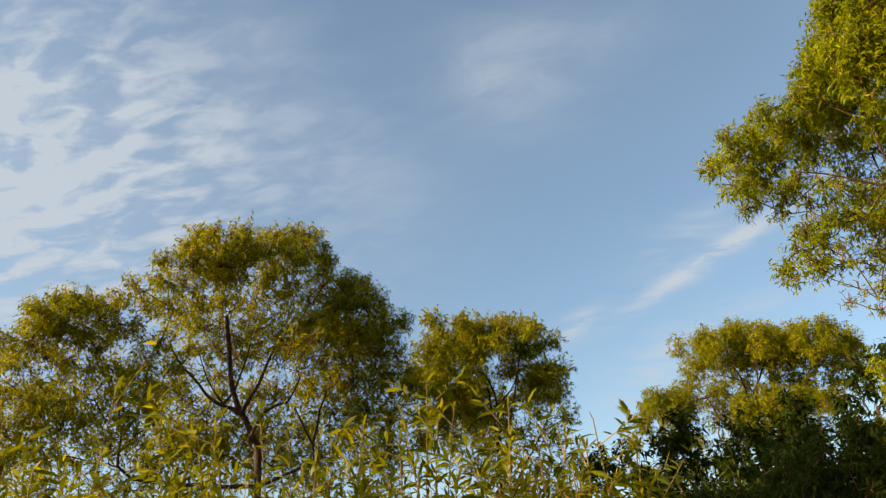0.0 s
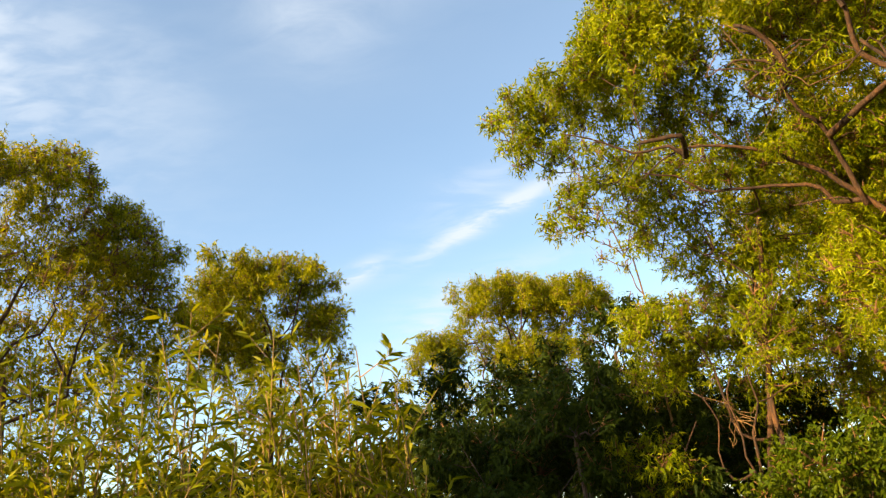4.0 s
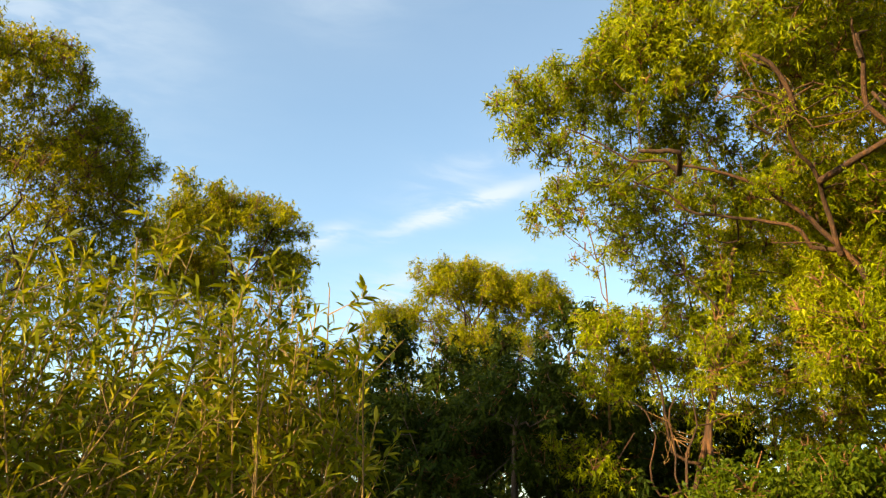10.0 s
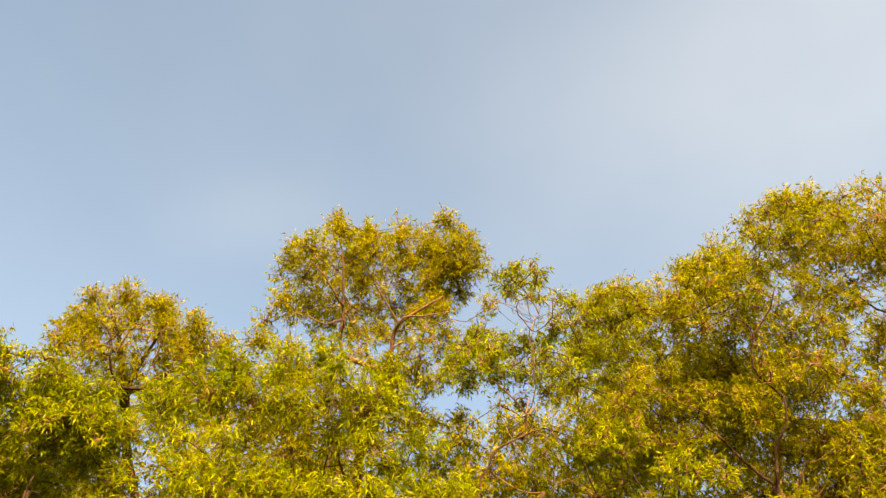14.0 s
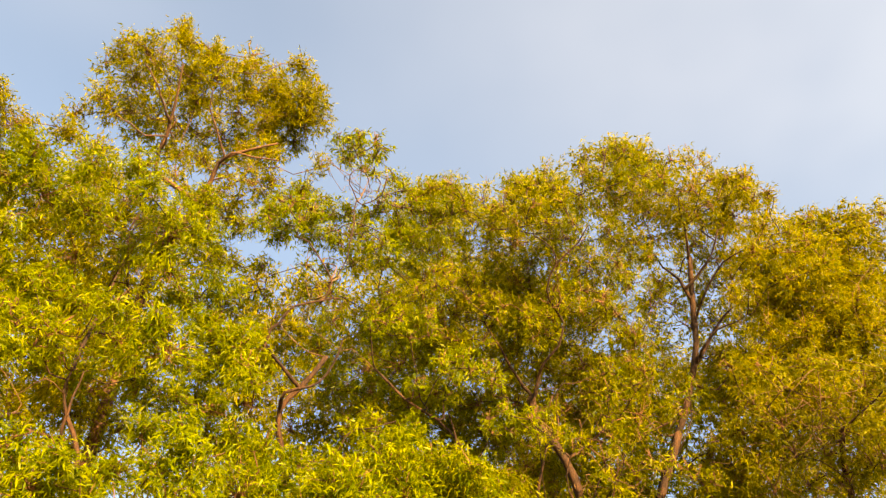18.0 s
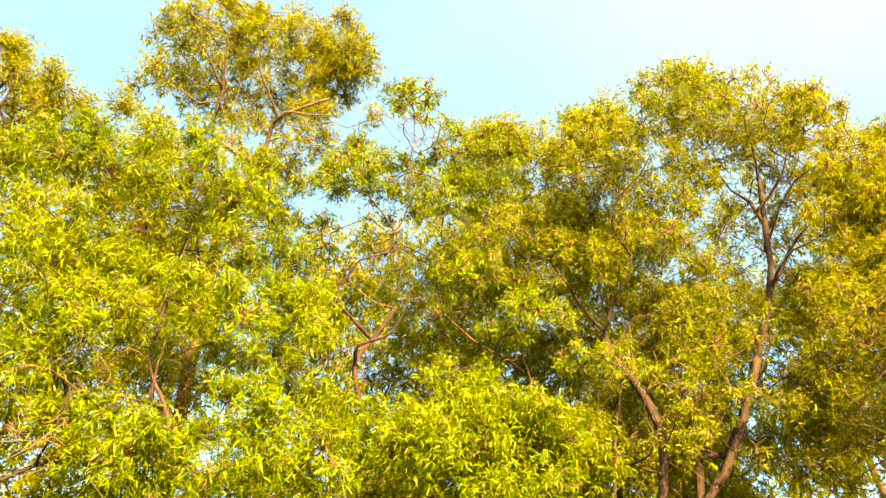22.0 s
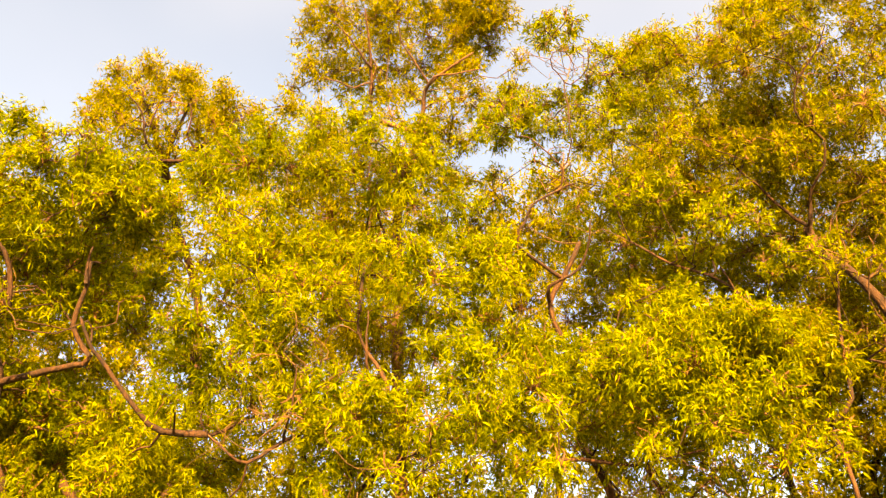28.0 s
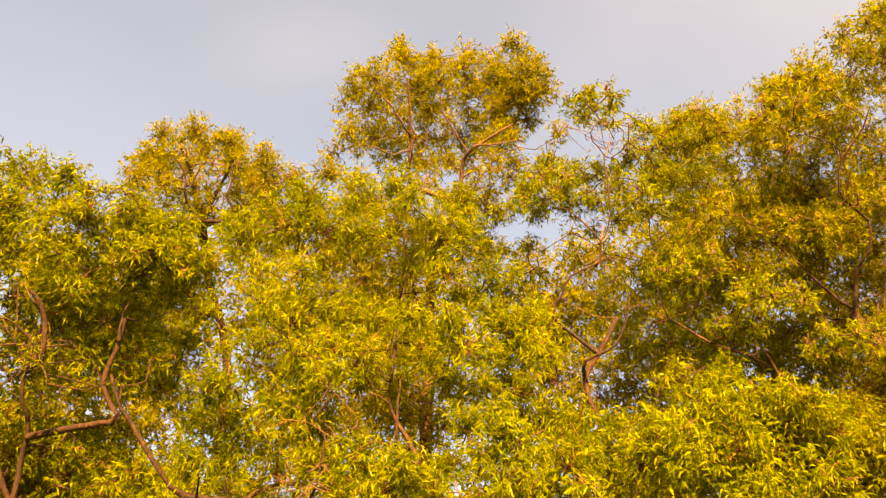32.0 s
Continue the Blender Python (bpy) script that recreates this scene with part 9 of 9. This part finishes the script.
pale_stem = tree((3.41, 8.97, 0.0), "slim pale-stemmed young tree under the big limb", leaf=GREEN)
limb(pale_stem, [(3.41, 8.97, -0.10), (3.77, 9.04, 1.87), (3.97, 8.83, 3.14), (3.99, 8.59, 4.10)], 0.050, 0.030, "trunk")
limb(pale_stem, [(3.99, 8.59, 4.10), (3.95, 8.47, 4.56), (3.68, 8.43, 4.98)], 0.024, 0.010)
limb(pale_stem, [(3.96, 8.77, 3.46), (3.62, 8.60, 4.60), (3.44, 8.57, 4.88)], 0.020, 0.008)
limb(pale_stem, [(3.78, 8.79, 2.42), (3.48, 8.90, 2.57), (3.34, 8.83, 3.35), (3.11, 8.82, 3.76)], 0.024, 0.010)
bough(pale_stem, [(2.48, 8.78, 3.94, 0.21), (2.92, 9.18, 4.09, 0.22), (2.98, 8.44, 3.80, 0.20), (2.68, 9.21, 3.83, 0.27), (3.07, 9.23, 3.76, 0.38), (2.48, 8.90, 3.29, 0.20), (2.86, 9.22, 3.42, 0.37), (3.21, 9.32, 3.45, 0.27), (2.55, 8.84, 3.07, 0.23), (2.86, 8.76, 3.08, 0.21)], 1.10)
bough(pale_stem, [(3.71, 9.24, 4.12, 0.22), (3.97, 8.98, 4.13, 0.22), (3.92, 8.13, 3.99, 0.20), (3.57, 8.73, 3.81, 0.32), (3.78, 8.40, 3.68, 0.36), (4.21, 8.47, 3.62, 0.21), (3.54, 9.15, 3.61, 0.22), (3.74, 8.89, 3.48, 0.30), (4.15, 8.85, 3.45, 0.22), (4.37, 8.70, 3.40, 0.22)], 0.60)
bough(pale_stem, [(2.06, 8.63, 2.53, 0.17), (2.40, 9.03, 2.54, 0.18), (2.64, 8.75, 2.53, 0.17), (2.24, 9.00, 2.32, 0.18), (2.49, 8.55, 2.26, 0.29), (2.75, 8.50, 2.22, 0.21), (2.46, 9.11, 2.04, 0.18), (2.63, 8.73, 1.99, 0.17), (2.99, 8.95, 2.04, 0.18)], 0.70)
bough(pale_stem, [(3.41, 9.07, 3.20, 0.20), (3.89, 9.54, 3.20, 0.27), (4.16, 9.24, 3.14, 0.21), (3.62, 9.42, 2.98, 0.21), (3.98, 9.31, 2.98, 0.35), (4.34, 9.30, 2.98, 0.21), (4.08, 9.32, 2.65, 0.21)], 0.50)
limb(pale_stem, [(3.33, 8.46, 2.05), (3.29, 8.45, 2.40), (3.21, 8.44, 2.76), (3.27, 8.38, 3.00)], 0.018, 0.007)
limb(pale_stem, [(3.48, 8.51, 2.05), (3.47, 8.48, 2.47), (3.56, 8.40, 2.77), (3.51, 8.37, 3.13)], 0.018, 0.007)
limb(pale_stem, [(3.15, 8.42, 2.04), (3.08, 8.43, 2.33), (3.14, 8.37, 2.63), (3.03, 8.38, 2.87)], 0.014, 0.006)
limb(pale_stem, [(2.67, 8.68, 2.11), (2.79, 8.62, 2.40), (2.94, 8.54, 2.67)], 0.014, 0.006)
bare_twigs(pale_stem, (3.32, 8.40, 2.70), 0.26, 5, 0.010)
bough(pale_stem, [(3.43, 7.50, 3.71, 0.16), (3.35, 7.58, 3.50, 0.23), (3.69, 7.75, 3.59, 0.27), (3.50, 7.67, 3.24, 0.27), (3.99, 8.21, 3.44, 0.17), (3.78, 8.49, 3.25, 0.27), (3.69, 7.83, 3.12, 0.28), (3.85, 8.46, 2.93, 0.17), (3.95, 8.06, 2.87, 0.17)], 0.40)
head(pale_stem, (2.87, 8.76, 3.73), 0.49, 0.42, 18, 0.90)
head(pale_stem, (3.43, 8.66, 3.94), 0.40, 0.33, 12, 0.70)
finish(pale_stem)

curtain = tree((3.84, 8.42, 0.0), "leafy young tree filling the space beneath the limb", leaf=GREEN)
limb(curtain, [(3.84, 8.42, -0.10), (3.79, 8.62, 2.64), (3.81, 8.51, 3.13), (3.83, 8.40, 3.48), (3.86, 8.24, 3.96), (3.88, 8.10, 4.31), (3.89, 7.94, 4.66)], 0.047, 0.025, "trunk")
limb(curtain, [(3.81, 8.12, 3.92), (3.64, 8.12, 4.18), (3.30, 8.19, 4.40), (3.13, 8.21, 4.54)], 0.013, 0.005)
limb(curtain, [(3.35, 8.06, 4.37), (3.29, 7.98, 4.66), (3.23, 7.96, 4.78)], 0.009, 0.005)
bough(curtain, [(5.51, 9.34, 4.81, 0.28), (5.81, 9.04, 4.75, 0.27), (6.03, 8.80, 4.65, 0.31), (6.61, 8.82, 4.64, 0.28), (5.50, 9.72, 4.59, 0.48), (5.64, 9.29, 4.37, 0.47), (6.10, 9.37, 4.40, 0.48), (6.20, 8.83, 4.25, 0.47), (5.53, 9.53, 4.13, 0.41), (5.65, 9.00, 3.89, 0.26), (5.93, 8.77, 3.92, 0.32), (6.59, 9.21, 4.01, 0.28)], 0.70)
bough(curtain, [(4.79, 9.72, 3.71, 0.27), (5.34, 9.69, 3.71, 0.27), (5.65, 9.62, 3.71, 0.28), (5.97, 9.21, 3.64, 0.27), (6.25, 9.05, 3.55, 0.27), (5.01, 9.88, 3.28, 0.27), (5.51, 9.94, 3.34, 0.48), (5.80, 9.53, 3.22, 0.47), (6.08, 9.31, 3.24, 0.47), (6.53, 9.25, 3.17, 0.28), (5.08, 9.57, 2.89, 0.27), (5.36, 9.41, 2.87, 0.27), (6.15, 9.98, 3.01, 0.29), (6.50, 9.58, 2.86, 0.28)], 0.60)
bough(curtain, [(6.94, 8.32, 4.61, 0.27), (7.22, 8.10, 4.51, 0.27), (6.33, 8.50, 4.20, 0.37), (6.76, 8.66, 4.22, 0.47), (7.17, 8.39, 4.27, 0.39), (6.04, 8.61, 3.93, 0.26), (6.55, 8.59, 3.80, 0.46), (7.14, 8.71, 3.92, 0.48), (6.85, 7.91, 3.72, 0.26), (6.29, 8.90, 3.49, 0.27), (6.50, 8.32, 3.51, 0.45), (6.94, 8.29, 3.47, 0.46), (7.12, 8.12, 3.40, 0.27), (6.82, 9.06, 3.27, 0.28), (6.48, 8.16, 3.12, 0.26), (6.90, 8.23, 3.03, 0.26)], 0.60)
bough(curtain, [(4.60, 10.23, 4.87, 0.27), (5.06, 10.38, 4.87, 0.28), (5.58, 10.50, 4.89, 0.28), (4.51, 11.00, 4.71, 0.38), (5.05, 11.00, 4.46, 0.49), (5.49, 10.74, 4.70, 0.29), (4.33, 11.06, 4.24, 0.28), (4.63, 10.62, 4.04, 0.47), (4.97, 10.36, 4.13, 0.47), (4.20, 10.51, 3.82, 0.33), (4.67, 10.32, 3.68, 0.30), (5.21, 10.49, 3.70, 0.27)], 0.80, 1.3)
bough(curtain, [(5.06, 9.91, 6.47, 0.28), (5.19, 9.73, 5.88, 0.32), (5.31, 9.35, 5.73, 0.27), (5.29, 9.61, 5.49, 0.46), (5.80, 9.83, 5.63, 0.36), (5.97, 9.18, 5.33, 0.27), (6.17, 9.10, 5.24, 0.27), (6.62, 8.88, 5.16, 0.27), (5.39, 10.43, 5.22, 0.28), (5.79, 10.24, 5.23, 0.37), (6.24, 10.03, 5.31, 0.49), (6.10, 9.28, 4.93, 0.40), (6.68, 9.48, 4.98, 0.39), (6.93, 9.08, 4.96, 0.27)], 0.60, 1.3)
head(curtain, (3.59, 9.29, 3.41), 0.59, 0.45, 18, 0.70)
head(curtain, (4.57, 9.05, 3.57), 0.60, 0.50, 18, 0.50)
head(curtain, (5.15, 8.54, 3.26), 0.59, 0.49, 18, 0.60)
finish(curtain)

low_round = tree((3.15, 5.80, 0.0), "low bushy shrub with small rounded fresh green leaves", leaf=FRESH, leaf_size=(0.05, 0.019))
limb(low_round, [(3.15, 5.80, -0.10), (3.19, 5.99, 1.16), (3.26, 5.97, 1.55)], 0.050, 0.030, "trunk")
bough(low_round, [(3.32, 5.86, 2.25, 0.18), (3.34, 5.37, 2.18, 0.17), (3.65, 5.44, 2.14, 0.23), (3.87, 5.33, 2.17, 0.17), (2.88, 6.44, 2.10, 0.18), (2.85, 5.75, 1.99, 0.27), (3.17, 5.81, 1.97, 0.30), (3.27, 5.53, 2.01, 0.29), (3.70, 5.70, 2.02, 0.31), (3.72, 5.29, 2.03, 0.17), (2.41, 5.85, 1.83, 0.16), (2.78, 6.06, 1.79, 0.30), (3.23, 6.34, 1.85, 0.32), (3.55, 6.29, 1.84, 0.32), (3.75, 6.09, 1.81, 0.32), (3.78, 5.88, 1.79, 0.31), (4.21, 5.94, 1.81, 0.19), (2.71, 6.23, 1.59, 0.18), (2.92, 5.99, 1.58, 0.17), (3.27, 6.15, 1.59, 0.18), (3.58, 6.26, 1.61, 0.19), (3.65, 5.87, 1.57, 0.18), (3.88, 5.81, 1.55, 0.18)], 1.20)
finish(low_round)

thin_spire = tree((3.08, 9.60, 0.0), "thin pale sapling with wispy foliage against the sky", bark=PALE_TWIG)
limb(thin_spire, [(3.08, 9.60, -0.10), (2.98, 9.60, 4.50), (2.83, 9.48, 5.00), (2.69, 9.36, 5.40), (2.57, 9.27, 5.70)], 0.026, 0.007, "trunk")
bough(thin_spire, [(2.36, 9.16, 5.80, 0.22), (2.20, 9.31, 5.58, 0.20), (1.99, 9.46, 5.33, 0.20), (2.31, 9.39, 5.31, 0.17), (2.55, 9.24, 5.52, 0.15), (2.67, 9.06, 5.84, 0.20)], 0.60)
bough(thin_spire, [(2.65, 9.50, 5.08, 0.16), (2.83, 9.55, 4.79, 0.17), (2.55, 9.58, 4.95, 0.15), (2.93, 9.40, 5.12, 0.13)], 0.35)
finish(thin_spire)

def unseen_shade_tree(x, y, top):
    """A dense tree added out of view, behind the viewer, so that its long shadow lies on the undergrowth."""
    t = tree((x, y, 0.0), "dense unseen tree added to cast shade on the undergrowth", leaf_size=(0.12, 0.035))
    limb(t, [(x, y, -0.1), (x + 0.05, y + 0.05, top * 0.33), (x, y - 0.05, top * 0.66)], 0.12, 0.06, "trunk")
    rows_of = []
    for i in range(7):
        z = top - 0.7 - 1.05 * i
        rows_of += [(x - 0.2, y + 0.22, z, 0.85), (x + 0.2, y - 0.22, z - 0.3, 0.85)]
    bough(t, rows_of, 1.6)
    finish(t)


# two added shade casters, never in view, sited along the sun's line
unseen_shade_tree(-15.60, -1.00, 11.2)
unseen_shade_tree(-13.60, -4.40, 8.6)


# ---- near stand of willow-leaved saplings
sapling_count = [0]


def saplings(tips):
    """Each sapling by the place of its topmost shoot."""
    for x, y, z in tips:
        sapling_count[0] += 1
        rng = np.random.default_rng(500 + sapling_count[0])
        foot = np.array([x + rng.normal() * 0.45, y + rng.normal() * 0.45, 0.0])
        top = tagged(new("sapling"), "tall willow-leaved sapling, thin stems and long pale green leaves", "sapling", "stand of saplings")
        top.location = foot
        tip = np.array([x, y, z])
        spread = 0.22 if x > -0.8 else 0.42
        ends = [tip] + [tip + np.array([rng.normal() * spread, rng.normal() * spread, -rng.uniform(0.15, 0.9)]) for _ in range(7)]
        shoots = []
        for e in ends:
            mid = foot + (e - foot) * 0.5 + rng.normal(size=3) * 0.10
            line = curve_through([foot + rng.normal(size=3) * np.array([0.07, 0.07, 0]), mid, e], 0.15)
            v, q, t = tube(line, 0.012, 0.0035, 4, rng, 0.05)
            part("stem", v - foot, [q, t], STEM, top, smooth=True)
            shoots.append(line[int(len(line) * 0.4):])
            for s in np.linspace(0.30, 0.95, 6):
                a = line[int(s * (len(line) - 1))]
                way = unit(np.array([rng.normal(), rng.normal(), 1.0]))
                shoots.append(np.linspace(a, a + way * rng.uniform(0.25, 0.55), 9))
        thin = [tube(s[::3], 0.005, 0.0015, 3, rng, 0.0) for s in shoots]
        v, f = joined(thin)
        part("side_growth", v - foot, f, STEM, top, kind="stuff")
        pts, ways = [], []
        for s in shoots:
            n = max(7, int(np.linalg.norm(s[-1] - s[0]) / 0.027))
            k = rng.random(n) ** 0.62 * (len(s) - 1.001)
            i = k.astype(int)
            pts.append(s[i] + (s[i + 1] - s[i]) * (k - i)[:, None])
            ways.append(unit(s[i + 1] - s[i]))
        p, w = np.vstack(pts), np.vstack(ways)
        n = len(p)
        way = unit(w * 0.75 + rng.normal(size=(n, 3)) * 0.55)
        side = unit(np.cross(way, rng.normal(size=(n, 3))))
        size = rng.uniform(0.45, 1.2, n)
        v, f = blades(p, way, side, 0.122 * size, 0.0195 * size, 0.24, np.hypot(x, y) < 5.4)
        part("foliage", v - foot, f, WILLOW, top, kind="stuff")


saplings([(-3.34, 3.53, 2.77), (-2.93, 3.39, 2.66), (-3.21, 3.95, 2.68), (-2.77, 3.73, 3.16), (-2.78, 4.16, 3.02), (-2.39, 3.82, 2.54), (-2.34, 4.07, 3.00), (-2.26, 4.42, 3.15), (-1.95, 4.21, 2.84), (-1.93, 4.71, 2.69), (-1.60, 4.40, 2.65), (-1.54, 4.99, 2.98), (-1.27, 4.77, 3.24), (-1.14, 4.94, 3.14), (-0.93, 4.81, 2.61), (-0.73, 4.83, 2.66)])
saplings([(-0.25, 4.55, 2.83), (-0.42, 4.75, 2.83), (-0.05, 4.70, 2.64), (-0.53, 4.51, 2.83), (-0.40, 4.69, 2.53), (-0.30, 4.46, 2.68), (-2.60, 3.37, 2.25), (-2.04, 3.73, 2.24), (-1.43, 4.13, 2.11), (-0.77, 4.31, 2.01), (-3.49, 3.44, 2.58), (-2.28, 3.37, 2.06), (-1.70, 3.82, 1.99), (-1.17, 4.40, 2.25), (-0.44, 4.27, 1.92)])
# deeper rows, mostly hidden by the front ones, added to shade the undergrowth
saplings([(-0.50, 6.48, 2.73), (-3.24, 6.73, 3.18), (-3.14, 6.42, 2.70), (-3.06, 5.60, 2.59), (-2.48, 5.48, 2.85), (-1.24, 7.24, 3.04), (-3.85, 4.57, 2.65), (-2.80, 6.05, 2.81), (-5.37, 5.46, 2.83), (-0.42, 7.60, 2.73), (-3.89, 6.27, 2.91), (-3.12, 6.25, 2.67), (-4.21, 4.05, 2.78), (-4.86, 6.41, 2.93), (-4.09, 4.77, 2.89), (-1.44, 6.03, 2.53)])
saplings([(-1.84, 6.49, 2.74), (-4.51, 5.63, 2.73), (-4.59, 5.68, 2.95), (-2.23, 6.75, 2.83), (-2.92, 6.77, 2.80), (-4.43, 5.62, 2.72), (-4.61, 6.40, 3.05), (-4.01, 4.50, 2.75), (-4.68, 5.28, 2.98), (-3.99, 4.00, 2.56)])


# ---- grass and low weeds under the trees
def grass(count, az0, az1, d0, d1, tall, mat, label):
    rng = np.random.default_rng(int(count))
    a = np.radians(rng.uniform(az0, az1, count))
    d = rng.uniform(d0, d1, count)
    base = np.stack([d * np.sin(a), d * np.cos(a), np.full(count, -0.05)], -1)
    way = unit(np.stack([rng.normal(size=count) * 0.35, rng.normal(size=count) * 0.35, np.ones(count)], -1))
    side = unit(np.cross(way, rng.normal(size=(count, 3))))
    size = rng.uniform(0.5, 1.2, count)
    v, f = blades(base, way, side, tall * size, 0.012 + 0 * size, 0.25, False)
    ob = new("grass", mesh_of("grass", v, f, mat))
    tagged(ob, label, "grass", kind="stuff")


grass(20000, -52, 40, 2.6, 13.0, 0.55, WILLOW, "rough uncut grass and weeds under the trees")
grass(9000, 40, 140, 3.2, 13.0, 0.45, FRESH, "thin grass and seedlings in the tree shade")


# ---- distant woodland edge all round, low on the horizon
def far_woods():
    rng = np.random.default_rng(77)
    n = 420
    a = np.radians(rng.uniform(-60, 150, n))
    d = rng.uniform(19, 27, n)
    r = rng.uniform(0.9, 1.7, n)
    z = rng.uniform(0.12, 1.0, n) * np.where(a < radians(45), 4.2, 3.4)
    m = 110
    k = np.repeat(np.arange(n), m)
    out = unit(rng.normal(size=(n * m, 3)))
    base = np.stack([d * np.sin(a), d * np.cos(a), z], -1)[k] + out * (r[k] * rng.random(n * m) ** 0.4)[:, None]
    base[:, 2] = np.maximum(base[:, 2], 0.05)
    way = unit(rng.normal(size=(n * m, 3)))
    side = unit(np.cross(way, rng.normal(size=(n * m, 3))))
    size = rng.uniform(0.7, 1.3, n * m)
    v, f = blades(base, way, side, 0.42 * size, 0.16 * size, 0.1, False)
    # same leaf as the undergrowth shrubs, its colour darkened for shade
    ob = new("woods", mesh_of("woods", v, f, SHADED))
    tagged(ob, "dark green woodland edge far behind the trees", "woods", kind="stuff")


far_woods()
